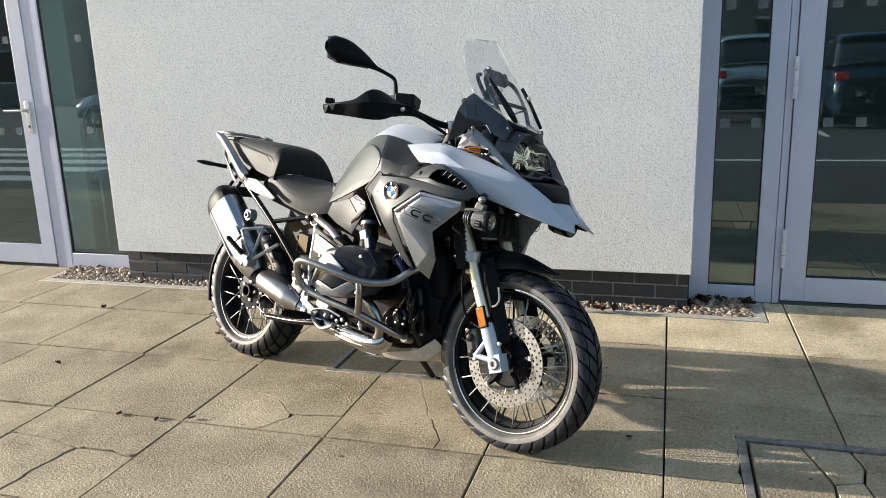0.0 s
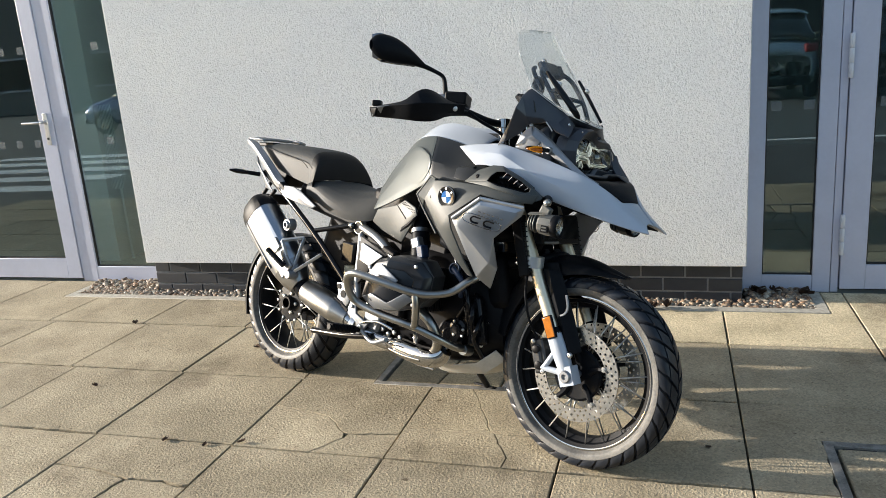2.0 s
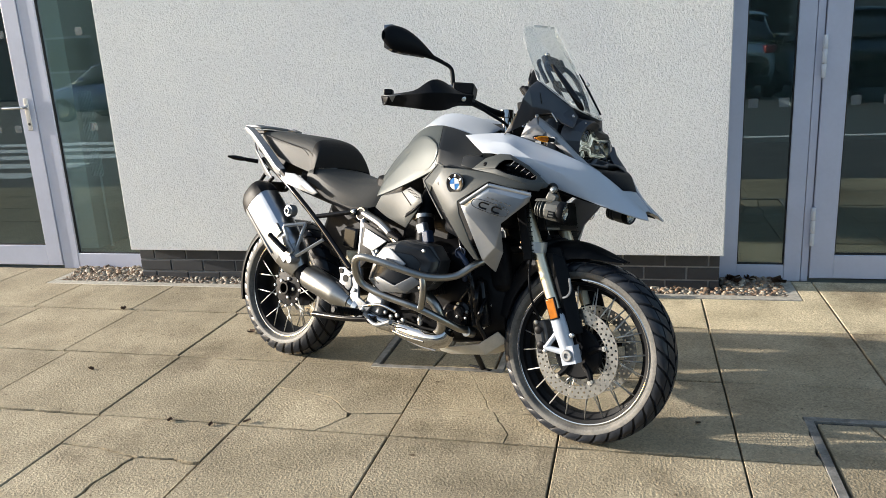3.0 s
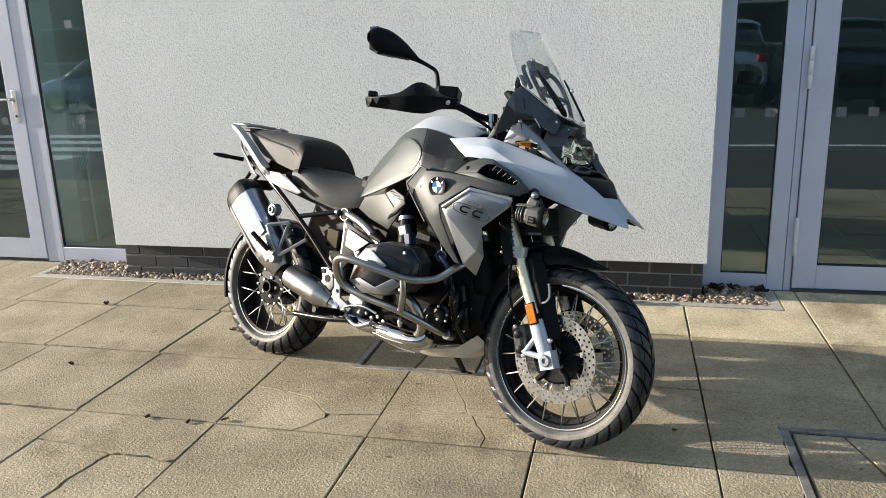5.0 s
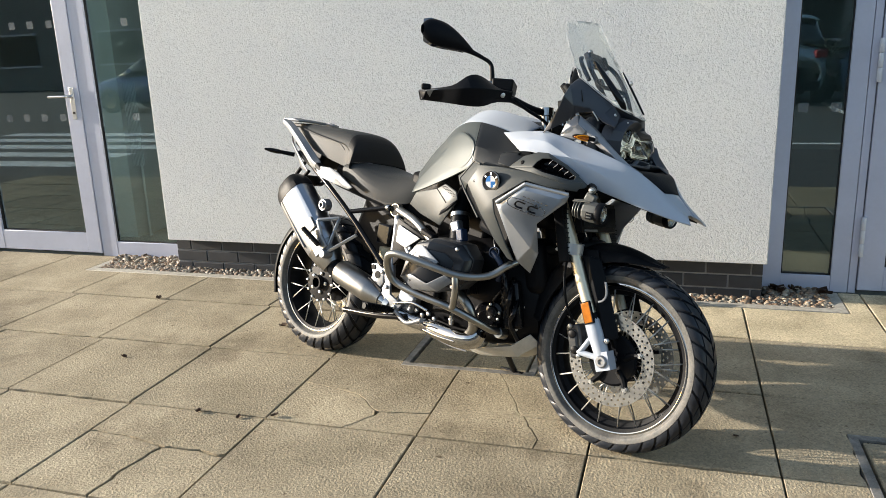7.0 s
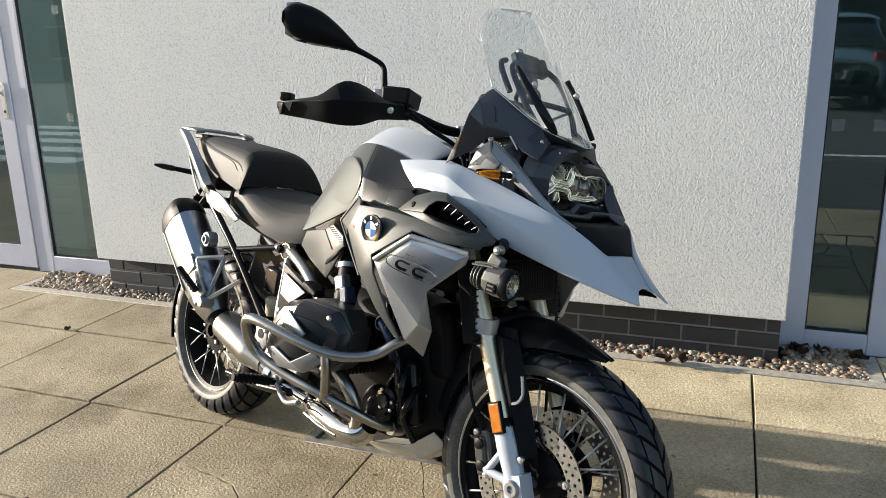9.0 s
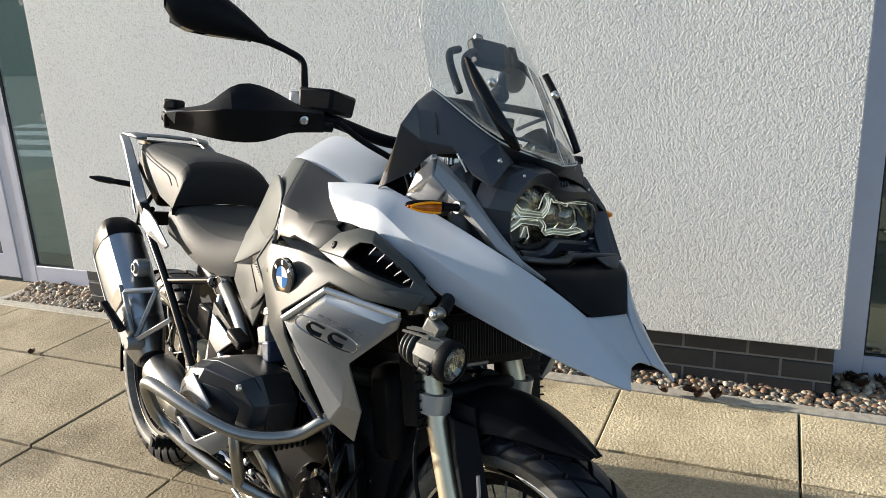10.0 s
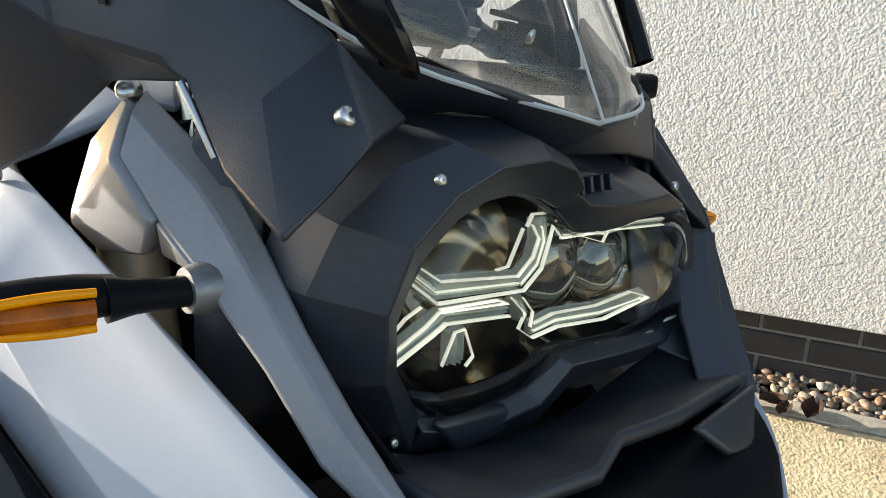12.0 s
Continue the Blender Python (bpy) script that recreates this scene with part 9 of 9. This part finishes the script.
def gravel():
    """Rounded pebbles, heaped a little unevenly in the bed."""
    r = random.Random(11)
    ico = bmesh.new()
    bmesh.ops.create_icosphere(ico, subdivisions=2, radius=1.0)
    base = np.array([v.co[:] for v in ico.verts])
    tri = np.array([[v.index for v in f.verts] for f in ico.faces])
    ico.free()
    V, F, k = [], [], 0
    def add(x, y, z, s):
        nonlocal k
        e = Euler((r.uniform(-0.5, 0.5), r.uniform(-0.5, 0.5), r.uniform(0, 6.3)))
        m = np.array(e.to_matrix()) @ np.diag((s * r.uniform(0.9, 1.5), s * r.uniform(0.75, 1.05), s * r.uniform(0.5, 0.8)))
        lump = 1 + 0.16 * np.sin(base @ np.array([r.uniform(-3, 3) for _ in range(3)]) + r.uniform(0, 6))
        V.append((base * lump[:, None]) @ m.T + np.array((x, y, z)))
        F.append(tri + k)
        k += len(base)
    def bed(x0, x1, y0, y1, n):
        for _ in range(n):
            x, y = r.uniform(x0, x1), r.uniform(y0, y1)
            s = r.uniform(0.0075, 0.0165)
            back = (y - KERB_Y - 0.06) / 0.12
            add(x, y, -0.018 + 0.022 * min(1.6, back) * r.uniform(0.4, 1.0) + r.uniform(0, 0.008), s)
    bed(BED_X0, BED_X1, KERB_Y + 0.070, WALL_Y + 0.075, 2700)
    bed(WX1 + 0.01, BED_X1, WALL_Y, GLASS_Y - 0.01, 420)
    bed(BED_X0, WX0 - 0.01, WALL_Y, GLASS_Y - 0.01, 700)
    me = bpy.data.meshes.new("gravel")
    me.from_pydata(np.concatenate(V).tolist(), [], np.concatenate(F).tolist())
    me.materials.append(PEBBLE)
    me.shade_smooth()
    return tagged(new("gravel", me), "mixed brown, cream and grey rounded pebbles along the wall", "gravel", kind="stuff")


gravel()


# bricks of the plinth, two courses
def brick_mesh(length):
    bm = bmesh.new()
    vs = box_into(bm, -length / 2, length / 2, 0, 0.10, 0, 0.065)
    bmesh.ops.bevel(bm, geom=[e for e in bm.edges if e.verts[0].co.y < 0.01 and e.verts[1].co.y < 0.01], offset=0.003, segments=1, affect="EDGES")
    bmesh.ops.recalc_face_normals(bm, faces=bm.faces)
    me = bpy.data.meshes.new("brick")
    bm.to_mesh(me)
    bm.free()
    me.materials.append(BRICK)
    return me


LONG, HALF = brick_mesh(0.215), brick_mesh(0.1025)
for course, z in enumerate((0.127, 0.052, -0.023)):
    x = WX0 + 0.012 + (0.0 if course % 2 else -0.1125)
    while x < WX1 - 0.02:
        xa, xb = max(x, WX0 + 0.012), min(x + 0.215, WX1 - 0.012)
        if xb - xa > 0.03:
            ob = new("brick", LONG if xb - xa > 0.21 else HALF)
            ob.matrix_basis = Matrix.Translation(((xa + xb) / 2, WALL_Y + 0.064 + rng.uniform(-0.001, 0.001), z)) @ Matrix.Diagonal(((xb - xa) / (0.215 if xb - xa > 0.21 else 0.1025), 1, 1, 1))
            ob.parent = plinth
        x += 0.225
